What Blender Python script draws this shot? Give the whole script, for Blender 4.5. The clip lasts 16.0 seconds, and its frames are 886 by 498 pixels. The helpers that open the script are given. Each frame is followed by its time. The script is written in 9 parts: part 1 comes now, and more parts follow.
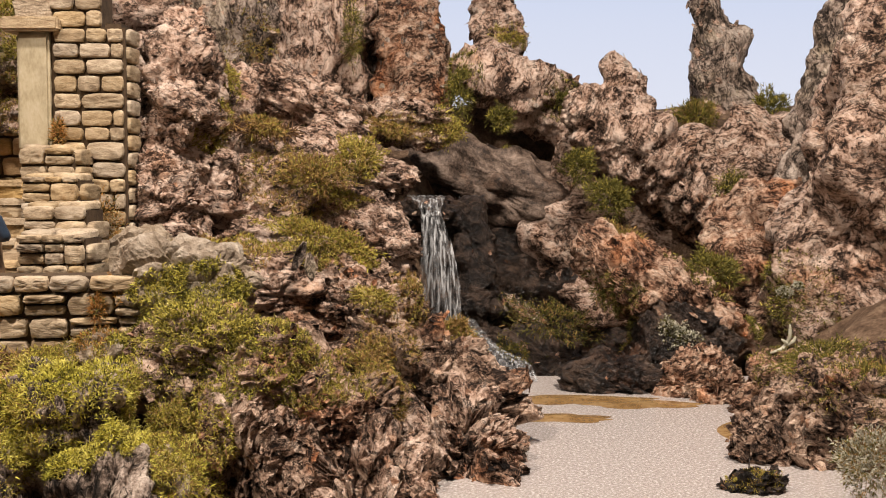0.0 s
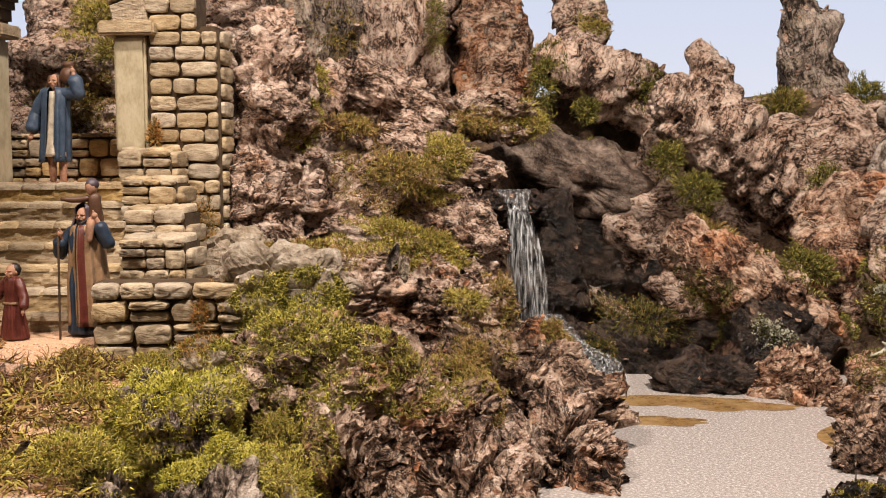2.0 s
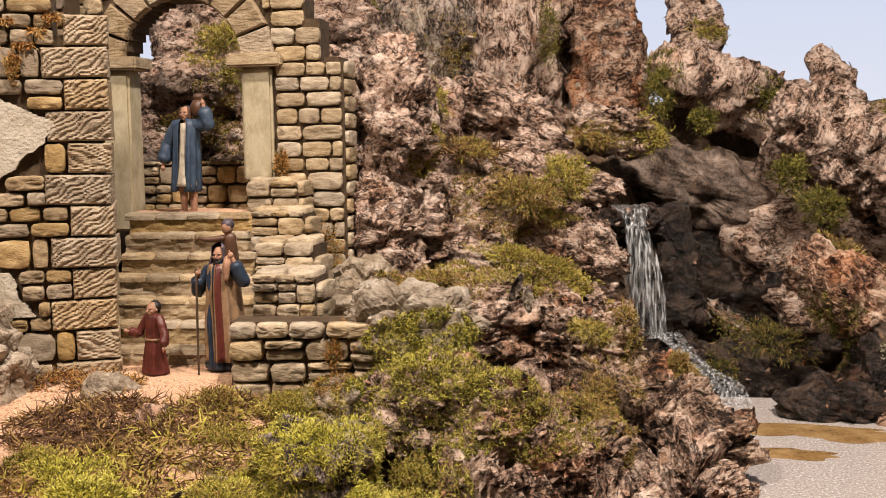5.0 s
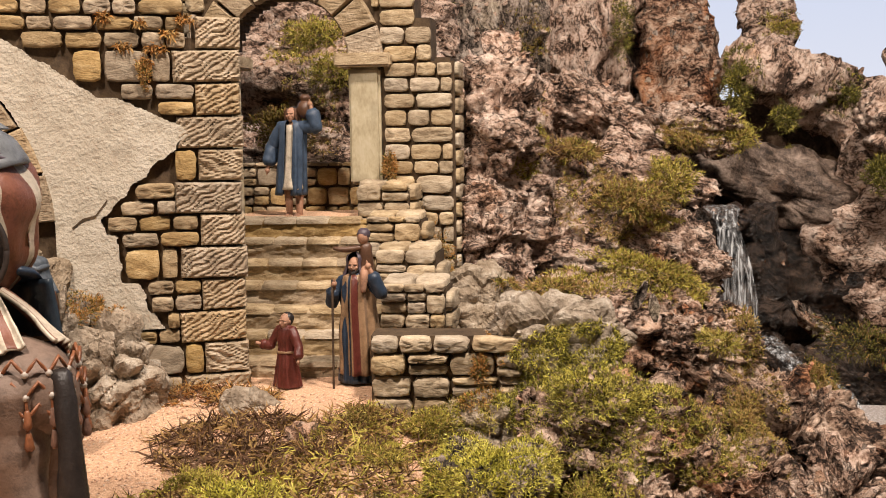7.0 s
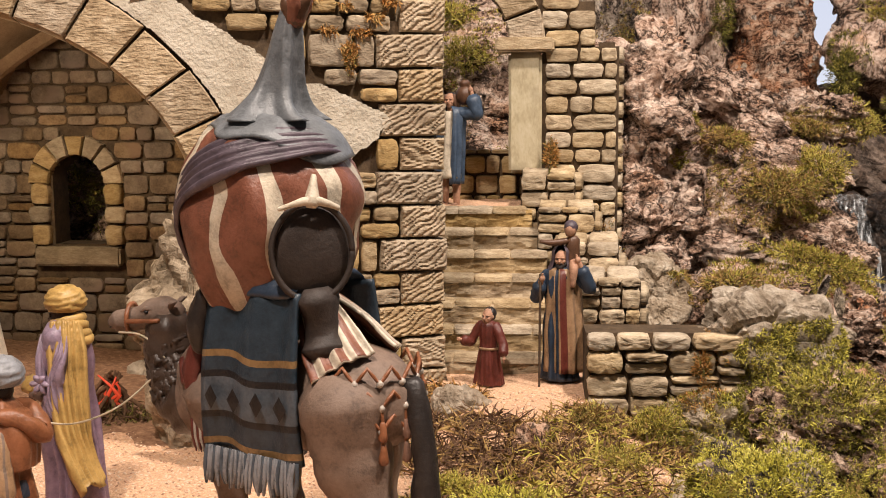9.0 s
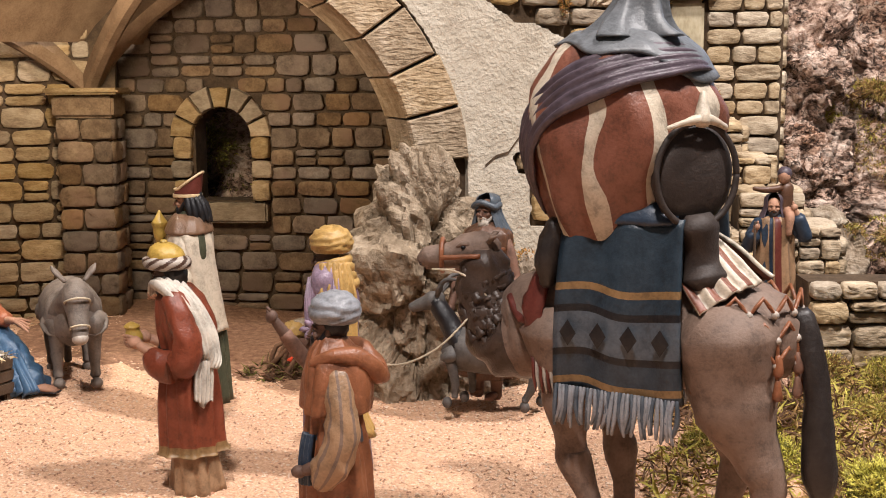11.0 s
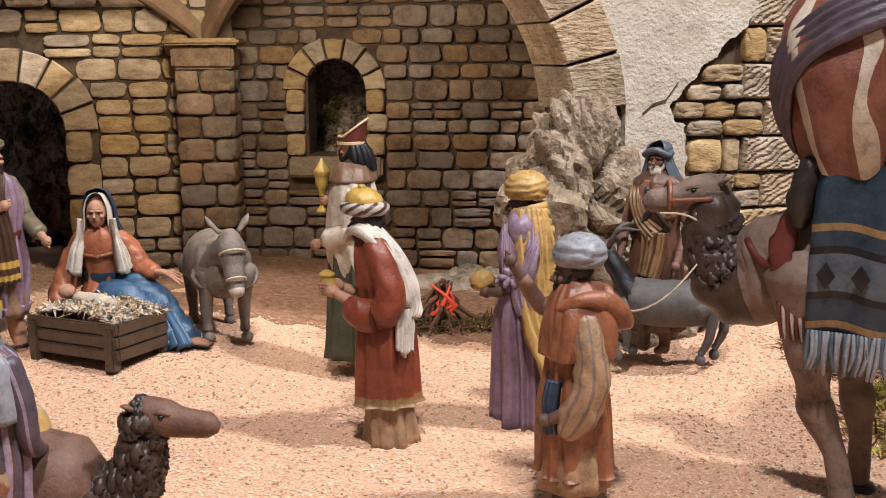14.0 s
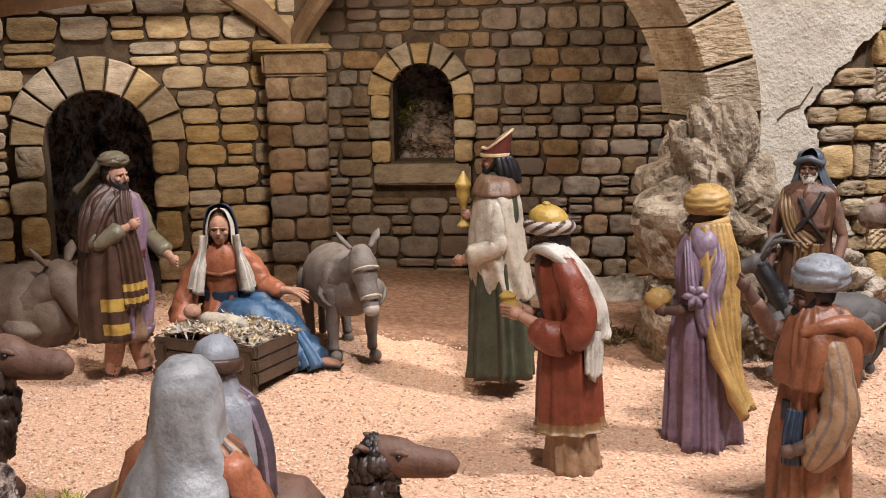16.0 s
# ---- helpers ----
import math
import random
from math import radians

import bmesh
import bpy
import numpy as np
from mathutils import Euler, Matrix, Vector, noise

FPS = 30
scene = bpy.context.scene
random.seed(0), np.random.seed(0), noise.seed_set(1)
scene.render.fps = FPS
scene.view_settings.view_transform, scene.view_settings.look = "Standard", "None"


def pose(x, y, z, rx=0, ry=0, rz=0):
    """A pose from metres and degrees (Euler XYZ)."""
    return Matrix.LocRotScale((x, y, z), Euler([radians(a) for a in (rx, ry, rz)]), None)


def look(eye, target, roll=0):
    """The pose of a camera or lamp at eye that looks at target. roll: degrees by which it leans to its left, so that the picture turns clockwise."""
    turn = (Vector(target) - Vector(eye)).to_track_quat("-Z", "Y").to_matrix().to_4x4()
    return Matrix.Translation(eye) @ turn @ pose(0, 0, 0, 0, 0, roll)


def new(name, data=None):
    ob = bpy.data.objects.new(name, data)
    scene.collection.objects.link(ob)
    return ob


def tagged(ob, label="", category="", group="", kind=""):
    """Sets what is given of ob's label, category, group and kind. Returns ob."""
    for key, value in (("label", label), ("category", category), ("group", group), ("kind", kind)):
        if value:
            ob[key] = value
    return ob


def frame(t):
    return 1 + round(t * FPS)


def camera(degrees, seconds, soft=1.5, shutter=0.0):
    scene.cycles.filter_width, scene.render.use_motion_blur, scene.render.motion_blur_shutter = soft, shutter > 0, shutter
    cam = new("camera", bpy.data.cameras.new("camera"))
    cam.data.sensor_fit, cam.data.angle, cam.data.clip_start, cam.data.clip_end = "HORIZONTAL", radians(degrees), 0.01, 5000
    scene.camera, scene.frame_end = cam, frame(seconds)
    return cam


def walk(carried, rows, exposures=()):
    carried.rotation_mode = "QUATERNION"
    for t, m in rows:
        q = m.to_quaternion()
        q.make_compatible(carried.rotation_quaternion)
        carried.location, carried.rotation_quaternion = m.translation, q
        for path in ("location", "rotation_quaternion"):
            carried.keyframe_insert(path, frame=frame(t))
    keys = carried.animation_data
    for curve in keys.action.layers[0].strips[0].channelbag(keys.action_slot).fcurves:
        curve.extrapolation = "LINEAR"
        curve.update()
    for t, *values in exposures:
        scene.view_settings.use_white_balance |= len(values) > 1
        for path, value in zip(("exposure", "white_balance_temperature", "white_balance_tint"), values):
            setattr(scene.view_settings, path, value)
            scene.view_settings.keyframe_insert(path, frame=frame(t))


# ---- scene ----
cam = camera(42.7, 16.0, 1.0)
METRES, EYE, TILT, LEAN, TURN = 1.2, 0.24, -3.5, 0.0, 0.0
ROWS = [
    (0.0, 0.0, 0.0, 0.0, 0.0, 0.0, -0.0),
    (0.5, -0.0067, -0.0021, 0.0047, 1.07, -0.1, 0.05),
    (1.0, -0.0151, -0.0037, 0.0136, 1.91, -0.37, 0.04),
    (1.5, -0.0221, -0.0006, 0.0206, 2.77, -0.88, 0.01),
    (2.0, -0.0277, 0.0011, 0.0292, 3.53, -1.15, 0.11),
    (2.5, -0.0328, -0.0009, 0.0359, 4.68, -1.38, 0.18),
    (3.0, -0.0353, -0.0052, 0.0464, 6.04, -1.44, 0.29),
    (3.5, -0.0415, -0.0052, 0.0527, 7.17, -1.58, 0.35),
    (4.0, -0.047, -0.0079, 0.0614, 8.32, -1.7, 0.44),
    (6.5, -0.1429, -0.0005, 0.1136, 8.58, -2.62, 0.44),
    (7.0, -0.2093, 0.0045, 0.1135, 8.33, -2.81, 0.26),
    (7.5, -0.2812, 0.0054, 0.121, 8.13, -3.09, 0.07),
    (8.0, -0.3266, 0.0055, 0.1218, 7.93, -3.36, -0.04),
    (8.5, -0.3503, 0.0078, 0.1222, 7.7, -3.52, -0.08),
    (9.0, -0.4381, 0.015, 0.1231, 7.43, -3.74, -0.08),
    (9.5, -0.515, 0.0204, 0.1172, 7.17, -3.94, -0.07),
    (12.0, -0.7187, 0.0308, 0.0756, 5.9, -5.49, 0.09),
    (12.5, -0.7362, 0.0326, 0.0719, 5.99, -5.84, 0.08),
    (13.0, -0.7498, 0.0336, 0.0732, 6.3, -6.02, 0.11),
    (13.5, -0.7731, 0.0332, 0.0714, 6.68, -6.23, 0.09),
    (14.0, -0.7973, 0.037, 0.0736, 6.59, -6.41, 0.07),
    (14.5, -0.8268, 0.0381, 0.0796, 6.19, -6.59, 0.04),
    (15.0, -0.8488, 0.0408, 0.0755, 5.85, -6.65, 0.3),
    (15.5, -0.9001, 0.042, 0.0703, 5.57, -6.71, 0.44),
    (16.0, -0.9357, 0.0569, 0.0866, 5.22, -6.67, 0.66),
]
walk(cam, [(t, pose(0, 0, EYE, TILT, LEAN, TURN) @ pose(METRES * x, METRES * y, METRES * z, 90 + pitch, roll, yaw)) for t, x, y, z, yaw, pitch, roll in ROWS],
     [(0, 0.0, 6500, 15), (9.5, 0.0, 6500, 15), (12, 0.14, 5500, 13), (14.5, 0.04, 5500, 13), (15.5, -0.1, 5500, 13), (16, 0.06, 5500, 13)])

# ---- light ----
world = bpy.data.worlds.new("hall")
scene.world = world
world.use_nodes = True
world.node_tree.nodes["Background"].inputs[0].default_value = (1.0, 0.93, 0.84, 1)
world.node_tree.nodes["Background"].inputs[1].default_value = 0.10


def area_lamp(name, place, target, size, power, colour):
    data = bpy.data.lights.new(name, "AREA")
    data.shape, data.size, data.energy, data.color = "DISK", size, power, colour
    ob = new(name, data)
    ob.matrix_world = look(place, target)
    return ob


area_lamp("ceiling_lamp_hill", (0.40, 0.62, 2.5), (0.0, 2.1, 0.1), 0.22, 104, (1.0, 0.89, 0.76))
area_lamp("ceiling_lamp_stable", (-0.90, -0.15, 2.0), (-1.1, 1.1, 0.05), 0.18, 51, (1.0, 0.87, 0.73))
# unseen fill lamp, added to brighten the walls under the vault shell
area_lamp("bulb_under_vault", (-1.30, 1.22, 0.485), (-1.34, 1.62, 0.22), 0.10, 2.1, (1.0, 0.82, 0.56))


# ---- materials ----
def ramp(nodes, stops):
    r = nodes.new("ShaderNodeValToRGB")
    while len(r.color_ramp.elements) > 1:
        r.color_ramp.elements.remove(r.color_ramp.elements[-1])
    r.color_ramp.elements[0].position, r.color_ramp.elements[0].color = stops[0][0], (*stops[0][1], 1)
    for p, c in stops[1:]:
        r.color_ramp.elements.new(p).color = (*c, 1)
    return r


def material(name, stops, scale=60, rough=0.8, bump=0.3, fine=400, vary=0.0, metal=0.0, patch=None, patch_scale=9, patch_at=0.55,
             stretch=(1, 1, 1), spec=0.3, dist=0.002, wave=0, crack=0, crack_width=0.05):
    """A surface of two noises: colour by the coarse one, grain by the fine one; an optional patch colour; vary: difference from piece to piece."""
    m = bpy.data.materials.new(name)
    m.use_nodes = True
    t = m.node_tree
    n, l = t.nodes, t.links
    b = n["Principled BSDF"]
    b.inputs["Roughness"].default_value, b.inputs["Metallic"].default_value = rough, metal
    b.inputs["Specular IOR Level"].default_value = spec
    g = n.new("ShaderNodeNewGeometry")
    mp = n.new("ShaderNodeMapping")
    mp.inputs["Scale"].default_value = stretch
    l.new(g.outputs["Position"], mp.inputs["Vector"])
    a = n.new("ShaderNodeTexNoise")
    a.inputs["Scale"].default_value, a.inputs["Detail"].default_value, a.inputs["Roughness"].default_value = scale, 6, 0.65
    l.new(mp.outputs[0], a.inputs["Vector"])
    f = n.new("ShaderNodeTexNoise")
    f.inputs["Scale"].default_value, f.inputs["Detail"].default_value = fine, 4
    l.new(mp.outputs[0], f.inputs["Vector"])
    mixf = n.new("ShaderNodeMath")
    mixf.operation = "MULTIPLY_ADD"
    mixf.inputs[1].default_value = 0.35
    l.new(f.outputs["Fac"], mixf.inputs[0])
    sub = n.new("ShaderNodeMath")
    sub.operation = "SUBTRACT"
    sub.inputs[1].default_value = 0.175
    l.new(a.outputs["Fac"], sub.inputs[0])
    l.new(sub.outputs[0], mixf.inputs[2])
    r = ramp(n, stops)
    l.new(mixf.outputs[0], r.inputs[0])
    colour = r.outputs[0]
    if patch:
        p = n.new("ShaderNodeTexNoise")
        p.inputs["Scale"].default_value, p.inputs["Detail"].default_value = patch_scale, 5
        l.new(g.outputs["Position"], p.inputs["Vector"])
        pr = ramp(n, [(patch_at - 0.06, (0, 0, 0)), (patch_at + 0.06, (1, 1, 1))])
        l.new(p.outputs["Fac"], pr.inputs[0])
        mx = n.new("ShaderNodeMix")
        mx.data_type = "RGBA"
        l.new(pr.outputs[0], mx.inputs[0])
        l.new(colour, mx.inputs[6])
        mx.inputs[7].default_value = (*patch, 1)
        colour = mx.outputs[2]
    edge = None
    if crack:
        wn = n.new("ShaderNodeTexNoise")
        wn.inputs["Scale"].default_value, wn.inputs["Detail"].default_value = crack * 0.8, 3
        l.new(mp.outputs[0], wn.inputs["Vector"])
        wa = n.new("ShaderNodeVectorMath")
        wa.operation = "MULTIPLY_ADD"
        wa.inputs[1].default_value = (1.6 / crack,) * 3
        l.new(wn.outputs["Color"], wa.inputs[0])
        l.new(mp.outputs[0], wa.inputs[2])
        vo = n.new("ShaderNodeTexVoronoi")
        vo.feature = "DISTANCE_TO_EDGE"
        vo.inputs["Scale"].default_value = crack
        l.new(wa.outputs[0], vo.inputs["Vector"])
        cr = ramp(n, [(0.0, (0.55, 0.51, 0.48)), (crack_width, (0.88, 0.84, 0.83)), (crack_width * 2.5, (1, 1, 1))])
        l.new(vo.outputs["Distance"], cr.inputs[0])
        mu = n.new("ShaderNodeMix")
        mu.data_type, mu.blend_type = "RGBA", "MULTIPLY"
        mu.inputs[0].default_value = 0.45
        l.new(colour, mu.inputs[6])
        l.new(cr.outputs[0], mu.inputs[7])
        colour, edge = mu.outputs[2], cr.outputs[0]
    if vary:
        o = n.new("ShaderNodeObjectInfo")
        h = n.new("ShaderNodeHueSaturation")
        k = n.new("ShaderNodeMapRange")
        k.inputs[3].default_value, k.inputs[4].default_value = 1 - vary, 1 + vary
        l.new(o.outputs["Random"], k.inputs[0])
        l.new(k.outputs[0], h.inputs["Value"])
        w1 = n.new("ShaderNodeTexWhiteNoise")
        w1.noise_dimensions = "1D"
        l.new(o.outputs["Random"], w1.inputs["W"])
        ks = n.new("ShaderNodeMapRange")
        ks.inputs[3].default_value, ks.inputs[4].default_value = 1 - 1.3 * vary, 1 + vary
        l.new(w1.outputs["Value"], ks.inputs[0])
        l.new(ks.outputs[0], h.inputs["Saturation"])
        l.new(colour, h.inputs["Color"])
        colour = h.outputs[0]
    l.new(colour, b.inputs["Base Color"])
    height = mixf.outputs[0]
    if edge is not None:
        ad = n.new("ShaderNodeMath")
        ad.operation = "ADD"
        l.new(edge, ad.inputs[0])
        l.new(height, ad.inputs[1])
        height = ad.outputs[0]
    if wave:  # slanting chisel strokes
        wm_ = n.new("ShaderNodeMapping")
        wm_.inputs["Rotation"].default_value, wm_.inputs["Scale"].default_value = (0, radians(38), 0), (0.28, 0.28, 1)
        l.new(g.outputs["Position"], wm_.inputs["Vector"])
        w = n.new("ShaderNodeTexNoise")
        w.inputs["Scale"].default_value, w.inputs["Detail"].default_value = wave, 3
        l.new(wm_.outputs[0], w.inputs["Vector"])
        ad = n.new("ShaderNodeMath")
        ad.operation = "MULTIPLY_ADD"
        ad.inputs[1].default_value = 1.3
        l.new(w.outputs["Fac"], ad.inputs[0])
        l.new(height, ad.inputs[2])
        height = ad.outputs[0]
    bp = n.new("ShaderNodeBump")
    bp.inputs["Strength"].default_value, bp.inputs["Distance"].default_value = bump, dist
    l.new(height, bp.inputs["Height"])
    l.new(bp.outputs[0], b.inputs["Normal"])
    return m


def bark_surface(name, stops, axis=2, scale=24, tint=None, tint_at=0.6, grey=None, rough=0.88, spec=0.25, relief=0.015, crevice_dark=0.78):
    """Weathered cork: wavering fibrous ridges across one axis of the piece, fine grain, cracks with crevice shade in
    their colour, tinted patches.
    """
    m = bpy.data.materials.new(name)
    m.use_nodes = True
    n, l = m.node_tree.nodes, m.node_tree.links
    b = n["Principled BSDF"]
    b.inputs["Roughness"].default_value, b.inputs["Specular IOR Level"].default_value = rough, spec
    tc = n.new("ShaderNodeTexCoord")
    geo = n.new("ShaderNodeNewGeometry")

    def noise_of(vec, sc, detail, rg=0.6):
        t = n.new("ShaderNodeTexNoise")
        t.inputs["Scale"].default_value, t.inputs["Detail"].default_value, t.inputs["Roughness"].default_value = sc, detail, rg
        l.new(vec, t.inputs["Vector"])
        return t

    def sum_of(a, ka, c, kc, base=0.0):
        x = n.new("ShaderNodeMath")
        x.operation = "MULTIPLY_ADD"
        l.new(a, x.inputs[0])
        x.inputs[1].default_value, x.inputs[2].default_value = ka, base
        y = n.new("ShaderNodeMath")
        y.operation = "MULTIPLY_ADD"
        l.new(c, y.inputs[0])
        y.inputs[1].default_value = kc
        l.new(x.outputs[0], y.inputs[2])
        return y.outputs[0]

    bend = noise_of(tc.outputs["Object"], 13, 3)
    warp = n.new("ShaderNodeVectorMath")
    warp.operation = "MULTIPLY_ADD"
    warp.inputs[1].default_value = (0.07, 0.07, 0.07)
    l.new(bend.outputs["Color"], warp.inputs[0])
    l.new(tc.outputs["Object"], warp.inputs[2])
    mp = n.new("ShaderNodeMapping")
    st = [0.7, 0.7, 0.7]
    st[axis] = 1.9
    mp.inputs["Scale"].default_value = st
    l.new(warp.outputs[0], mp.inputs["Vector"])
    ridge = noise_of(mp.outputs[0], scale, 8, 0.68)
    grain = noise_of(tc.outputs["Object"], 150, 4, 0.7)
    broad = noise_of(geo.outputs["Position"], 17, 5, 0.6)
    h = sum_of(ridge.outputs["Fac"], 0.70, grain.outputs["Fac"], 0.40, -0.22)
    h = sum_of(broad.outputs["Fac"], 0.42, h, 1.0, -0.13)
    r = ramp(n, stops)
    l.new(h, r.inputs[0])
    colour = r.outputs[0]
    for col, sc, at in ((tint, 8, tint_at), (grey, 11, 0.58)):
        if not col:
            continue
        p = noise_of(geo.outputs["Position"], sc, 6, 0.65)
        pr = ramp(n, [(at - 0.05, (0, 0, 0)), (at + 0.07, (0.85, 0.85, 0.85))])
        l.new(p.outputs["Fac"], pr.inputs[0])
        mx = n.new("ShaderNodeMix")
        mx.data_type, mx.blend_type = "RGBA", "MULTIPLY"
        l.new(pr.outputs[0], mx.inputs[0])
        l.new(colour, mx.inputs[6])
        mx.inputs[7].default_value = (*col, 1)
        colour = mx.outputs[2]
    # wavering fissures where a slow noise crosses its middle, broken up by a second one; their dark colour adds crevice
    # shade
    line = noise_of(mp.outputs[0], scale * 0.9, 5, 0.6)
    off = n.new("ShaderNodeMath")
    off.operation = "SUBTRACT"
    off.inputs[1].default_value = 0.5
    l.new(line.outputs["Fac"], off.inputs[0])
    fold = n.new("ShaderNodeMath")
    fold.operation = "ABSOLUTE"
    l.new(off.outputs[0], fold.inputs[0])
    wide = sum_of(fold.outputs[0], 1.0, broad.outputs["Fac"], 0.10, -0.052)
    vr = ramp(n, [(0.004, (1 - crevice_dark, 1 - crevice_dark, 1 - crevice_dark)), (0.026, (1, 1, 1))])
    l.new(wide, vr.inputs[0])
    mu = n.new("ShaderNodeMix")
    mu.data_type, mu.blend_type = "RGBA", "MULTIPLY"
    mu.inputs[0].default_value = 1.0
    l.new(colour, mu.inputs[6])
    l.new(vr.outputs[0], mu.inputs[7])
    l.new(mu.outputs[2], b.inputs["Base Color"])
    hh = sum_of(vr.outputs[0], 0.22, h, 1.0)
    bp = n.new("ShaderNodeBump")
    bp.inputs["Strength"].default_value, bp.inputs["Distance"].default_value = 1.0, relief
    l.new(hh, bp.inputs["Height"])
    l.new(bp.outputs[0], b.inputs["Normal"])
    return m


M = {}
M["stone"] = material("warm_stone", [(0.28, (0.172, 0.113, 0.058)), (0.5, (0.312, 0.222, 0.117)), (0.72, (0.429, 0.328, 0.195))], 45, 0.85, 0.8, 350, 0.24, stretch=(0.7, 0.7, 1.7), dist=0.003)
M["stone_dark"] = material("brown_stone", [(0.28, (0.085, 0.054, 0.032)), (0.5, (0.165, 0.113, 0.068)), (0.72, (0.25, 0.18, 0.112))], 45, 0.85, 0.5, 350, 0.28, patch=(0.19, 0.125, 0.082), patch_scale=14, patch_at=0.58)
M["stone_pale"] = material("pale_stone", [(0.28, (0.200, 0.140, 0.080)), (0.5, (0.410, 0.315, 0.200)), (0.72, (0.570, 0.470, 0.330))], 50, 0.85, 0.9, 350, 0.17, stretch=(0.7, 0.7, 1.9), dist=0.003)
M["stone_tooled"] = material("tooled_stone", [(0.28, (0.195, 0.133, 0.075)), (0.5, (0.335, 0.250, 0.154)), (0.72, (0.468, 0.374, 0.264))], 50, 0.85, 0.9, 350, 0.14, wave=260, dist=0.003)
M["mortar"] = material("dark_mortar", [(0.3, (0.042, 0.027, 0.016)), (0.7, (0.11, 0.073, 0.041))], 60, 0.95, 0.4)
M["plaster"] = material("rough_plaster", [(0.3, (0.37, 0.315, 0.24)), (0.5, (0.455, 0.40, 0.315)), (0.75, (0.54, 0.485, 0.40))], 30, 0.9, 1.0, 260, dist=0.005)
M["column"] = material("yellow_limestone", [(0.3, (0.33, 0.275, 0.17)), (0.5, (0.45, 0.385, 0.255)), (0.72, (0.53, 0.47, 0.34))], 34, 0.85, 0.35, 300, stretch=(1, 1, 0.5), patch=(0.30, 0.25, 0.16), patch_scale=16, patch_at=0.62)
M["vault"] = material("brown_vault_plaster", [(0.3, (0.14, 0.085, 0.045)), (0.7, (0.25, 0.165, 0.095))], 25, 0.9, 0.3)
M["sand"] = material("pink_sand", [(0.3, (0.48, 0.275, 0.165)), (0.5, (0.65, 0.40, 0.25)), (0.7, (0.80, 0.55, 0.37))], 260, 0.95, 0.8, 520, patch=(0.55, 0.32, 0.21), patch_scale=5, patch_at=0.66, dist=0.003)
M["earth"] = material("brown_earth", [(0.3, (0.05, 0.03, 0.018)), (0.5, (0.14, 0.088, 0.055)), (0.75, (0.3, 0.21, 0.14))], 30, 0.95, 1.0, 180, dist=0.012)
M["bark"] = bark_surface("cork_bark", [(0.30, (0.04, 0.023, 0.015)), (0.36, (0.29, 0.178, 0.124)), (0.42, (0.57, 0.40, 0.305)), (0.54, (0.82, 0.66, 0.55))], 2, 38, (0.90, 0.66, 0.46), 0.62, (0.86, 0.86, 0.84))
M["bark_ribbed"] = bark_surface("ribbed_cork_bark", [(0.30, (0.05, 0.03, 0.02)), (0.36, (0.30, 0.185, 0.13)), (0.42, (0.58, 0.41, 0.315)), (0.54, (0.82, 0.66, 0.55))], 0, 30, (0.92, 0.68, 0.5), 0.64, (0.86, 0.86, 0.84))
# dark bark for the overhang; part of its brown is painted shadow
M["bark_slab"] = bark_surface("smooth_shaded_bark", [(0.30, (0.03, 0.02, 0.014)), (0.38, (0.11, 0.075, 0.055)), (0.46, (0.20, 0.145, 0.11)), (0.60, (0.38, 0.29, 0.23))], 2, 26, (0.85, 0.65, 0.5), 0.62, None, 0.6, 0.4, 0.006, 0.3)
M["bark_grey"] = bark_surface("grey_cork_bark", [(0.30, (0.045, 0.034, 0.026)), (0.37, (0.22, 0.165, 0.13)), (0.44, (0.44, 0.35, 0.285)), (0.56, (0.70, 0.60, 0.51))], 0, 34, (0.85, 0.86, 0.72), 0.6, (0.9, 0.9, 0.88))
# wet bark, blackened further so its colour carries the hollow's shade
M["bark_wet_shade"] = bark_surface("wet_shaded_bark", [(0.30, (0.006, 0.004, 0.003)), (0.38, (0.026, 0.016, 0.011)), (0.46, (0.065, 0.042, 0.029)), (0.60, (0.17, 0.11, 0.075))], 2, 32, (0.95, 0.6, 0.35), 0.58, None, 0.4, 0.5)
M["bark_red"] = bark_surface("orange_bark", [(0.30, (0.05, 0.025, 0.015)), (0.37, (0.26, 0.14, 0.088)), (0.43, (0.50, 0.32, 0.22)), (0.55, (0.74, 0.57, 0.44))], 2, 36, (0.98, 0.62, 0.38), 0.55, None)
M["plaster_rock"] = material("plastered_rock", [(0.28, (0.12, 0.09, 0.06)), (0.5, (0.26, 0.205, 0.145)), (0.72, (0.40, 0.335, 0.255))], 40, 0.9, 1.0, 190, 0.1, dist=0.009)
M["stone_rock"] = material("rough_grey_rock", [(0.28, (0.13, 0.09, 0.055)), (0.5, (0.30, 0.235, 0.165)), (0.72, (0.50, 0.43, 0.34))], 34, 0.9, 1.0, 220, 0.1, dist=0.009)
M["damp_earth"] = material("reddish_earth", [(0.3, (0.14, 0.07, 0.04)), (0.5, (0.24, 0.13, 0.075)), (0.72, (0.38, 0.23, 0.14))], 120, 0.95, 0.9, 420, dist=0.003)
M["bark_dark"] = bark_surface("dark_shaggy_bark", [(0.30, (0.022, 0.013, 0.009)), (0.37, (0.19, 0.115, 0.078)), (0.44, (0.42, 0.29, 0.21)), (0.57, (0.68, 0.53, 0.42))], 2, 40, (0.95, 0.58, 0.32), 0.6, None)
M["moss"] = material("green_moss", [(0.3, (0.19, 0.17, 0.03)), (0.5, (0.42, 0.355, 0.06)), (0.7, (0.62, 0.52, 0.15))], 22, 0.9, 0.1, 200)
M["moss_bright"] = material("bright_moss", [(0.3, (0.34, 0.32, 0.04)), (0.5, (0.56, 0.51, 0.075)), (0.7, (0.72, 0.65, 0.19))], 25, 0.9, 0.1, 200)
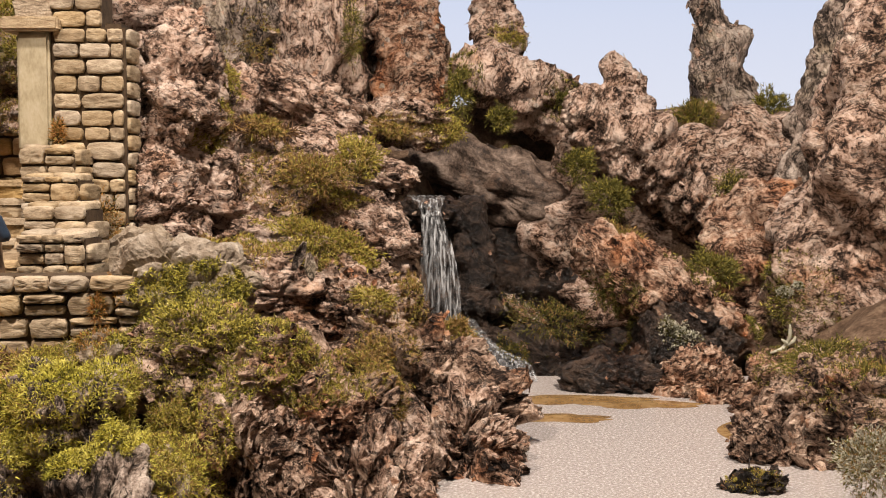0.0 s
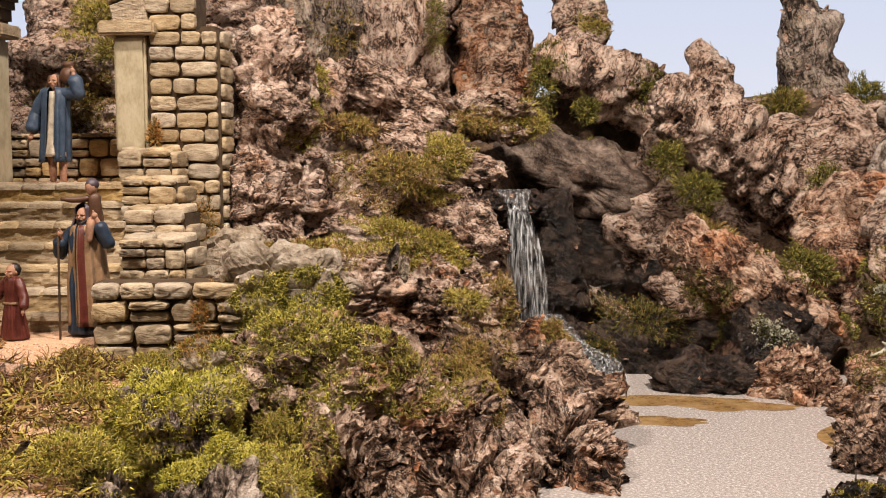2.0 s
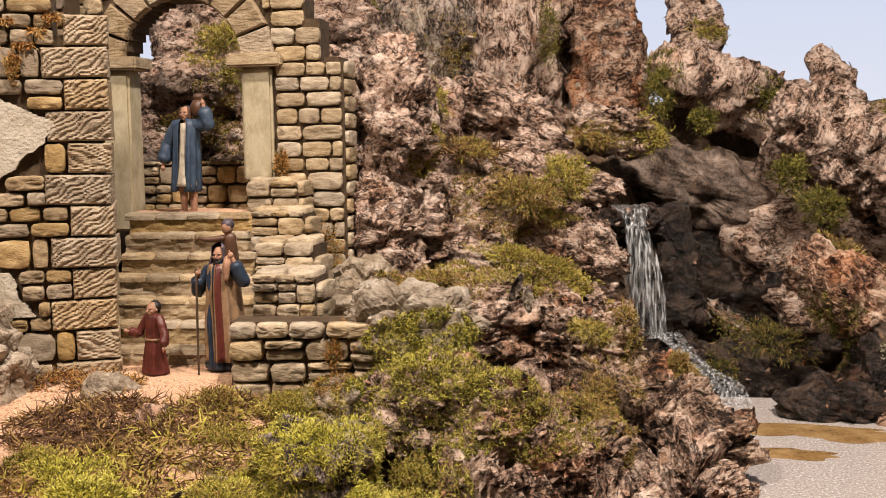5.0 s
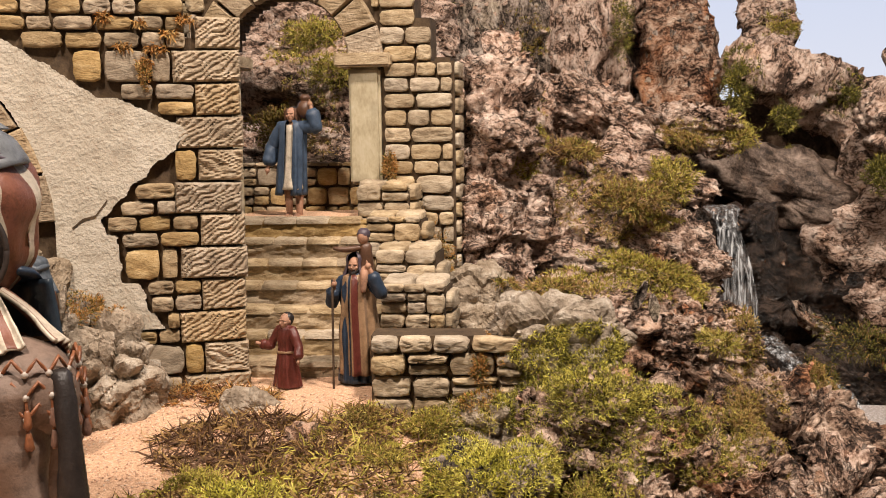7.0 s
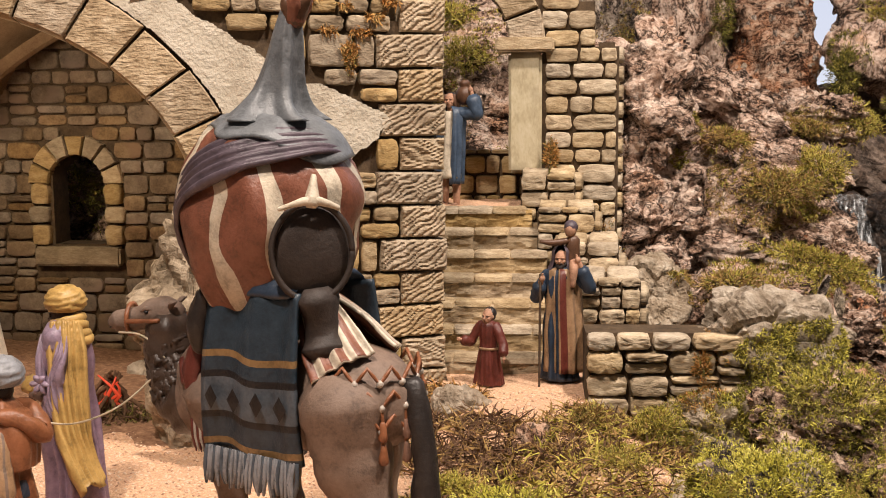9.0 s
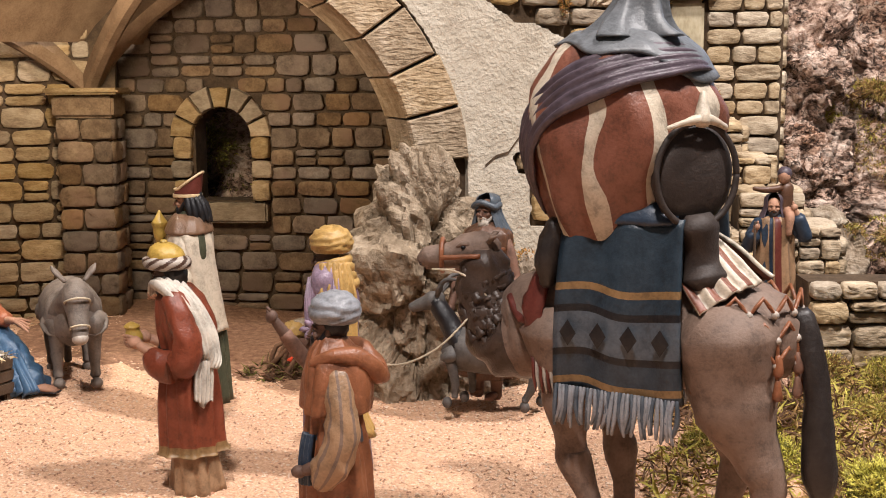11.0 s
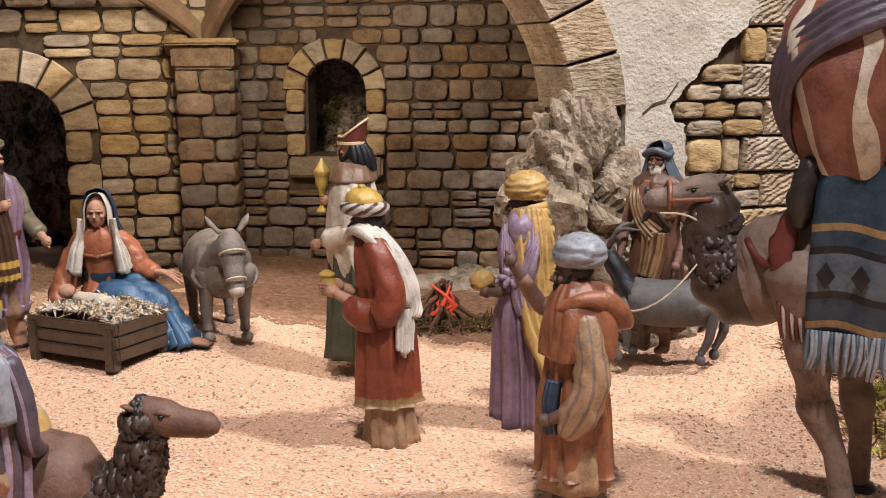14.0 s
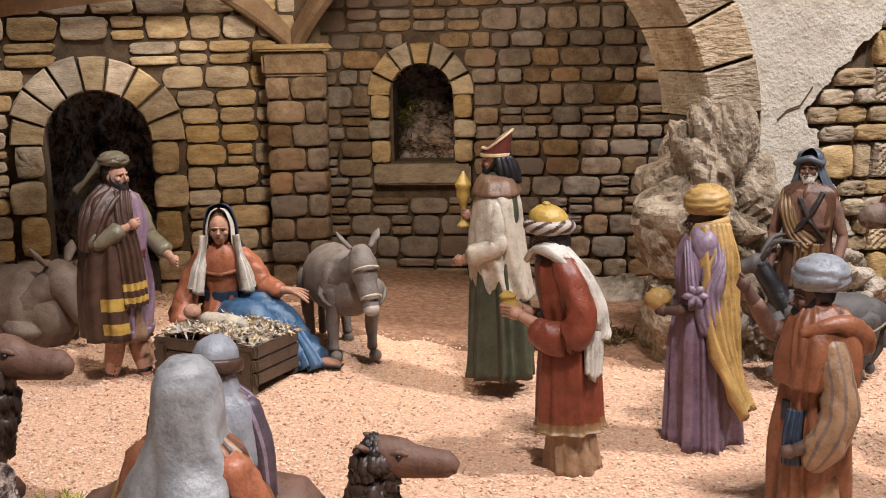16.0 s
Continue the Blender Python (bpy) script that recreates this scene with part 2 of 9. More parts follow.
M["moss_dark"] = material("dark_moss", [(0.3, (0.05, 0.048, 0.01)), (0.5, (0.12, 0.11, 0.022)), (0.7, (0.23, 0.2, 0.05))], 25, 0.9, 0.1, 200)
M["moss_dry"] = material("dry_moss", [(0.3, (0.17, 0.09, 0.03)), (0.5, (0.33, 0.20, 0.07)), (0.7, (0.46, 0.32, 0.12))], 30, 0.9, 0.1, 200)
M["moss_rust"] = material("rust_moss", [(0.3, (0.22, 0.09, 0.02)), (0.5, (0.4, 0.19, 0.05)), (0.7, (0.5, 0.3, 0.1))], 30, 0.9, 0.1, 200)
M["lichen"] = material("grey_lichen", [(0.3, (0.3, 0.28, 0.2)), (0.5, (0.46, 0.44, 0.34)), (0.7, (0.6, 0.59, 0.48))], 40, 0.9, 0.3, 200)
M["twig"] = material("dry_twig", [(0.3, (0.05, 0.025, 0.012)), (0.6, (0.14, 0.075, 0.04))], 60, 0.9, 0.2)


# ---- makers ----
def mesh_of(name, verts, faces, mats, smooth=False, index=None):
    me = bpy.data.meshes.new(name)
    me.from_pydata(verts, [], faces)
    for m in mats if isinstance(mats, (list, tuple)) else [mats]:
        me.materials.append(m)
    if index is not None:
        me.polygons.foreach_set("material_index", index)
    if smooth:
        me.polygons.foreach_set("use_smooth", [True] * len(me.polygons))
    me.update()
    return me


def thing(name, me, m=None, label="", category="", group="", kind=""):
    ob = new(name, me)
    if m is not None:
        ob.matrix_world = m
    return tagged(ob, label, category, group, kind)


def piece(name, me, parent, m, label=""):
    """A part or piece under its thing, at a pose in the thing's own axes."""
    ob = new(name, me)
    ob.parent = parent
    ob.matrix_local = m
    if label:
        ob["label"] = label
    return ob


def stone_mesh(seed, mat, n=16, puff=0.075):
    """One rough building stone of unit size; front towards -y, back at y = 0."""
    rnd = random.Random(seed)
    ring = []
    for i in range(n):
        a = 2 * math.pi * i / n
        c, s = math.cos(a), math.sin(a)
        k = 0.5 / (abs(c) ** 6 + abs(s) ** 6) ** (1 / 6)
        k *= 1 + rnd.uniform(-0.06, 0.03)
        ring.append((c * k, s * k))
    v = [(x, 0, z) for x, z in ring]
    v += [(x * rnd.uniform(0.97, 1.0), -0.72 + rnd.uniform(-0.06, 0.06), z * rnd.uniform(0.97, 1.0)) for x, z in ring]
    v += [(x * (1 - puff), -1.0 + rnd.uniform(-0.12, 0.1), z * (1 - puff * 1.4)) for x, z in ring]
    v += [(x * rnd.uniform(0.45, 0.7), -1.02 + rnd.uniform(-0.17, 0.17), z * rnd.uniform(0.4, 0.65)) for x, z in ring]
    v.append((0, -1.0 + rnd.uniform(-0.1, 0.1), 0))
    f = []
    for i in range(n):
        j = (i + 1) % n
        f += [(i, j, n + j, n + i), (n + i, n + j, 2 * n + j, 2 * n + i), (2 * n + i, 2 * n + j, 3 * n + j), (2 * n + i, 3 * n + j, 3 * n + i), (3 * n + i, 3 * n + j, 4 * n)]
    return mesh_of("stone", v, [tuple(reversed(q)) for q in f], mat, True)


STONES = {k: [stone_mesh(i, M[k]) for i in range(9)] for k in ("stone", "stone_dark", "stone_pale", "stone_tooled")}


def cell_wall(name, u0, u1, z0, z1, thick, solid, mat, cell=0.006, fy=0.0, soften=0):
    """A wall slab whose solid(u, z) cells are filled, with real openings; front at y = fy, back at y = fy + thick."""
    nu, nz = round((u1 - u0) / cell), round((z1 - z0) / cell)
    on = [[solid(u0 + (i + 0.5) * cell, z0 + (j + 0.5) * cell) for j in range(nz)] for i in range(nu)]
    verts, faces, ids = [], [], {}

    def vid(i, j, k):
        if (i, j, k) not in ids:
            ids[(i, j, k)] = len(verts)
            verts.append((u0 + i * cell, fy + thick * k, z0 + j * cell))
        return ids[(i, j, k)]

    # long runs of cells become one face
    for i in range(nu):
        for j in range(nz):
            if not on[i][j]:
                continue
            faces.append((vid(i, j, 0), vid(i + 1, j, 0), vid(i + 1, j + 1, 0), vid(i, j + 1, 0)))
            faces.append((vid(i, j, 1), vid(i, j + 1, 1), vid(i + 1, j + 1, 1), vid(i + 1, j, 1)))
            if i == 0 or not on[i - 1][j]:
                faces.append((vid(i, j, 0), vid(i, j + 1, 0), vid(i, j + 1, 1), vid(i, j, 1)))
            if i == nu - 1 or not on[i + 1][j]:
                faces.append((vid(i + 1, j, 0), vid(i + 1, j, 1), vid(i + 1, j + 1, 1), vid(i + 1, j + 1, 0)))
            if j == 0 or not on[i][j - 1]:
                faces.append((vid(i, j, 0), vid(i, j, 1), vid(i + 1, j, 1), vid(i + 1, j, 0)))
            if j == nz - 1 or not on[i][j + 1]:
                faces.append((vid(i, j + 1, 0), vid(i + 1, j + 1, 0), vid(i + 1, j + 1, 1), vid(i, j + 1, 1)))
    me = mesh_of(name, verts, faces, mat)
    if soften:
        bm = bmesh.new()
        bm.from_mesh(me)
        for _ in range(soften):
            bmesh.ops.smooth_vert(bm, verts=bm.verts, factor=0.5, use_axis_x=True, use_axis_y=False, use_axis_z=True)
        bm.to_mesh(me)
        bm.free()
    return me


def lay_stones(wall, u0, u1, z0, z1, free, kind, rows=(0.018, 0.03), widths=(0.024, 0.05), depth=0.009, seed=1, gap=0.0024, name="stone", fy=0.0):
    """Courses of separate stones wherever free(u, z) holds."""
    rnd = random.Random(seed)
    z = z0
    while z < z1 - 0.006:
        h = min(rnd.uniform(*rows), z1 - z)
        if z1 - z - h < 0.008:
            h = z1 - z
        runs, start, u = [], None, u0
        while u <= u1 + 1e-6:
            ok = u < u1 and all(free(u, z + h * q) for q in (0.12, 0.5, 0.88))
            if ok and start is None:
                start = u
            if not ok and start is not None:
                runs.append((start, u))
                start = None
            u += 0.002
        if start is not None:
            runs.append((start, u1))
        for a, b in runs:
            if b - a < 0.008:
                continue
            x = a
            while x < b - 0.004:
                w = rnd.uniform(*widths) * (1.15 if h > 0.024 else 1)
                if b - x - w < widths[0] * 0.6:
                    w = b - x
                split = h > rows[0] * 1.3 and rnd.random() < 0.3
                cutz = rnd.uniform(0.4, 0.62)
                for zz, hh in ((z, h * cutz), (z + h * cutz, h * (1 - cutz))) if split else ((z, h),):
                    piece(name, rnd.choice(STONES[kind]), wall,
                          Matrix.Translation((x + w / 2, fy + 0.002, zz + hh / 2)) @ pose(0, 0, 0, rnd.uniform(-3, 3), rnd.uniform(-1.2, 1.2), rnd.uniform(-2, 2))
                          @ Matrix.Diagonal((w - gap, depth * rnd.uniform(0.8, 1.25), hh - gap, 1)))
                x += w
        z += h


def wedge_mesh(name, a0, a1, r0, r1, depth, mat, squash=1.0, seed=0):
    """One voussoir of an arch, centred on the arch's centre, front towards -y."""
    rnd = random.Random(seed)
    g = 0.05 * (a1 - a0)
    a0, a1 = a0 + g, a1 - g
    front, back = [], []
    pts = [(r0, a0), (r0, (a0 + a1) / 2), (r0, a1), (r1, a1), (r1, (a0 + a1) / 2), (r1, a0)]
    cx = sum(r * math.cos(a) for r, a in pts) / 6
    cz = sum(r * math.sin(a) for r, a in pts) / 6 * squash
    v = []
    for y, k in ((0, 1), (-depth * 0.75, 1), (-depth, 0.9)):
        for r, a in pts:
            x, z = r * math.cos(a), r * math.sin(a) * squash
            v.append((cx + (x - cx) * k, y + rnd.uniform(-0.0006, 0.0006), cz + (z - cz) * k))
    f = [(12, 13, 14, 15, 16, 17)]
    for q in (0, 6):
        for i in range(6):
            j = (i + 1) % 6
            f.append((q + i, q + j, q + 6 + j, q + 6 + i))
    return mesh_of(name, v, [tuple(reversed(x)) for x in f], mat)


def arch_ring(parent, u, z, r0, r1, count, mat, depth, y=0.0, squash=1.0, start=0.0, end=math.pi):
    for i in range(count):
        a0, a1 = start + (end - start) * i / count, start + (end - start) * (i + 1) / count
        piece("voussoir", wedge_mesh("voussoir", a0, a1, r0, r1 * random.uniform(0.97, 1.04), depth, mat, squash, i), parent, Matrix.Translation((u, y, z)))


def box_mesh(name, size, mat, bevel=0.003, rough=0.0, seed=0, cuts=0):
    bm = bmesh.new()
    bmesh.ops.create_cube(bm, size=1)
    bmesh.ops.scale(bm, vec=size, verts=bm.verts)
    if cuts:
        bmesh.ops.subdivide_edges(bm, edges=bm.edges[:], cuts=cuts, use_grid_fill=True)
    if bevel:
        bmesh.ops.bevel(bm, geom=[e for e in bm.edges if e.is_boundary or e.calc_face_angle(0) > 0.5], offset=bevel, segments=2, affect="EDGES")
    if rough:
        for q in bm.verts:
            q.co += Vector(noise.noise_vector(q.co * 40 + Vector((seed * 7.3, 0, 0)))) * rough
    me = bpy.data.meshes.new(name)
    bm.to_mesh(me)
    bm.free()
    me.materials.append(mat)
    return me


def smooth(a, b, x):
    t = min(1, max(0, (x - a) / (b - a)))
    return t * t * (3 - 2 * t)


def ridged(p, octaves=4):
    s, a = 0.0, 0.5
    for _ in range(octaves):
        s += a * (1 - abs(noise.noise(p)) * 2)
        p, a = p * 2.13, a * 0.55
    return s


def bark_rock(label, x, y, z, rx, rz, tilt, ry=None, mat="bark", seed=0, level=5, grain=(1.0, 1.0, 3.2), deep=1.0, square=2.6, taper=0.0, name="cork_rock", lean=0.0):
    """A slab or boulder of cork bark: a squarish body with lobes, bark ridges along its length and chipped steps."""
    ry = ry or min(rx, rz) * 0.9
    bm = bmesh.new()
    bmesh.ops.create_icosphere(bm, subdivisions=level, radius=1)
    off = Vector((seed * 3.7 + 1.1, seed * 1.9, seed * 5.3))
    size = (rx * ry * rz) ** (1 / 3)
    rough_cut = deep >= 1.3 or mat in ("plaster_rock", "stone_rock")
    for v in bm.verts:
        d = v.co.normalized()
        k = (abs(d.x) ** square + abs(d.y) ** square + abs(d.z) ** square) ** (-1 / square)
        p = Vector((d.x * rx * k, d.y * ry * k, d.z * rz * k))
        if taper:
            f = 1 - taper * (d.z * k + 1) / 2
            p.x, p.y = p.x * f, p.y * f
        lobe = noise.noise(p * (1.3 / size) + off) * 0.34 + noise.noise(p * (3.1 / size) + off) * 0.2
        q = Vector((p.x * grain[0], p.y * grain[1], p.z * grain[2])) + off
        w = q + Vector(noise.noise_vector(q * 9)) * 0.05
        (d1, d2, *_), (c1, *_) = noise.voronoi(w * 11)
        plate = (noise.cell(c1 * 7.7) * 0.020 - 0.014 * (1 - smooth(0.0, 0.2, d2 - d1))) * (1.0 if rough_cut else 0.55)
        (e1, e2, *_), (c2, *_) = noise.voronoi(w * 34)
        chip = (noise.cell(c2 * 5.1) * 0.006 - 0.004 * (1 - smooth(0.0, 0.2, e2 - e1))) * (1.0 if rough_cut else 0.5)
        lay = ridged(Vector((q.x * 6, q.y * 6, q.z * 30)) + off, 2) - 0.4
        fine = ridged(q * 50, 3) - 0.4
        v.co = p + d * (size * lobe * 0.85 + deep * (plate + chip + (0.006 if rough_cut else 0.011) * lay + 0.0068 * fine))
    me = bpy.data.meshes.new(name)
    bm.to_mesh(me)
    bm.free()
    me.materials.append(M["bark_ribbed" if mat == "bark" and grain[0] > 2 else mat])
    if not rough_cut:
        me.polygons.foreach_set("use_smooth", [True] * len(me.polygons))
    ob = thing(name, me, pose(x, y, z, lean, tilt, 0), label, "rock", "rocks of the hillside")
    ROCKS.append((ob, mat, size))
    k = len(me.polygons)
    cen, nor = np.empty(k * 3), np.empty(k * 3)
    me.polygons.foreach_get("center", cen)
    me.polygons.foreach_get("normal", nor)
    m4 = np.array(ob.matrix_basis)
    SKIN.append((cen.reshape(-1, 3) @ m4[:3, :3].T + m4[:3, 3], nor.reshape(-1, 3) @ m4[:3, :3].T))
    return ob


ROCKS, SKIN = [], []


def tuft_mesh(name, mats, points, length, width, droop=0.35, seed=0, bend=0.6):
    """Many small curved blades, each growing out of one of points (place, normal); colours by random choice."""
    rnd = np.random.RandomState(seed)
    n = len(points)
    base = np.array([p for p, _ in points])
    nor = np.array([q for _, q in points])
    d = nor + rnd.normal(0, 0.55, (n, 3))
    d /= np.linalg.norm(d, axis=1)[:, None]
    side = np.cross(d, rnd.normal(0, 1, (n, 3)))
    side /= np.linalg.norm(side, axis=1)[:, None]
    ln = length * rnd.uniform(0.5, 1.35, (n, 1))
    w = width * rnd.uniform(0.6, 1.3, (n, 1))
    turn = np.cross(d, side) * rnd.uniform(-bend, bend, (n, 1))
    mid = base + d * ln * 0.55
    tip = base + (d + turn) * ln - np.array([0, 0, droop]) * ln * rnd.uniform(0, 1, (n, 1))
    v = np.stack([base - side * w, base + side * w, mid + side * w * 0.9, mid - side * w * 0.9, tip], 1).reshape(-1, 3)
    k = np.arange(n)[:, None] * 5
    faces = [tuple(r) for r in (k + np.array([0, 1, 2, 3])).tolist()] + [tuple(r) for r in (k + np.array([3, 2, 4])).tolist()]
    pick = rnd.randint(0, len(mats), n)
    return mesh_of(name, v.tolist(), faces, mats, False, np.concatenate([pick, pick]).tolist())


def moss(label, x, y, z, rx, rz, tilt=0, ry=None, mats=("moss", "moss", "moss_dark"), n=2600, length=0.014, width=0.0011, seed=0, name="moss_clump", droop=0.35, flat=0.35):
    """A cushion of moss: blades all over an uneven mound."""
    near = y < 1.62
    n = int(n * (2.7 if near else 1.5))
    rnd = random.Random(seed * 13 + 5)
    ry = ry or rx * 0.7
    turn_back = pose(0, 0, 0, 0, tilt, 0).to_3x3().inverted()
    off = Vector((seed * 2.1, seed * 0.7, seed * 4.4))
    pts = []
    # blades rooted on the rocks' own faces round the cushion
    here = np.array((x, y, z))
    reach = np.array((rx * 1.3 + 0.01, ry * 1.5 + 0.02, rz * 1.5 + 0.01))
    for cen, nor in SKIN:
        ok = (((cen - here) / reach) ** 2).sum(1) < 1
        ok &= (nor[:, 2] > -0.25) & (nor[:, 1] < 0.5)
        ids = np.nonzero(ok)[0]
        if not len(ids):
            continue
        for i in rnd.choices(list(ids), k=min(int(n * (1.3 if near else 0.9)), len(ids) * 5)):
            p = Vector(cen[i]) - Vector((x, y, z))
            if noise.noise(Vector(cen[i]) * 38 + off) + 0.25 * noise.noise(Vector(cen[i]) * 90) < -0.05 - 0.2 * (1 - (p.x / reach[0]) ** 2):
                continue
            p += Vector((rnd.gauss(0, 0.0022), rnd.gauss(0, 0.0022), rnd.gauss(0, 0.0022)))
            pts.append((turn_back @ p, turn_back @ (Vector(nor[i]) + Vector((0, 0, 0.35)))))
    for _ in range(int(n * (0.75 if near else 1.2))):
        d = Vector((rnd.gauss(0, 1), rnd.gauss(0, 1), rnd.gauss(0.35, 1))).normalized()
        lump = 0.74 + 0.6 * noise.noise(d * 2.3 + off) + 0.4 * noise.noise(d * 6 + off) + 0.25 * noise.noise(d * 14 + off)
        if noise.noise(d * 3.7 - off) < -0.28 - flat * 0.2:
            continue
        k = lump * rnd.uniform(0.8, 1.02) * (0.7 if near else 0.84)
        pts.append((Vector((d.x * rx * k, d.y * ry * k, d.z * rz * k)), Vector((d.x, d.y, d.z + 0.45))))
    mats = (*mats, mats[0], "moss_dark")
    me = tuft_mesh(name, [M[q] for q in mats], pts, length * (0.40 if near else 0.44), width * (0.44 if near else 0.6), droop, seed)
    return thing(name, me, pose(x, y, z, 0, tilt, 0), label, "moss", "moss on the rocks", "stuff")


# ---- ground and backdrop ----
def sand_height(x, y):
    rise = 0.012 + 0.045 * smooth(1.0, 1.4, y) * smooth(-0.95, -0.75, x)
    rise -= 0.05 * smooth(-0.55, -0.38, x)
    rise += 0.018 * smooth(0.95, 1.15, y) * smooth(-1.2, -1.4, x)
    return rise + 0.006 * noise.noise(Vector((x * 6, y * 6, 2))) + 0.0025 * noise.noise(Vector((x * 19, y * 19, 5)))


def hill_height(x, y):
    pond = -0.20
    start = 1.75 + 0.42 * smooth(-0.1, 0.1, x) + 0.55 * smooth(-0.06, 0.04, x) * smooth(0.55, 0.42, x)
    back = pond + 0.62 * smooth(start, 2.95, y)
    side = smooth(-0.02, -0.32, x) * smooth(1.15, 1.4, y)
    low = pond * (1 - side)
    h = max(low, low * (1 - smooth(1.6, 2.2, y)) + back * smooth(1.6, 2.2, y))
    h = max(h, pond + 0.22 * smooth(0.42, 0.75, x))
    return h + 0.035 * noise.noise(Vector((x * 5, y * 5, 1))) + 0.018 * noise.noise(Vector((x * 15, y * 15, 3))) + 0.008 * noise.noise(Vector((x * 40, y * 40, 3)))


def sheet(name, x0, x1, y0, y1, step, height, mat, label):
    nx, ny = round((x1 - x0) / step), round((y1 - y0) / step)
    v = [(x0 + i * step, y0 + j * step, height(x0 + i * step, y0 + j * step)) for j in range(ny + 1) for i in range(nx + 1)]
    f = [(j * (nx + 1) + i, j * (nx + 1) + i + 1, (j + 1) * (nx + 1) + i + 1, (j + 1) * (nx + 1) + i) for j in range(ny) for i in range(nx)]
    return thing(name, mesh_of(name, v, f, mat, True), None, label, "ground", "", "structure")


sheet("ground", -2.6, -0.44, 0.1, 1.78, 0.012, sand_height, M["sand"], "pinkish tan coarse sand spread over the stable yard")
def earth_mask(x, y):
    """How far the reddish earth along the stable's back wall shows through the sand."""
    e = 0.10 * noise.noise(Vector((x * 7, y * 7, 8))) + 0.05 * noise.noise(Vector((x * 25, y * 25, 4)))
    return smooth(1.20, 1.34, y + e + 0.10 * smooth(-1.16, -1.02, x)) * smooth(-0.93, -0.99, x + e * 0.3) * smooth(-1.50, -1.42, x + e)


sheet("ground_earth", -1.56, -0.92, 1.05, 1.72, 0.008, lambda x, y: sand_height(x, y) - 0.004 + 0.0065 * earth_mask(x, y), M["damp_earth"], "reddish damp earth along the stable wall")
sheet("ground_hillside", -2.6, 2.0, 0.1, 3.7, 0.02, lambda x, y: hill_height(x, y) - (0.12 * smooth(-0.34, -0.46, x) if y < 1.9 else 0), M["earth"], "dark brown earth under the cork rocks")

sky = bpy.data.materials.new("glowing_painted_sky")
sky.use_nodes = True
nd, lk = sky.node_tree.nodes, sky.node_tree.links
# the board glows by itself in place of lamp light falling on its paint
em = nd.new("ShaderNodeEmission")
gz = nd.new("ShaderNodeNewGeometry")
sp = nd.new("ShaderNodeSeparateXYZ")
mr = nd.new("ShaderNodeMapRange")
mr.inputs[1].default_value, mr.inputs[2].default_value = 0.2, 1.1
rs = ramp(nd, [(0.0, (0.80, 0.83, 0.88)), (0.6, (0.66, 0.73, 0.86)), (1.0, (0.52, 0.63, 0.83))])
lk.new(gz.outputs["Position"], sp.inputs[0])
lk.new(sp.outputs[2], mr.inputs[0])
lk.new(mr.outputs[0], rs.inputs[0])
lk.new(rs.outputs[0], em.inputs[0])
em.inputs[1].default_value = 1.0
lk.new(em.outputs[0], nd["Material Output"].inputs[0])
backdrop = thing("backdrop", box_mesh("backdrop", (6.4, 0.02, 2.4), sky, 0), pose(-0.3, 3.72, 0.9), "pale blue painted sky board behind the hill", "backdrop", "", "structure")

# the hall: display table's front board and the floor in front of it
M["board"] = material("dark_stained_board", [(0.3, (0.05, 0.03, 0.02)), (0.7, (0.11, 0.07, 0.045))], 14, 0.6, 0.3, 200, stretch=(1, 1, 6))
M["hall_floor"] = material("grey_terrazzo", [(0.3, (0.16, 0.15, 0.14)), (0.7, (0.28, 0.26, 0.24))], 40, 0.5, 0.1, 300)
thing("table_front", box_mesh("table_front", (4.8, 0.03, 0.92), M["board"], 0.003), pose(-0.3, 0.082, -0.46), "dark stained front board of the display table", "table", "", "structure")
thing("floor", box_mesh("floor", (9.0, 7.0, 0.04), M["hall_floor"], 0), pose(-0.3, 0.4, -0.94), "grey terrazzo floor of the hall", "floor", "", "structure")

# ---- pond and waterfall ----
wm = bpy.data.materials.new("bubbly_water")
wm.use_nodes = True
nd, lk = wm.node_tree.nodes, wm.node_tree.links
b = nd["Principled BSDF"]
g = nd.new("ShaderNodeNewGeometry")
n1 = nd.new("ShaderNodeTexNoise")
n1.inputs["Scale"].default_value, n1.inputs["Detail"].default_value = 7, 4
n2 = nd.new("ShaderNodeTexVoronoi")
n2.inputs["Scale"].default_value = 620
n3 = nd.new("ShaderNodeTexNoise")
n3.inputs["Scale"].default_value, n3.inputs["Detail"].default_value = 260, 3
for q in (n1, n2, n3):
    lk.new(g.outputs["Position"], q.inputs["Vector"])
r1 = ramp(nd, [(0.3, (0.36, 0.31, 0.285)), (0.5, (0.46, 0.41, 0.38)), (0.64, (0.62, 0.58, 0.55)), (0.72, (0.85, 0.83, 0.8))])
lk.new(n3.outputs["Fac"], r1.inputs[0])
lk.new(r1.outputs[0], b.inputs["Base Color"])
b.inputs["Roughness"].default_value = 0.22
bp = nd.new("ShaderNodeBump")
bp.inputs["Strength"].default_value, bp.inputs["Distance"].default_value = 0.55, 0.002
lk.new(n2.outputs["Distance"], bp.inputs["Height"])
lk.new(bp.outputs[0], b.inputs["Normal"])
M["water"] = wm
M["shallow"] = material("shallow_water_over_sand", [(0.3, (0.16, 0.085, 0.03)), (0.5, (0.30, 0.18, 0.07)), (0.7, (0.42, 0.28, 0.13))], 25, 0.12, 0.15, 150, spec=0.6)
tagged(sheet("water", -0.15, 0.75, 1.0, 1.95, 0.05, lambda x, y: -0.1, wm, "greyish pond water full of fine bubbles"), "", "water")


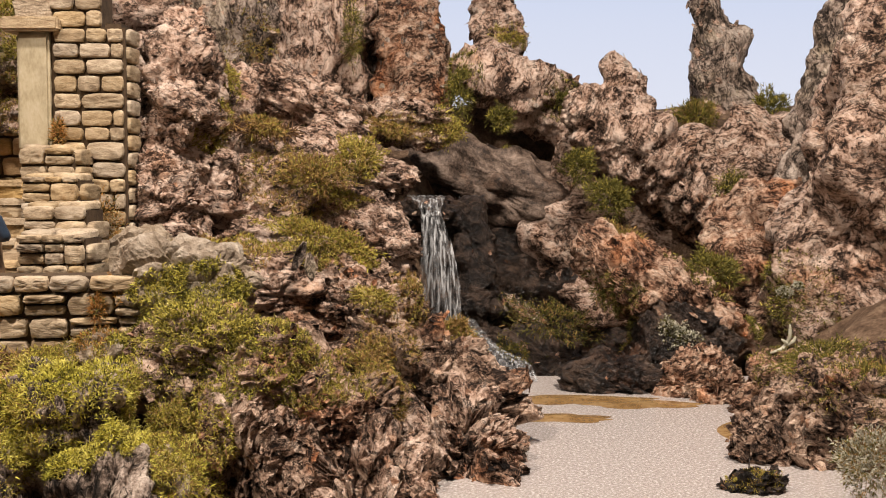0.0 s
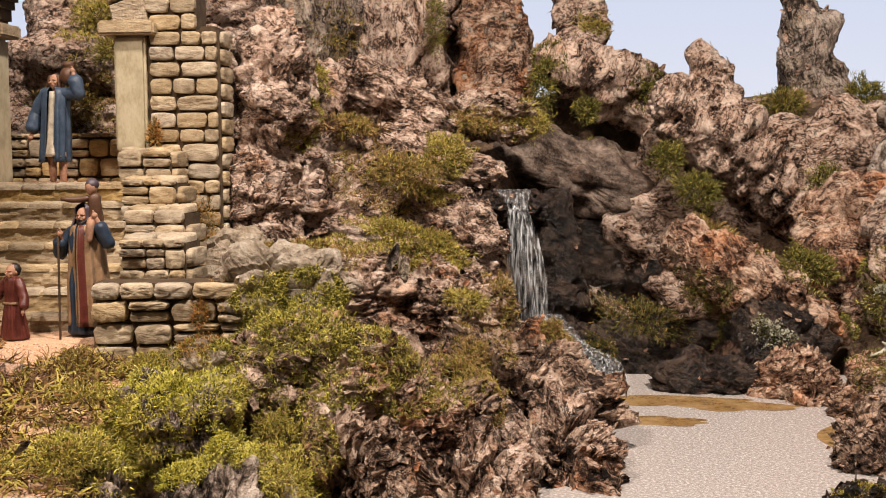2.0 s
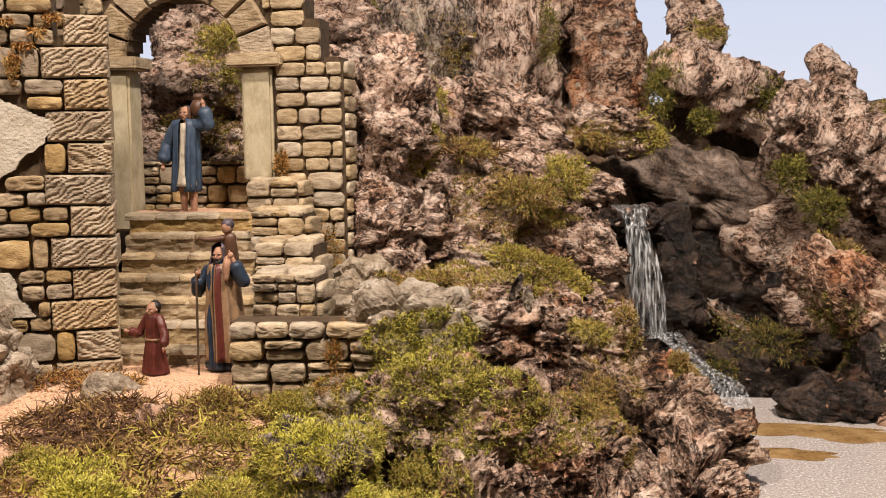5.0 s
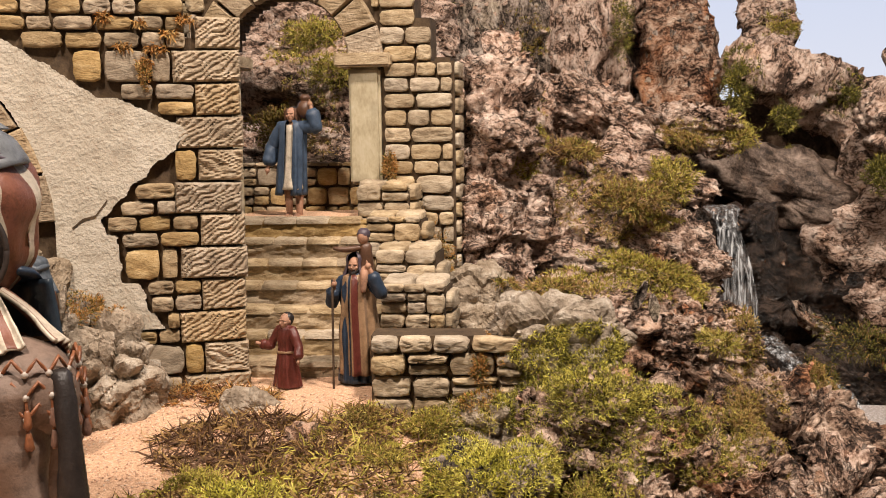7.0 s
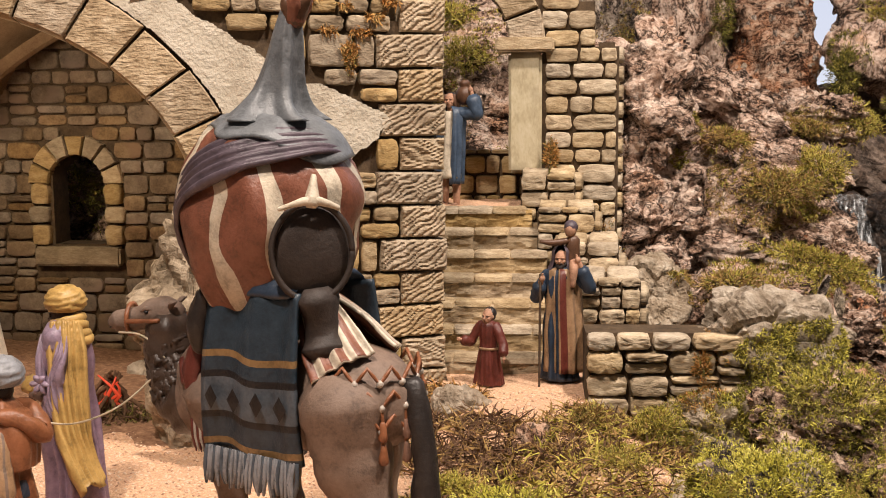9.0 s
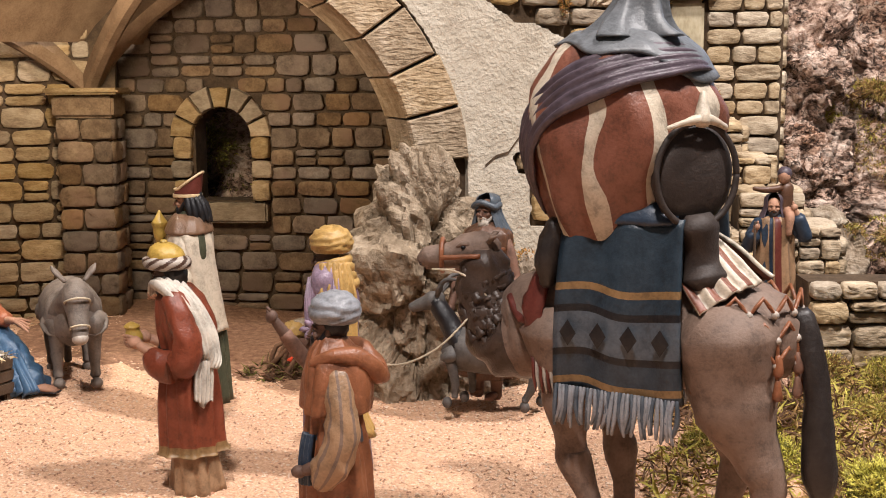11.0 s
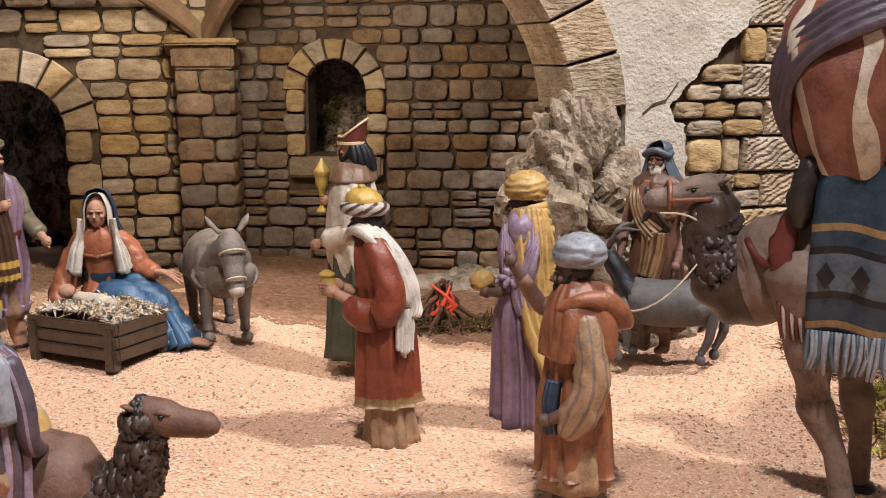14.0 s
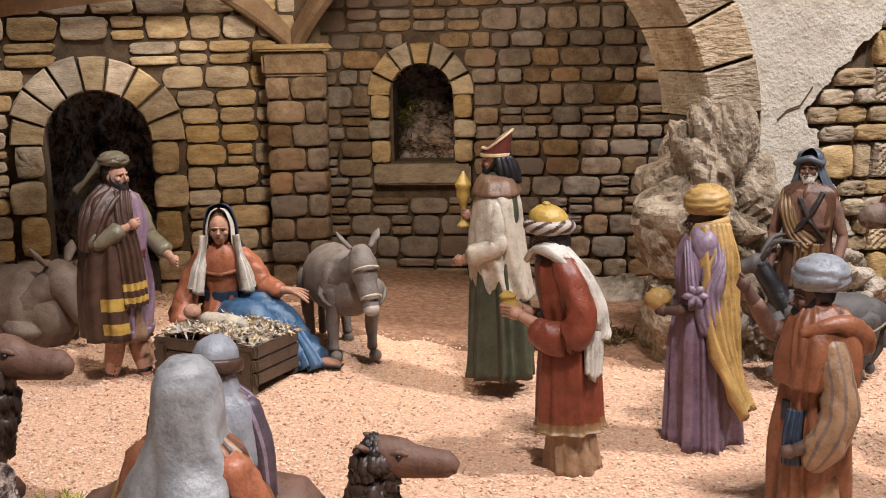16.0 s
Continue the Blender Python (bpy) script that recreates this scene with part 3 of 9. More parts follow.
# ---- rocks of the hillside ----
B = "weathered brown cork bark rock of the hillside"
bark_rock("shaggy cork cliff at the pond's edge", -0.05, 1.50, -0.085, 0.132, 0.105, 20, 0.13, "bark_dark", 1, 7, (1, 1, 2.2), 1.5)
bark_rock("shaggy cork cliff below the moss", -0.164, 1.34, -0.07, 0.115, 0.082, 0, 0.11, "bark_dark", 2, 7, (2.4, 1, 1), 1.3)
bark_rock("grey bark stump under bright moss", -0.36, 1.09, -0.05, 0.043, 0.062, 0, 0.05, "bark_grey", 3, 6, (2.6, 1, 0.6))
bark_rock("pale topped rock beside the retaining wall", -0.315, 1.355, 0.115, 0.085, 0.055, 0, 0.06, "stone_rock", 4, 6, (1, 1, 1.2), 0.7)
bark_rock("pale rock under the retaining wall", -0.385, 1.32, 0.02, 0.08, 0.045, 0, 0.05, "stone_rock", 53, 6, (1, 1, 1.2), 0.6)
bark_rock("grey flat faced rock behind the retaining wall", -0.445, 1.66, 0.10, 0.06, 0.07, 0, 0.05, "stone_rock", 54, 6, (1, 1, 1.2), 0.4)
bark_rock(B, -0.40, 2.00, 0.19, 0.17, 0.13, 0, 0.12, "bark", 5, 6, (1, 1, 2.6))
bark_rock(B, -0.178, 2.05, 0.12, 0.13, 0.095, 15, 0.09, "bark", 6, 6, (1, 1, 2.2))
bark_rock(B, -0.133, 1.76, 0.035, 0.1, 0.08, 10, 0.09, "bark", 7, 6, (1, 1, 2.4))
bark_rock(B, -0.286, 2.32, 0.39, 0.145, 0.06, 22, 0.09, "bark", 8, 6, (1, 1, 2.6))
bark_rock("orange tinted bark slab bridging the gully", -0.083, 2.42, 0.36, 0.105, 0.047, 6, 0.08, "bark", 9, 6, (1, 1, 2.4))
bark_rock("tall cork bark rock with dark holes", -0.337, 2.98, 0.60, 0.15, 0.25, 0, 0.11, "bark", 10, 5, (2.2, 1, 1.4))
bark_rock("tall ringed cork bark rock", -0.085, 2.95, 0.57, 0.105, 0.24, -4, 0.09, "bark_red", 11, 5, (1, 1, 2.4), 0.6, 2.6, 0.25)
bark_rock("dark lichened cork rock", -0.582, 2.78, 0.60, 0.18, 0.16, 0, 0.11, "bark_grey", 12, 5, (2, 1, 1))
bark_rock("leaning cork bark spire against the sky", 0.135, 3.02, 0.62, 0.085, 0.2, 0, 0.07, "bark", 13, 5, (1, 1, 1.6), 0.5, 2.4, 0.4)
bark_rock("long arched cork slab", 0.222, 2.80, 0.44, 0.22, 0.085, 24, 0.1, "bark", 14, 5, (3.4, 1, 1))
bark_rock("long sloping cork slab", 0.48, 2.52, 0.27, 0.26, 0.085, 36, 0.1, "bark", 15, 6, (3.4, 1, 1))
bark_rock("ribbed brown cork bark peak", 0.475, 2.86, 0.38, 0.085, 0.17, -18, 0.08, "bark", 16, 5, (1, 1, 2), 0.5, 2.3, 0.4)
bark_rock("dark cork spire against the sky", 0.74, 3.03, 0.50, 0.12, 0.27, -8, 0.08, "bark_grey", 17, 5, (1, 1, 1.6), 0.5, 2.3, 0.55)
bark_rock("tall steep cork cliff beside the pond", 0.79, 2.06, 0.28, 0.13, 0.40, 14, 0.12, "bark", 18, 6, (1.6, 1, 1.2), 1.1)
bark_rock("grey lichened cork spire", 0.80, 2.42, 0.40, 0.06, 0.27, 12, 0.06, "bark_grey", 19, 6, (1.5, 1, 1), 0.6, 2.4, 0.3)
bark_rock("smooth dark overhanging slab above the waterfall", 0.115, 2.70, 0.228, 0.26, 0.08, 23, 0.12, "bark_slab", 20, 6, (1, 1, 2), 0.4)
bark_rock("reddish sloping slab above the pond", 0.386, 2.06, 0.04, 0.185, 0.06, 30, 0.1, "bark_red", 21, 6, (3, 1, 1))
bark_rock("dark wet boulder at the pond's edge", 0.414, 1.99, -0.07, 0.085, 0.1, 20, 0.08, "bark_wet_shade", 22, 6, (1, 1, 1))
bark_rock("wet rock of the waterfall's hollow, coloured dark for shade", 0.21, 2.72, -0.03, 0.29, 0.22, 0, 0.10, "bark_wet_shade", 23, 6, (1, 1, 1))
bark_rock("wet dark ledge under the waterfall", 0.19, 2.22, -0.14, 0.17, 0.065, 14, 0.14, "bark_wet_shade", 36, 6, (1, 1, 2))
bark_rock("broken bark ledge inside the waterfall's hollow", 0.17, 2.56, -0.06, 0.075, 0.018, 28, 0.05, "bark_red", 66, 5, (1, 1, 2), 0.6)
bark_rock("wet dark rock behind the falling water", 0.03, 2.42, 0.02, 0.09, 0.17, 0, 0.06, "bark_wet_shade", 67, 6, (1, 1, 1), 0.8)
bark_rock("wet lip of rock under the waterfall's head", -0.035, 2.42, 0.165, 0.075, 0.03, 6, 0.13, "bark_wet_shade", 68, 5, (1, 1, 2), 0.5)
bark_rock("dark bark between the moss mounds", -0.215, 1.18, -0.07, 0.07, 0.075, 0, 0.06, "bark_dark", 69, 6, (2.2, 1, 1), 1.3)
bark_rock("grey bark roots below the bright moss", -0.31, 1.03, -0.055, 0.05, 0.055, 0, 0.04, "bark_grey", 70, 6, (2.6, 1, 0.6))
bark_rock("shaggy rock at the waterfall's foot", -0.02, 1.66, -0.06, 0.055, 0.055, 0, 0.06, "bark_dark", 24, 6, (1, 1, 2))
bark_rock("brown rock bank beside the pond", 0.56, 1.66, -0.085, 0.13, 0.065, -15, 0.1, "bark_red", 25, 6, (1, 1, 2))
bark_rock("brown rock behind the pond", 0.66, 2.25, 0.04, 0.13, 0.18, 0, 0.1, "bark_red", 26, 6, (1, 1, 1))
bark_rock("orange bark chunk at the pond's edge", 0.425, 1.74, -0.09, 0.045, 0.035, -35, 0.04, "bark_red", 27, 4, (3, 1, 1))
bark_rock(B, 0.46, 2.66, 0.12, 0.27, 0.22, 0, 0.1, "bark", 28, 5, (1, 1, 1))
bark_rock(B, -0.50, 2.22, 0.36, 0.15, 0.14, 20, 0.12, "bark", 30, 6, (1, 1, 2.4))
bark_rock(B, -0.23, 2.20, 0.26, 0.17, 0.065, 10, 0.12, "bark", 31, 6, (1, 1, 2.4))
bark_rock(B, -0.27, 1.45, -0.07, 0.14, 0.105, 0, 0.1, "bark_dark", 32, 6, (1, 1, 2))
bark_rock("brown rock slope behind the gate", -0.80, 2.20, 0.36, 0.24, 0.19, 0, 0.14, "bark", 33, 6, (1, 1, 2))
bark_rock("brown rock slope behind the gate", -0.85, 2.55, 0.58, 0.25, 0.16, 0, 0.14, "bark", 34, 6, (1, 1, 2))
bark_rock(B, -0.30, 1.72, 0.07, 0.13, 0.07, 0, 0.1, "bark", 35, 6, (1, 1, 2.4))
bark_rock("rough plastered rock mass at the arch's foot", -0.955, 1.245, 0.13, 0.062, 0.15, 3, 0.05, "plaster_rock", 37, 6, (1, 1, 1), 0.8, 3.0, 0.2)
bark_rock("rough grey rock at the arch's foot", -0.905, 1.265, 0.085, 0.055, 0.12, -6, 0.04, "plaster_rock", 39, 6, (1, 1, 1), 0.8)
bark_rock("rough grey rock at the tower's foot", -0.835, 1.28, 0.075, 0.055, 0.07, -8, 0.045, "stone_rock", 38, 6, (1, 1, 1))
bark_rock("low rough stone ledge along the back wall", -1.06, 1.55, 0.0, 0.11, 0.028, 0, 0.06, "plaster_rock", 43, 6, (1, 1, 1), 0.5)

bark_rock("dark cork rock closing the gap below the sky", -0.21, 3.08, 0.50, 0.14, 0.24, 0, 0.06, "bark_grey", 44, 5, (1, 1, 2))
bark_rock("brown cork rock between the peaks", 0.62, 2.92, 0.26, 0.16, 0.16, 0, 0.08, "bark", 45, 5, (1, 1, 2))
bark_rock("brown cork rock behind the steep cliff", 0.74, 2.62, 0.2, 0.14, 0.2, 0, 0.1, "bark", 46, 5, (1, 1, 2))
bark_rock("grey bark root under bright moss", -0.30, 1.08, -0.07, 0.06, 0.06, 0, 0.05, "bark_grey", 47, 6, (2.4, 1, 0.7))
bark_rock("grey bark root under bright moss", -0.43, 1.05, -0.05, 0.05, 0.06, 0, 0.05, "bark_grey", 48, 6, (2.4, 1, 0.7))
bark_rock("reddish broken bark under the moss", -0.13, 1.27, -0.03, 0.05, 0.035, 10, 0.04, "bark_red", 49, 6, (1, 1, 2))
bark_rock("pale flat stone at the yard's edge", -0.43, 1.16, -0.015, 0.05, 0.014, 0, 0.05, "stone_rock", 50, 4, (1, 1, 1), 0.3)
bark_rock("brown broken bark before the stairs", -0.585, 1.19, 0.03, 0.022, 0.02, 25, 0.02, "bark_red", 51, 4, (1, 1, 2), 0.5)
bark_rock("broken stones at the tower's foot", -0.66, 1.27, 0.045, 0.035, 0.014, 20, 0.02, "stone_rock", 52, 4, (1, 1, 1), 0.5)

bark_rock("shaggy curled cork bank reaching into the pond", 0.015, 1.36, -0.088, 0.082, 0.055, 6, 0.10, "bark", 60, 7, (2.0, 1, 1.6), 1.5)
bark_rock("shaggy curled cork bank at the pond's near side", -0.09, 1.235, -0.095, 0.085, 0.055, 0, 0.08, "bark", 61, 6, (2.4, 1, 1), 1.4)
bark_rock("dark wet ledge along the back of the pond", 0.31, 1.84, -0.105, 0.11, 0.045, 4, 0.06, "bark_wet_shade", 62, 6, (1, 1, 2), 1.0)
bark_rock("orange tinted bark chunk at the back of the pond", 0.40, 1.80, -0.085, 0.06, 0.045, -30, 0.05, "bark_red", 63, 5, (1, 1, 2), 0.8)

bark_rock("dark bark mound under the thick moss bank", -0.245, 1.265, 0.03, 0.10, 0.062, 8, 0.075, "bark_dark", 64, 6, (1, 1, 2), 1.0)
bark_rock("grey bark mound under bright moss", -0.36, 1.085, 0.012, 0.062, 0.048, 0, 0.05, "bark_grey", 65, 6, (1, 1, 1), 0.7)

bark_rock("brown bark bank along the pond's far side", 0.435, 1.42, -0.105, 0.075, 0.05, 18, 0.09, "bark_dark", 71, 6, (1, 1, 2), 1.3)
bark_rock("brown bark bank along the pond's far side", 0.53, 1.40, -0.06, 0.10, 0.075, 12, 0.12, "bark_dark", 72, 6, (1, 1, 2), 1.0)
bark_rock("pale flat stone at the yard's edge", -0.50, 1.10, -0.004, 0.045, 0.012, 0, 0.035, "stone_rock", 73, 4, (1, 1, 1), 0.3)
bark_rock("pale flat stone at the yard's edge", -0.545, 1.225, 0.006, 0.032, 0.012, 8, 0.025, "stone_rock", 74, 4, (1, 1, 1), 0.3)
bark_rock("broken stones at the tower's foot", -0.70, 1.225, 0.018, 0.026, 0.012, -12, 0.018, "stone_rock", 75, 4, (1, 1, 1), 0.4)
bark_rock("broken stones at the tower's foot", -0.625, 1.265, 0.03, 0.022, 0.014, 15, 0.016, "stone_rock", 76, 4, (1, 1, 1), 0.4)

bark_rock(B, -0.43, 1.87, 0.34, 0.055, 0.17, 4, 0.075, "bark", 77, 6, (1, 1, 2.2))
bark_rock(B, -0.44, 1.82, 0.19, 0.05, 0.10, -6, 0.06, "bark", 78, 6, (1, 1, 2.2))

# ---- moss ----
MO = "green moss cushion growing on the rocks"
BR = ("moss_bright", "moss_bright", "moss")
OL = ("moss", "moss", "moss_dry")
DK = ("moss_dark", "moss", "moss_dark")
DR = ("moss_dry", "moss_dry", "moss")
moss("bright green moss cushion under bright moss", -0.36, 1.07, 0.035, 0.068, 0.045, 0, 0.06, BR, 4200, 0.013, 0.0012, 1)
moss("thick green moss bank on the cliff", -0.26, 1.24, 0.075, 0.095, 0.05, 8, 0.08, ("moss", "moss_bright", "moss_dark"), 6000, 0.014, 0.0012, 2)
moss(MO, -0.275, 1.13, -0.02, 0.04, 0.06, 0, 0.04, OL, 2600, 0.013, 0.0011, 3, "moss_clump", 0.8)
moss(MO, -0.22, 1.93, 0.245, 0.09, 0.045, 0, 0.05, DR, 2600, 0.02, 0.0012, 4, "moss_clump", 0.6)
moss(MO, -0.15, 1.97, 0.275, 0.06, 0.05, 10, 0.05, OL, 2600, 0.018, 0.0012, 5, "moss_clump", 0.5)
moss(MO, -0.42, 1.91, 0.335, 0.05, 0.036, 0, 0.04, OL, 2000, 0.017, 0.0012, 6)
moss(MO, -0.42, 2.08, 0.425, 0.06, 0.036, 0, 0.04, OL, 1900, 0.016, 0.0012, 7)
moss(MO, -0.19, 1.75, 0.15, 0.12, 0.03, 18, 0.06, OL, 3600, 0.015, 0.0012, 8)
moss(MO, -0.085, 1.43, 0.01, 0.035, 0.06, -20, 0.04, DR, 2200, 0.016, 0.0011, 9, "moss_clump", 0.9)
moss(MO, -0.19, 1.30, 0.02, 0.09, 0.04, 10, 0.05, ("moss", "moss_dark", "moss_dry"), 3600, 0.015, 0.0011, 10, "moss_clump", 0.6)
moss(MO, -0.05, 1.72, 0.05, 0.024, 0.06, 0, 0.03, DR, 1400, 0.016, 0.0012, 11, "moss_clump", 0.8)
moss(MO, 0.282, 2.34, 0.268, 0.047, 0.05, 0, 0.04, DK, 1500, 0.02, 0.0014, 12)
moss(MO, 0.33, 2.26, 0.204, 0.063, 0.045, 30, 0.04, DK, 1800, 0.02, 0.0014, 13)
moss(MO, 0.626, 2.82, 0.40, 0.07, 0.05, 0, 0.05, ("moss_dark", "moss", "moss_dry"), 1800, 0.024, 0.0015, 14)
moss(MO, 0.79, 2.75, 0.40, 0.062, 0.075, 0, 0.05, DK, 2200, 0.024, 0.0015, 15)
moss(MO, 0.53, 1.58, -0.01, 0.1, 0.035, -15, 0.06, DK, 1700, 0.016, 0.0012, 16)
moss(MO, 0.041, 2.72, 0.445, 0.04, 0.086, 0, 0.04, DK, 1800, 0.022, 0.0014, 17, "moss_clump", 0.6)
moss(MO, 0.5, 2.07, 0.075, 0.075, 0.04, 20, 0.05, DK, 1800, 0.018, 0.0013, 18)
moss("bright green moss cushion beside the yard", -0.60, 1.02, 0.01, 0.075, 0.04, 0, 0.07, BR, 4200, 0.013, 0.0012, 19)
moss(MO, -0.84, 2.02, 0.37, 0.08, 0.05, 0, 0.04, DR, 1600, 0.02, 0.0013, 21)
moss(MO, -0.80, 2.12, 0.545, 0.085, 0.04, 0, 0.05, OL, 2000, 0.02, 0.0013, 22)
moss("olive moss tuft before the retaining wall", -0.525, 1.24, 0.045, 0.035, 0.025, 0, 0.03, DR, 1200, 0.014, 0.0011, 23)
moss("bright green moss at the yard's edge", -0.54, 0.93, 0.03, 0.06, 0.03, 0, 0.06, BR, 3000, 0.013, 0.0012, 24)
moss("olive moss at the yard's edge", -0.66, 1.07, 0.02, 0.05, 0.022, 0, 0.04, OL, 1800, 0.013, 0.0011, 25)
moss(MO, 0.137, 2.62, 0.38, 0.038, 0.04, 0, 0.03, DK, 1000, 0.022, 0.0014, 26)
moss(MO, 0.013, 2.38, 0.34, 0.042, 0.034, 0, 0.03, OL, 1000, 0.02, 0.0014, 27)
moss(MO, -0.646, 2.6, 0.6, 0.06, 0.05, 0, 0.04, DK, 1400, 0.022, 0.0014, 28)
moss(MO, -0.46, 2.72, 0.57, 0.05, 0.06, 0, 0.04, DR, 1400, 0.022, 0.0014, 29)
moss(MO, 0.176, 2.96, 0.60, 0.045, 0.025, 0, 0.03, OL, 800, 0.022, 0.0014, 30)
moss("pale grey lichen bush at the pond's near bank", 0.44, 1.15, -0.05, 0.06, 0.05, -15, 0.05, ("lichen", "lichen", "moss_dry"), 3000, 0.012, 0.0014, 31, "lichen_bush")

moss("hanging olive moss on the cork bank", -0.085, 1.36, 0.0, 0.028, 0.06, -28, 0.03, DR, 1500, 0.015, 0.0011, 33, "moss_clump", 0.9)
moss("hanging bright moss on the bark root", -0.255, 1.10, -0.05, 0.035, 0.06, -10, 0.03, ("moss_bright", "moss", "moss_dry"), 2000, 0.013, 0.0011, 34, "moss_clump", 0.8)
moss("dark moss in the waterfall's hollow", 0.20, 2.06, -0.02, 0.12, 0.05, 14, 0.05, ("moss_dark", "moss_dark", "moss_dry"), 1500, 0.016, 0.0012, 35, "moss_clump", 0.7)
moss("brown green moss on the sloping slab", 0.30, 2.02, 0.03, 0.06, 0.03, 25, 0.04, ("moss_dark", "moss_dry", "moss_dark"), 900, 0.018, 0.0012, 36, "moss_clump", 0.6)


# ---- the stable and the ruined gate ----
def world_to_wall(ox, oy, angle):
    return pose(ox, oy, 0, 0, 0, angle)


def edge_noise(u, z, k=0.006, f=38):
    return k * noise.noise(Vector((u * f, z * f, 3.3)))


# front wall with the great broken arch; u runs along it, u = 0.395 is its free end
FRONT = 22.6
AU, AZ, AA, AB, AL = -0.19, 0.25, 0.305, 0.25, 0.52


def in_arch(u, z, grow=0.0):
    a = (AA if u > AU else AL) + grow
    if z < AZ:
        return AU - AL - grow < u < AU + AA + grow
    return ((u - AU) / a) ** 2 + ((z - AZ) / (AB + grow)) ** 2 < 1


def front_top(u):
    return 0.485 if u > 0.335 else 0.56 if u > 0.27 else 0.66


def plaster_zone(u, z):
    e = edge_noise(u, z, 0.014, 26) + edge_noise(u, z, 0.006, 90)
    if in_arch(u, z, 0.058):
        return False
    # lower bound falls in steps from the free end to the arch's foot
    right = 0.20 + e
    if z > 0.415:
        right = 0.235 - (z - 0.415) * 1.6 + e
    elif z > 0.36:
        right = 0.335 - max(0, (z - 0.375)) * 2.0 + e
    elif z > 0.265:
        right = 0.225 + (z - 0.265) * 1.05 + e
    elif z > 0.19:
        right = 0.232 + (0.265 - z) * 0.25 + e
    else:
        right = 0.30 - (z - 0.13) * 0.5 + e if z > 0.13 else 0.0
    return u < right and z > 0.13


wf = world_to_wall(-1.07, 1.22, FRONT)
front = thing("wall_front", cell_wall("wall_front", -0.95, 0.389, -0.02, 0.66, 0.075, lambda u, z: not in_arch(u, z, 0.004) and z < front_top(u), M["mortar"]), wf,
              "ruined front wall of the stable with a great broken arch", "wall", "", "structure")
piece("plaster", cell_wall("plaster", 0.0, 0.4, 0.12, 0.66, 0.012, lambda u, z: plaster_zone(u, z) and z < front_top(u), M["plaster"], 0.003, -0.012, 6), front, Matrix(), "cracked cream plaster")
for pts in (((0.195, 0.258), (0.207, 0.268), (0.222, 0.272), (0.236, 0.290)), ((0.045, 0.502), (0.075, 0.508), (0.10, 0.522), (0.13, 0.526))):
    v, f = [], []
    for k, (u, z) in enumerate(pts):
        for q in ((-0.0012, -0.0135), (0.0012, -0.0135), (0.0, -0.0105)):
            v.append((u, q[1], z + q[0]))
    for k in range(len(pts) - 1):
        f += [(k * 3 + a, k * 3 + (a + 1) % 3, k * 3 + 3 + (a + 1) % 3, k * 3 + 3 + a) for a in range(3)]
    piece("crack", mesh_of("crack", v, f, M["mortar"]), front, Matrix(), "dark crack line")
# voussoirs of the great arch, right half and left half
for half, (a_axis, s0, s1, cnt) in enumerate(((AA, 0.05, math.pi / 2, 8), (AL, math.pi / 2, math.pi - 0.05, 9))):
    for i in range(cnt):
        t0, t1 = s0 + (s1 - s0) * i / cnt, s0 + (s1 - s0) * (i + 1) / cnt
        g0 = 0.005
        v, pts = [], []
        for gr, ts in ((0.0, (t0 + g0, (t0 + t1) / 2, t1 - g0)), (0.058 * random.uniform(0.9, 1.1), (t1 - g0, (t0 + t1) / 2, t0 + g0))):
            for t in ts:
                pts.append(((a_axis + gr) * math.cos(t), (AB + gr) * math.sin(t)))
        cx, cz = sum(p[0] for p in pts) / 6, sum(p[1] for p in pts) / 6
        for yy, k in ((0.085, 1.0), (-0.012, 1.0), (-0.016, 0.93)):
            v += [(cx + (px - cx) * k, yy, cz + (pz - cz) * k) for px, pz in pts]
        f = [(12, 13, 14, 15, 16, 17)] + [(q + i2, q + (i2 + 1) % 6, q + 6 + (i2 + 1) % 6, q + 6 + i2) for q in (0, 6) for i2 in range(6)]
        piece("voussoir", mesh_of("voussoir", v, [tuple(reversed(x)) for x in f], M["stone_tooled"]), front, Matrix.Translation((AU, 0, AZ)))


def front_free(u, z):
    return not in_arch(u, z, 0.06) and not plaster_zone(u, z) and z < front_top(u)


def quoin_zone(u, z):
    return u > 0.395 - (0.082 if int((z + 0.01) / 0.04) % 2 else 0.055)


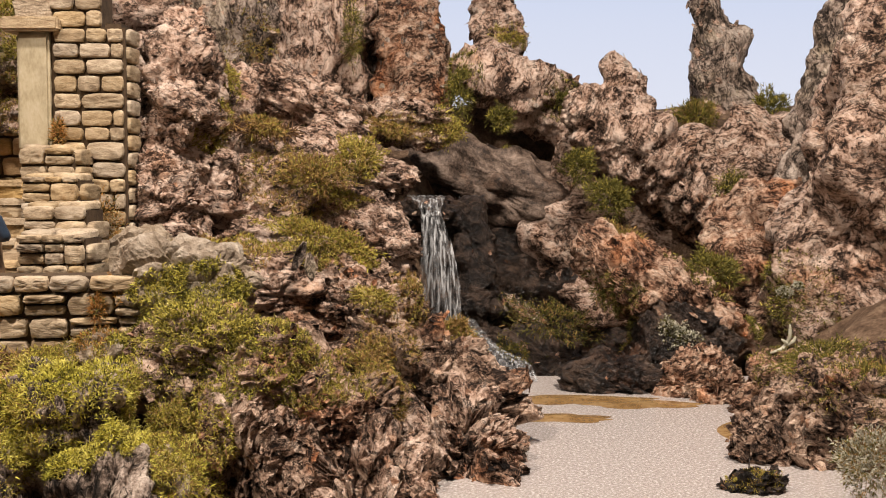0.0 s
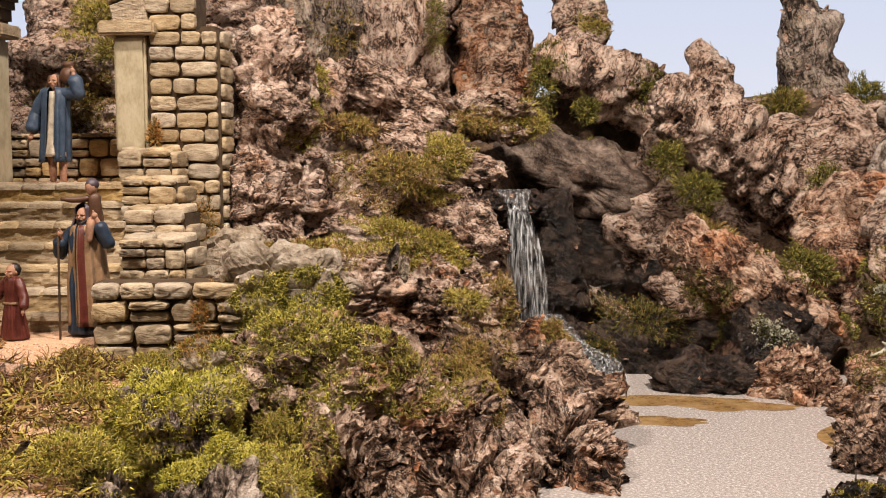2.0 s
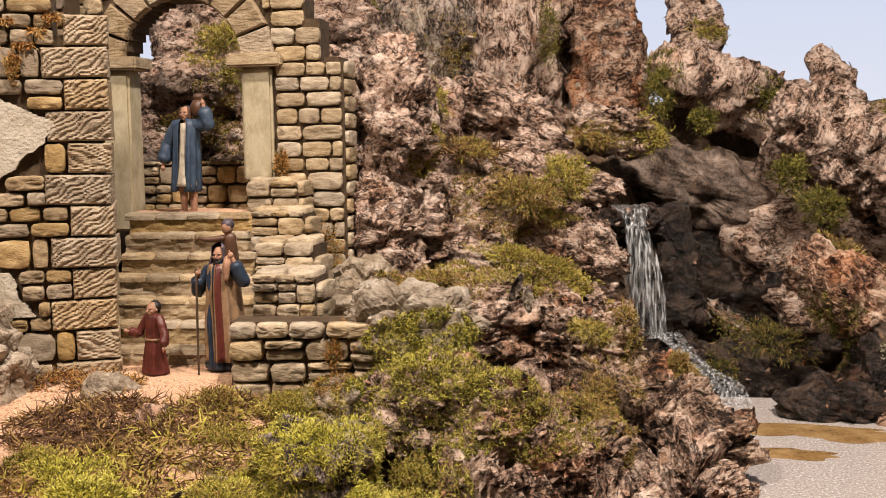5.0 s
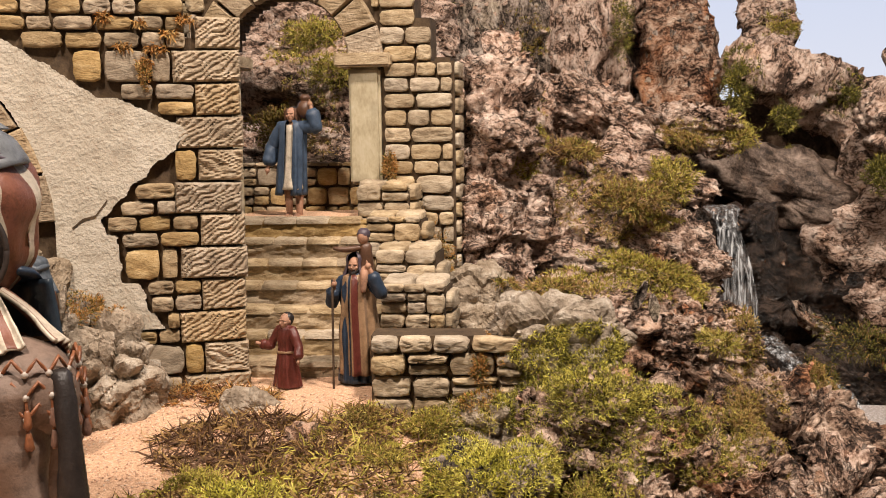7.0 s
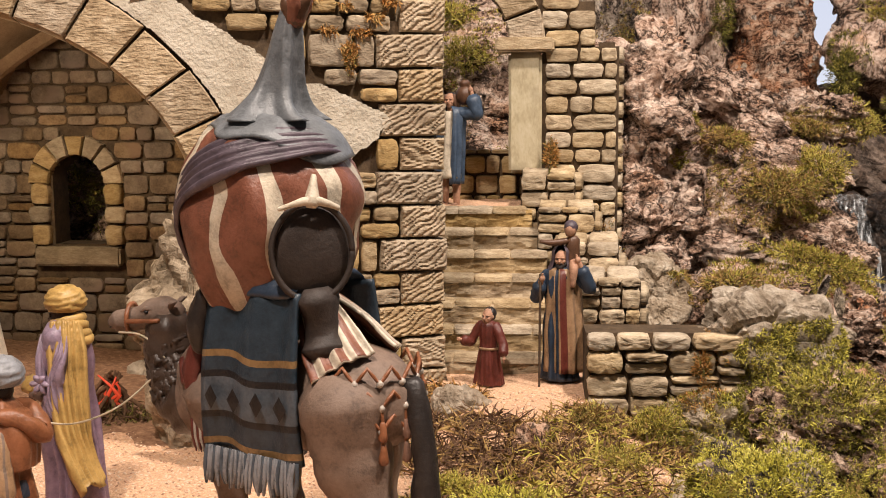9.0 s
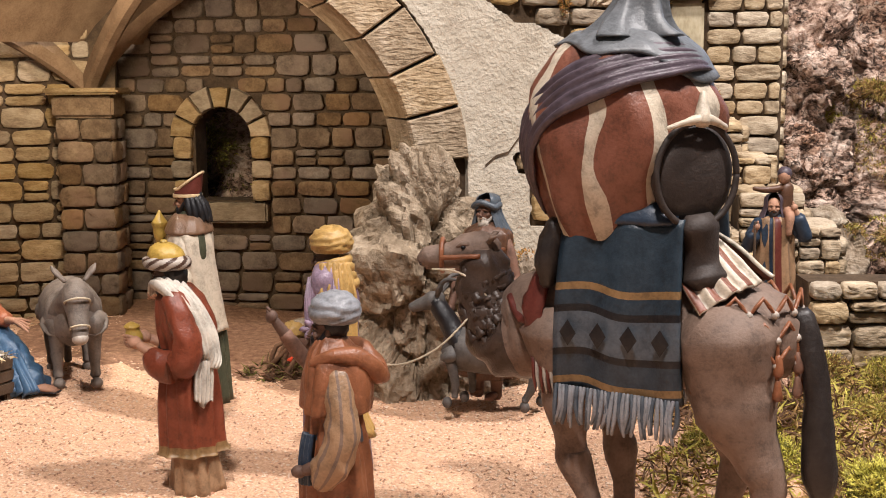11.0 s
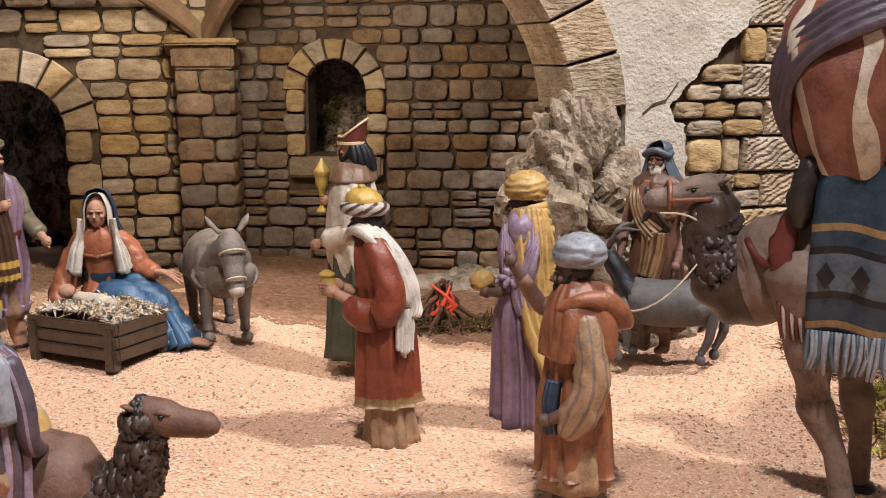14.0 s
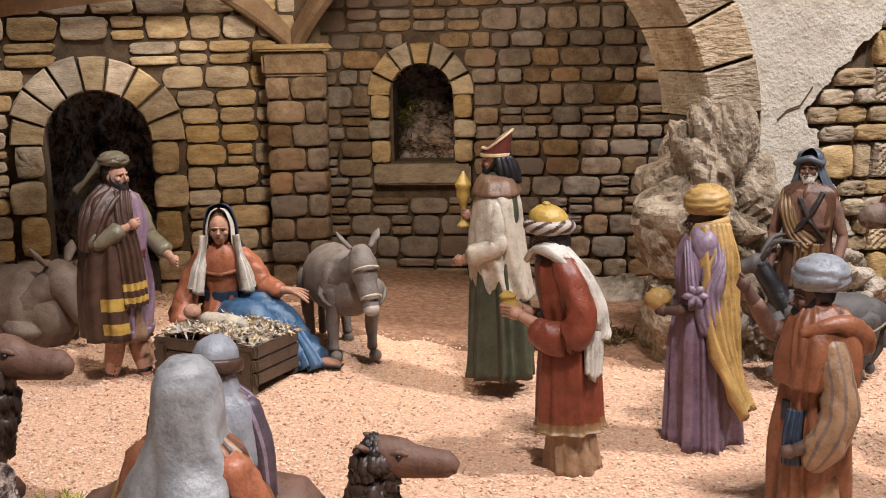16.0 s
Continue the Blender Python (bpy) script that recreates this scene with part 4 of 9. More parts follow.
for i in range(17):
    z0 = i * 0.04 - 0.01
    w = 0.395 if z0 > 0.47 else 0.3975 - (0.0805 if i % 2 else 0.0535)
    lay_stones(front, 0.10, w, z0, min(z0 + 0.04, 0.65), front_free, "stone", ((0.0185, 0.0215), (0.0385, 0.04), (0.0185, 0.0215))[i * 5 % 3], (0.028, 0.05), 0.0125, 11 + i)
def tooled_block(w, d, h, mat, seed, slope=1.0):
    """A squared corner stone, its front cut with slanting chisel grooves."""
    rnd = random.Random(seed)
    nu, nz, v, f = 34, 16, [], []
    for j in range(nz + 1):
        for i in range(nu + 1):
            u, z = w * (i / nu - 0.5), h * (j / nz - 0.5)
            e = min(w / 2 - abs(u), h / 2 - abs(z))
            rim = max(0.0, 1 - e / 0.003) ** 2
            n1 = noise.noise(Vector((u * 60 + seed * 5, z * 60, 0)))
            groove = abs(math.sin((u * 0.62 * slope + z) * 430 + 3.0 * n1)) ** 0.7
            y = 0.0034 * (1 - groove) + 0.0022 * n1 + 0.0042 * rim + 0.001 * noise.noise(Vector((u * 260, z * 260, seed)))
            k = 1 + 0.02 * noise.noise(Vector((z * 90, u * 90, seed)))
            v.append((u * k, y, z * k))
    W = nu + 1
    for j in range(nz):
        for i in range(nu):
            f.append((j * W + i, j * W + i + 1, (j + 1) * W + i + 1, (j + 1) * W + i))
    loop = [i for i in range(nu)] + [j * W + nu for j in range(nz)] + [nz * W + i for i in range(nu, 0, -1)] + [j * W for j in range(nz, 0, -1)]
    b0 = len(v)
    for q in loop:
        v.append((v[q][0], d, v[q][2]))
    for a in range(len(loop)):
        c2 = (a + 1) % len(loop)
        f.append((loop[c2], loop[a], b0 + a, b0 + c2))
    return mesh_of("quoin", v, f, mat)


QUOINS = [tooled_block(0.0535 if q % 2 == 0 else 0.0805, 0.09, 0.0374, M["stone_tooled"], q, -1 if q != 2 else 0.6) for q in range(6)]
# tooled corner stones of the free end, alternately long and short, wrapping the end
for i in range(13):
    z0 = i * 0.04 - 0.01
    if z0 > 0.47:
        break
    w = 0.082 if i % 2 else 0.055
    piece("quoin", QUOINS[i % 6], front, Matrix.Translation((0.3985 - w / 2 + random.uniform(-0.002, 0.0035), -0.0125 + random.uniform(-0.003, 0.002), z0 + 0.02)) @ pose(0, 0, 0, random.uniform(-2, 2), random.uniform(-1.2, 1.2), random.uniform(-1.5, 1.5)))

# back wall of the stable with an arched window
WX, WZ0, WZ1, WW = -1.297, 0.178, 0.272, 0.044


def window_hole(u, z, grow=0.0):
    x = u - WX
    return (abs(x) < WW + grow and WZ0 - grow < z <= WZ1) or (z > WZ1 and x * x + (z - WZ1) ** 2 < (WW + grow) ** 2)


back = thing("wall_back", cell_wall("wall_back", -1.50, -0.90, -0.03, 0.66, 0.05, lambda u, z: not window_hole(u, z), M["mortar"]), pose(0, 1.66, 0),
             "brown rubble stone back wall of the stable", "wall", "", "structure")
lay_stones(back, -1.45, -0.90, -0.012, 0.60, lambda u, z: not window_hole(u, z, 0.027) and not (abs(u - WX) < 0.068 and 0.148 < z < 0.18), "stone_dark", (0.019, 0.033), (0.026, 0.05), 0.009, 5)
arch_ring(back, WX, WZ1, WW, WW + 0.030, 7, M["stone"], 0.016, 0.004)
for s in (-1, 1):
    for i, h in enumerate((0.034, 0.028, 0.035)):
        zz = WZ0 + (0.0, 0.034, 0.062)[i] + h / 2
        piece("jamb_stone", STONES["stone"][i + (s > 0)], back, Matrix.Translation((WX + s * (WW + 0.014 + 0.002 * (i % 2)), 0.004, zz)) @ Matrix.Diagonal((0.027 + 0.004 * (i % 2), 0.018, h - 0.002, 1)))
piece("window_sill", box_mesh("window_sill", (0.136, 0.05, 0.029), M["stone"], 0.003, 0.001), back, Matrix.Translation((WX, 0.008, 0.163)))

# left wall with an arched doorway
LANG = math.degrees(math.atan2(0.06, 0.17))
wl = pose(-1.45, 1.56, 0, 0, 0, LANG)
DU, DZ1, DW = -0.258, 0.225, 0.066


def door_hole(u, z, grow=0.0):
    x = u - DU
    return (abs(x) < DW + grow and z <= DZ1) or (z > DZ1 and x * x + (z - DZ1) ** 2 < (DW + grow) ** 2)


left = thing("wall_left", cell_wall("wall_left", -0.85, 0.03, -0.03, 0.62, 0.06, lambda u, z: not door_hole(u, z), M["mortar"]), wl,
             "yellowish stone side wall of the stable with an arched doorway", "wall", "", "structure")
lay_stones(left, -0.84, 0.0, -0.01, 0.6, lambda u, z: not door_hole(u, z, 0.042), "stone", (0.019, 0.033), (0.03, 0.055), 0.009, 8)
arch_ring(left, DU, DZ1, DW, DW + 0.042, 9, M["stone"], 0.015, 0.004)
for s in (-1, 1):
    z0 = -0.01
    for i, h in enumerate((0.052, 0.04, 0.055, 0.045, 0.045)):
        w = 0.044 if i % 2 else 0.034
        piece("jamb_stone", STONES["stone"][(i + (s > 0) * 2) % 7], left, Matrix.Translation((DU + s * (DW + w / 2), 0.004, z0 + h / 2)) @ Matrix.Diagonal((w, 0.018, h - 0.003, 1)))
        z0 += h
# what is seen through the openings: a dark rock bank
bark_rock("dark mossy rock bank behind the stable doorway", -1.85, 1.78, 0.12, 0.30, 0.22, 0, 0.08, "bark_grey", 41, 6, (1, 1, 1))
bark_rock("dark mossy rock bank behind the stable window", -1.32, 1.92, 0.22, 0.28, 0.2, 0, 0.08, "bark_dark", 42, 5, (1, 1, 1))
moss("dark green moss seen through the stable window", -1.37, 1.80, 0.25, 0.07, 0.06, 0, 0.03, ("moss_dark", "moss", "moss_dark"), 900, 0.016, 0.0014, 61)

# corner pilaster of block stones, its capital and the springing ribs
pil = thing("pilaster", box_mesh("pilaster", (0.066, 0.066, 0.34), M["mortar"], 0.0), pose(-1.452, 1.555, 0.155, 0, 0, 10), "square corner pilaster of brown block stones", "pilaster", "", "structure")
for i in range(10):
    z0 = -0.155 + i * 0.0305
    sp_ = -0.006 if i % 2 else 0.012
    for a, b2 in ((-0.038, sp_), (sp_, 0.038)):
        piece("block", STONES["stone_dark"][(i * 2 + (a > -0.03)) % 7], pil, Matrix.Translation(((a + b2) / 2, -0.026, z0 + 0.0152)) @ Matrix.Diagonal((b2 - a - 0.0015, 0.014, 0.029, 1)))
        piece("block", STONES["stone_dark"][(i * 3 + (a > -0.03)) % 7], pil, Matrix.Translation((0.026, (a + b2) / 2, z0 + 0.0152)) @ pose(0, 0, 0, 0, 0, 90) @ Matrix.Diagonal((b2 - a - 0.0015, 0.014, 0.029, 1)))
piece("capital", box_mesh("capital", (0.082, 0.082, 0.03), M["stone_dark"], 0.004, 0.001), pil, Matrix.Translation((0, 0, 0.165)))
piece("abacus", box_mesh("abacus", (0.098, 0.098, 0.009), M["stone"], 0.003, 0.0006), pil, Matrix.Translation((0, 0, 0.186)))


def sweep(name, pts, w, h, mat, n=14):
    """A square rib along a curve of three points (quadratic)."""
    a, b_, c = (Vector(p) for p in pts)
    v, f = [], []
    for i in range(n + 1):
        t = i / n
        p = a * (1 - t) ** 2 + b_ * 2 * t * (1 - t) + c * t * t
        d = ((b_ - a) * (1 - t) + (c - b_) * t).normalized()
        s = d.cross(Vector((0, 0, 1))).normalized()
        up = s.cross(d)
        for x, y in ((-w, -h), (-w * 0.5, -h * 1.5), (w * 0.5, -h * 1.5), (w, -h), (w, h), (-w, h)):
            v.append(p + s * x + up * y)
    for i in range(n):
        for k in range(6):
            j = (k + 1) % 6
            f.append((i * 6 + k, i * 6 + j, i * 6 + 6 + j, i * 6 + 6 + k))
    return mesh_of(name, [tuple(q) for q in v], f, mat)


vault = thing("ceiling", None, None, "brown plastered vault over the stable", "ceiling", "", "structure")
P = Vector((-1.452, 1.555, 0.345))
for q, r in (((-1.56, 1.47, 0.47), (-1.78, 1.25, 0.52)), ((-1.36, 1.46, 0.47), (-1.18, 1.25, 0.53)), ((-1.53, 1.53, 0.46), (-1.66, 1.50, 0.50)), ((-1.40, 1.60, 0.46), (-1.24, 1.64, 0.53))):
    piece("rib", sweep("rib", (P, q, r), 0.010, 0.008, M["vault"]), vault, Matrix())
# vault shells: between the great arch and the back wall, and the bay on the side wall
v, f = [], []
for i in range(25):
    t = math.pi * i / 24
    a = AA if math.cos(t) > 0 else AL
    p0 = wf @ Vector((AU + (a + 0.01) * math.cos(t), 0.07, AZ + (AB + 0.01) * math.sin(t)))
    bx = -1.21 + 0.225 * math.cos(t) if math.cos(t) > 0 else -1.21 + 0.215 * math.cos(t)
    p1 = Vector((bx, 1.655, 0.33 + 0.20 * math.sin(t)))
    for k in range(9):
        q = p0.lerp(p1, k / 8)
        q.z += 0.02 * math.sin(math.pi * k / 8)
        v.append(tuple(q))
for i in range(24):
    for k in range(8):
        if i > 13 and k < 8 and i > 20:
            continue
        f.append((i * 9 + k, i * 9 + k + 1, i * 9 + 10 + k, i * 9 + 9 + k))
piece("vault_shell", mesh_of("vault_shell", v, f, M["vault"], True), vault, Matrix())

# ---- ruined gate with its arch, columns and stairs ----
GX, GZ, GR = -0.747, 0.478, 0.098


def gate_solid(u, z):
    x = u - GX
    if z < GZ and abs(x) < GR + 0.052:
        return False
    if z >= GZ and x * x + (z - GZ) ** 2 < GR * GR:
        return False
    e = edge_noise(u, z, 0.004)
    if u > GX:
        top = 0.70 if u < -0.60 else 0.61 if u < -0.545 else 0.535 if u < -0.52 else 0.475
        return z < top + e
    return z < 0.68


gate = thing("wall_gate", cell_wall("wall_gate", -0.99, -0.488, 0.10, 0.70, 0.06, gate_solid, M["mortar"]), pose(0, 1.75, 0), "ruined stone gate wall with a round arch", "wall", "", "structure")
lay_stones(gate, -0.602, -0.488, 0.12, 0.70, lambda u, z: gate_solid(u, z) and gate_solid(u, z + 0.004), "stone_pale", (0.022, 0.031), (0.03, 0.052), 0.011, 21)
lay_stones(gate, -0.99, -0.90, 0.12, 0.68, lambda u, z: gate_solid(u, z), "stone_pale", (0.022, 0.031), (0.03, 0.052), 0.011, 22)
lay_stones(gate, -0.91, -0.60, GZ + 0.02, 0.70, lambda u, z: gate_solid(u, z) and (u - GX) ** 2 + (z - GZ) ** 2 > (GR + 0.057) ** 2, "stone_pale", (0.022, 0.031), (0.03, 0.045), 0.011, 23)
# stones on the side face of the free end
for i in range(13):
    piece("stone", STONES["stone_pale"][i % 7], gate, Matrix.Translation((-0.489, 0.03, 0.135 + i * 0.027)) @ pose(0, 0, 0, 0, 0, 90) @ Matrix.Diagonal((0.055, 0.01, 0.025, 1)))
arch_ring(gate, GX, GZ, GR, GR + 0.052, 9, M["stone_tooled"], 0.02, 0.004)
for s, x, z0 in ((1, -0.625, 0.285), (-1, -0.862, 0.205)):
    col = thing("column", box_mesh("column", (0.05, 0.05, 0.465 - z0), M["column"], 0.004, 0.0012, 3, 3), pose(x, 1.765, (0.465 + z0) / 2), "plain yellow limestone gate column", "column", "gate columns")
    cap = thing("capital", box_mesh("capital", (0.088, 0.07, 0.021), M["stone_pale"], 0.003, 0.001, 4, 2), pose(x, 1.76, 0.4755), "plain block capital on the gate column", "capital", "gate capitals")

def rough_step(name, w, d, h, mat, seed):
    """A worn step: riser face broken into ledges, uneven nosing, tread behind it."""
    nu, npf = 64, 16
    v, f = [], []
    for j in range(npf + 1):
        for i in range(nu + 1):
            u = w * (i / nu - 0.5)
            if j <= 10:
                z, y = -h * (1 - j / 10), 0.0
                q = Vector((u * 45 + seed * 7, z * 130, seed))
                r = noise.noise(q) + 0.5 * noise.noise(q * 2.3)
                y = 0.0022 * r + 0.0012 * round(2.2 * noise.noise(Vector((u * 26, z * 70 + seed * 3, 1.5)))) + 0.002 * (1 if j == 10 else 0)
                z = z + (0.0025 * noise.noise(Vector((u * 50, seed, 9))) if j > 7 else 0)
            else:
                y = d * (j - 10) / 6
                z = 0.0016 * noise.noise(Vector((u * 60, y * 60, seed))) + 0.001
            v.append((u, y - d / 2, z))
    W = nu + 1
    for j in range(npf):
        for i in range(nu):
            f.append((j * W + i, j * W + i + 1, (j + 1) * W + i + 1, (j + 1) * W + i))
    b0 = len(v)
    v += [(-w / 2, d / 2, -h), (w / 2, d / 2, -h)]
    f += [tuple([j * W for j in range(npf, -1, -1)] + [b0])[::-1][::-1], tuple([j * W + nu for j in range(npf + 1)] + [b0 + 1]), (npf * W + nu, npf * W, b0, b0 + 1)]
    return mesh_of(name, v, f, mat)


# stairs: six worn steps climbing back between tower and side wall
SX0, SX1 = -0.705, -0.545
for i in range(7):
    y0, z1 = 1.395 + i * 0.045, 0.075 + i * 0.0265
    step = thing("stone_step", None, pose((SX0 + SX1) / 2 - 0.075 * i / 6 - 0.012, y0 + 0.037, z1, 0, 0, 3), "worn sandstone stair step with rough front", "step", "gate stairs")
    # darker riser, paler tread edge: light and shade of the steps set by colour
    piece("riser", rough_step("riser", 0.2, 0.075, 0.034, M["stone"], i), step, pose(0, 0, 0))
    for q in range(4):
        piece("edge_stone", STONES["stone_pale"][(i * 3 + q) % 9], step, Matrix.Translation((-0.075 + q * 0.05 + 0.008 * (i % 3 - 1), -0.0275, -0.004)) @ pose(0, 0, 0, -90 + random.uniform(-4, 4), 0, random.uniform(-3, 3)) @ Matrix.Diagonal((0.052, 0.009, 0.026 + 0.006 * random.random(), 1)))
thing("sand_landing", box_mesh("sand_landing", (0.22, 0.15, 0.012), M["sand"], 0.004, 0.003, 2, 5), pose(-0.72, 1.765, 0.232), "sandy landing at the top of the stairs", "landing", "", "structure")
low = thing("low_wall_landing", cell_wall("low_wall_landing", -0.86, -0.60, 0.2, 0.315, 0.04, lambda u, z: True, M["mortar"]), pose(0, 1.835, 0), "low rubble wall behind the landing", "wall", "", "structure")
lay_stones(low, -0.86, -0.60, 0.225, 0.318, lambda u, z: True, "stone", (0.02, 0.034), (0.02, 0.038), 0.012, 31)
# stepped rubble blocks from the column's foot down to the yard, and the low retaining wall
for i, (x0, x1, y, top) in enumerate(((-0.628, -0.548, 1.69, 0.288), (-0.600, -0.520, 1.62, 0.245), (-0.572, -0.487, 1.55, 0.205), (-0.548, -0.462, 1.46, 0.17))):
    w_ = x1 - x0
    blk = thing("rubble_block", box_mesh("rubble_block", (w_, 0.075, top), M["mortar"], 0.003, 0.002, i, 3), pose((x0 + x1) / 2, y + 0.0375, top / 2 - 0.004), "stepped rubble masonry beside the stairs", "wall", "", "structure")
    lay_stones(blk, -w_ / 2, w_ / 2, -top / 2 + 0.02, top / 2 + 0.004, lambda u, z: True, "stone_pale", (0.018, 0.028), (0.022, 0.042), 0.013, 50 + i, 0.0016, "stone", -0.0375)
    for k in range(int(top / 0.026)):
        piece("stone", STONES["stone_pale"][(k + i) % 7], blk, Matrix.Translation((w_ / 2 - 0.002, 0.0, -top / 2 + 0.018 + k * 0.026)) @ pose(0, 0, 0, 0, 0, 90) @ Matrix.Diagonal((0.07, 0.012, 0.0245, 1)))
    for k in range(2):
        piece("cap_stone", STONES["stone_pale"][(k * 3 + i) % 7], blk, Matrix.Translation((-w_ / 4 + k * w_ / 2, 0, top / 2 - 0.002)) @ pose(0, 0, 0, -90, 0, 0) @ Matrix.Diagonal((w_ / 2 - 0.002, 0.010, 0.078, 1)))
retain = thing("retaining_wall", cell_wall("retaining_wall", 0, 0.2, 0.02, 0.14, 0.05, lambda u, z: z < 0.127 - 0.1 * max(0, u - 0.13), M["mortar"]), pose(-0.53, 1.31, 0, 0, 0, 4), "low dry-stone retaining wall beside the stairs", "wall", "", "structure")
lay_stones(retain, 0, 0.18, 0.03, 0.13, lambda u, z: z < 0.134 - 0.1 * max(0, u - 0.13), "stone_pale", (0.02, 0.03), (0.03, 0.052), 0.016, 34)


# ---- painted statues ----
def paint(name, colour, rough=0.42, dark=0.6):
    c = colour
    return material("painted_" + name, [(0.3, tuple(x * dark for x in c)), (0.5, c), (0.72, tuple(min(1, x * 1.2 + 0.008) for x in c))], 80, rough, 0.4, 500, spec=0.42, dist=0.0024)


PAINT = {k: paint(k, c, 0.65 if k in ("skin", "skin_mid", "skin_dark", "leather", "camel", "camel_brown", "donkey", "ox", "goat") else 0.42) for k, c in {
    "skin": (0.37, 0.20, 0.125), "skin_mid": (0.17, 0.09, 0.06), "skin_dark": (0.10, 0.055, 0.037), "red": (0.175, 0.040, 0.017), "rust": (0.205, 0.076, 0.032), "orange": (0.29, 0.10, 0.045), "cream": (0.475, 0.408, 0.314),
    "white": (0.47, 0.425, 0.36), "gold": (0.4, 0.26, 0.05), "tan": (0.27, 0.165, 0.09), "purple": (0.195, 0.128, 0.172), "lilac": (0.24, 0.175, 0.23),
    "yellow": (0.40, 0.25, 0.078), "grey": (0.215, 0.22, 0.235), "slate": (0.068, 0.082, 0.099), "azure": (0.045, 0.095, 0.17), "blue": (0.042, 0.066, 0.105), "navy": (0.020, 0.034, 0.058),
    "teal": (0.018, 0.031, 0.045), "brown": (0.095, 0.045, 0.024), "dark": (0.019, 0.014, 0.012), "black": (0.008, 0.007, 0.008), "green": (0.051, 0.054, 0.031), "camel": (0.16, 0.108, 0.08), "camel_brown": (0.125, 0.066, 0.042), "veil": (0.235, 0.232, 0.23), "umber": (0.055, 0.027, 0.016), "fur": (0.15, 0.085, 0.048), "fawn": (0.2, 0.125, 0.075), "poll": (0.02, 0.015, 0.013),
    "camel_dark": (0.048, 0.030, 0.021), "donkey": (0.15, 0.122, 0.10), "ox": (0.116, 0.078, 0.054), "goat": (0.078, 0.07, 0.064), "muzzle": (0.361, 0.314, 0.266), "wood": (0.07, 0.045, 0.028),
    "straw": (0.532, 0.399, 0.228), "pewter": (0.12, 0.127, 0.135), "stripe": (0.17, 0.062, 0.036), "plum": (0.075, 0.055, 0.068), "bronze": (0.2, 0.118, 0.048), "maroon": (0.102, 0.022, 0.015), "leather": (0.026, 0.017, 0.013), "rope": (0.475, 0.399, 0.285), "olive": (0.13, 0.108, 0.066)}.items()}


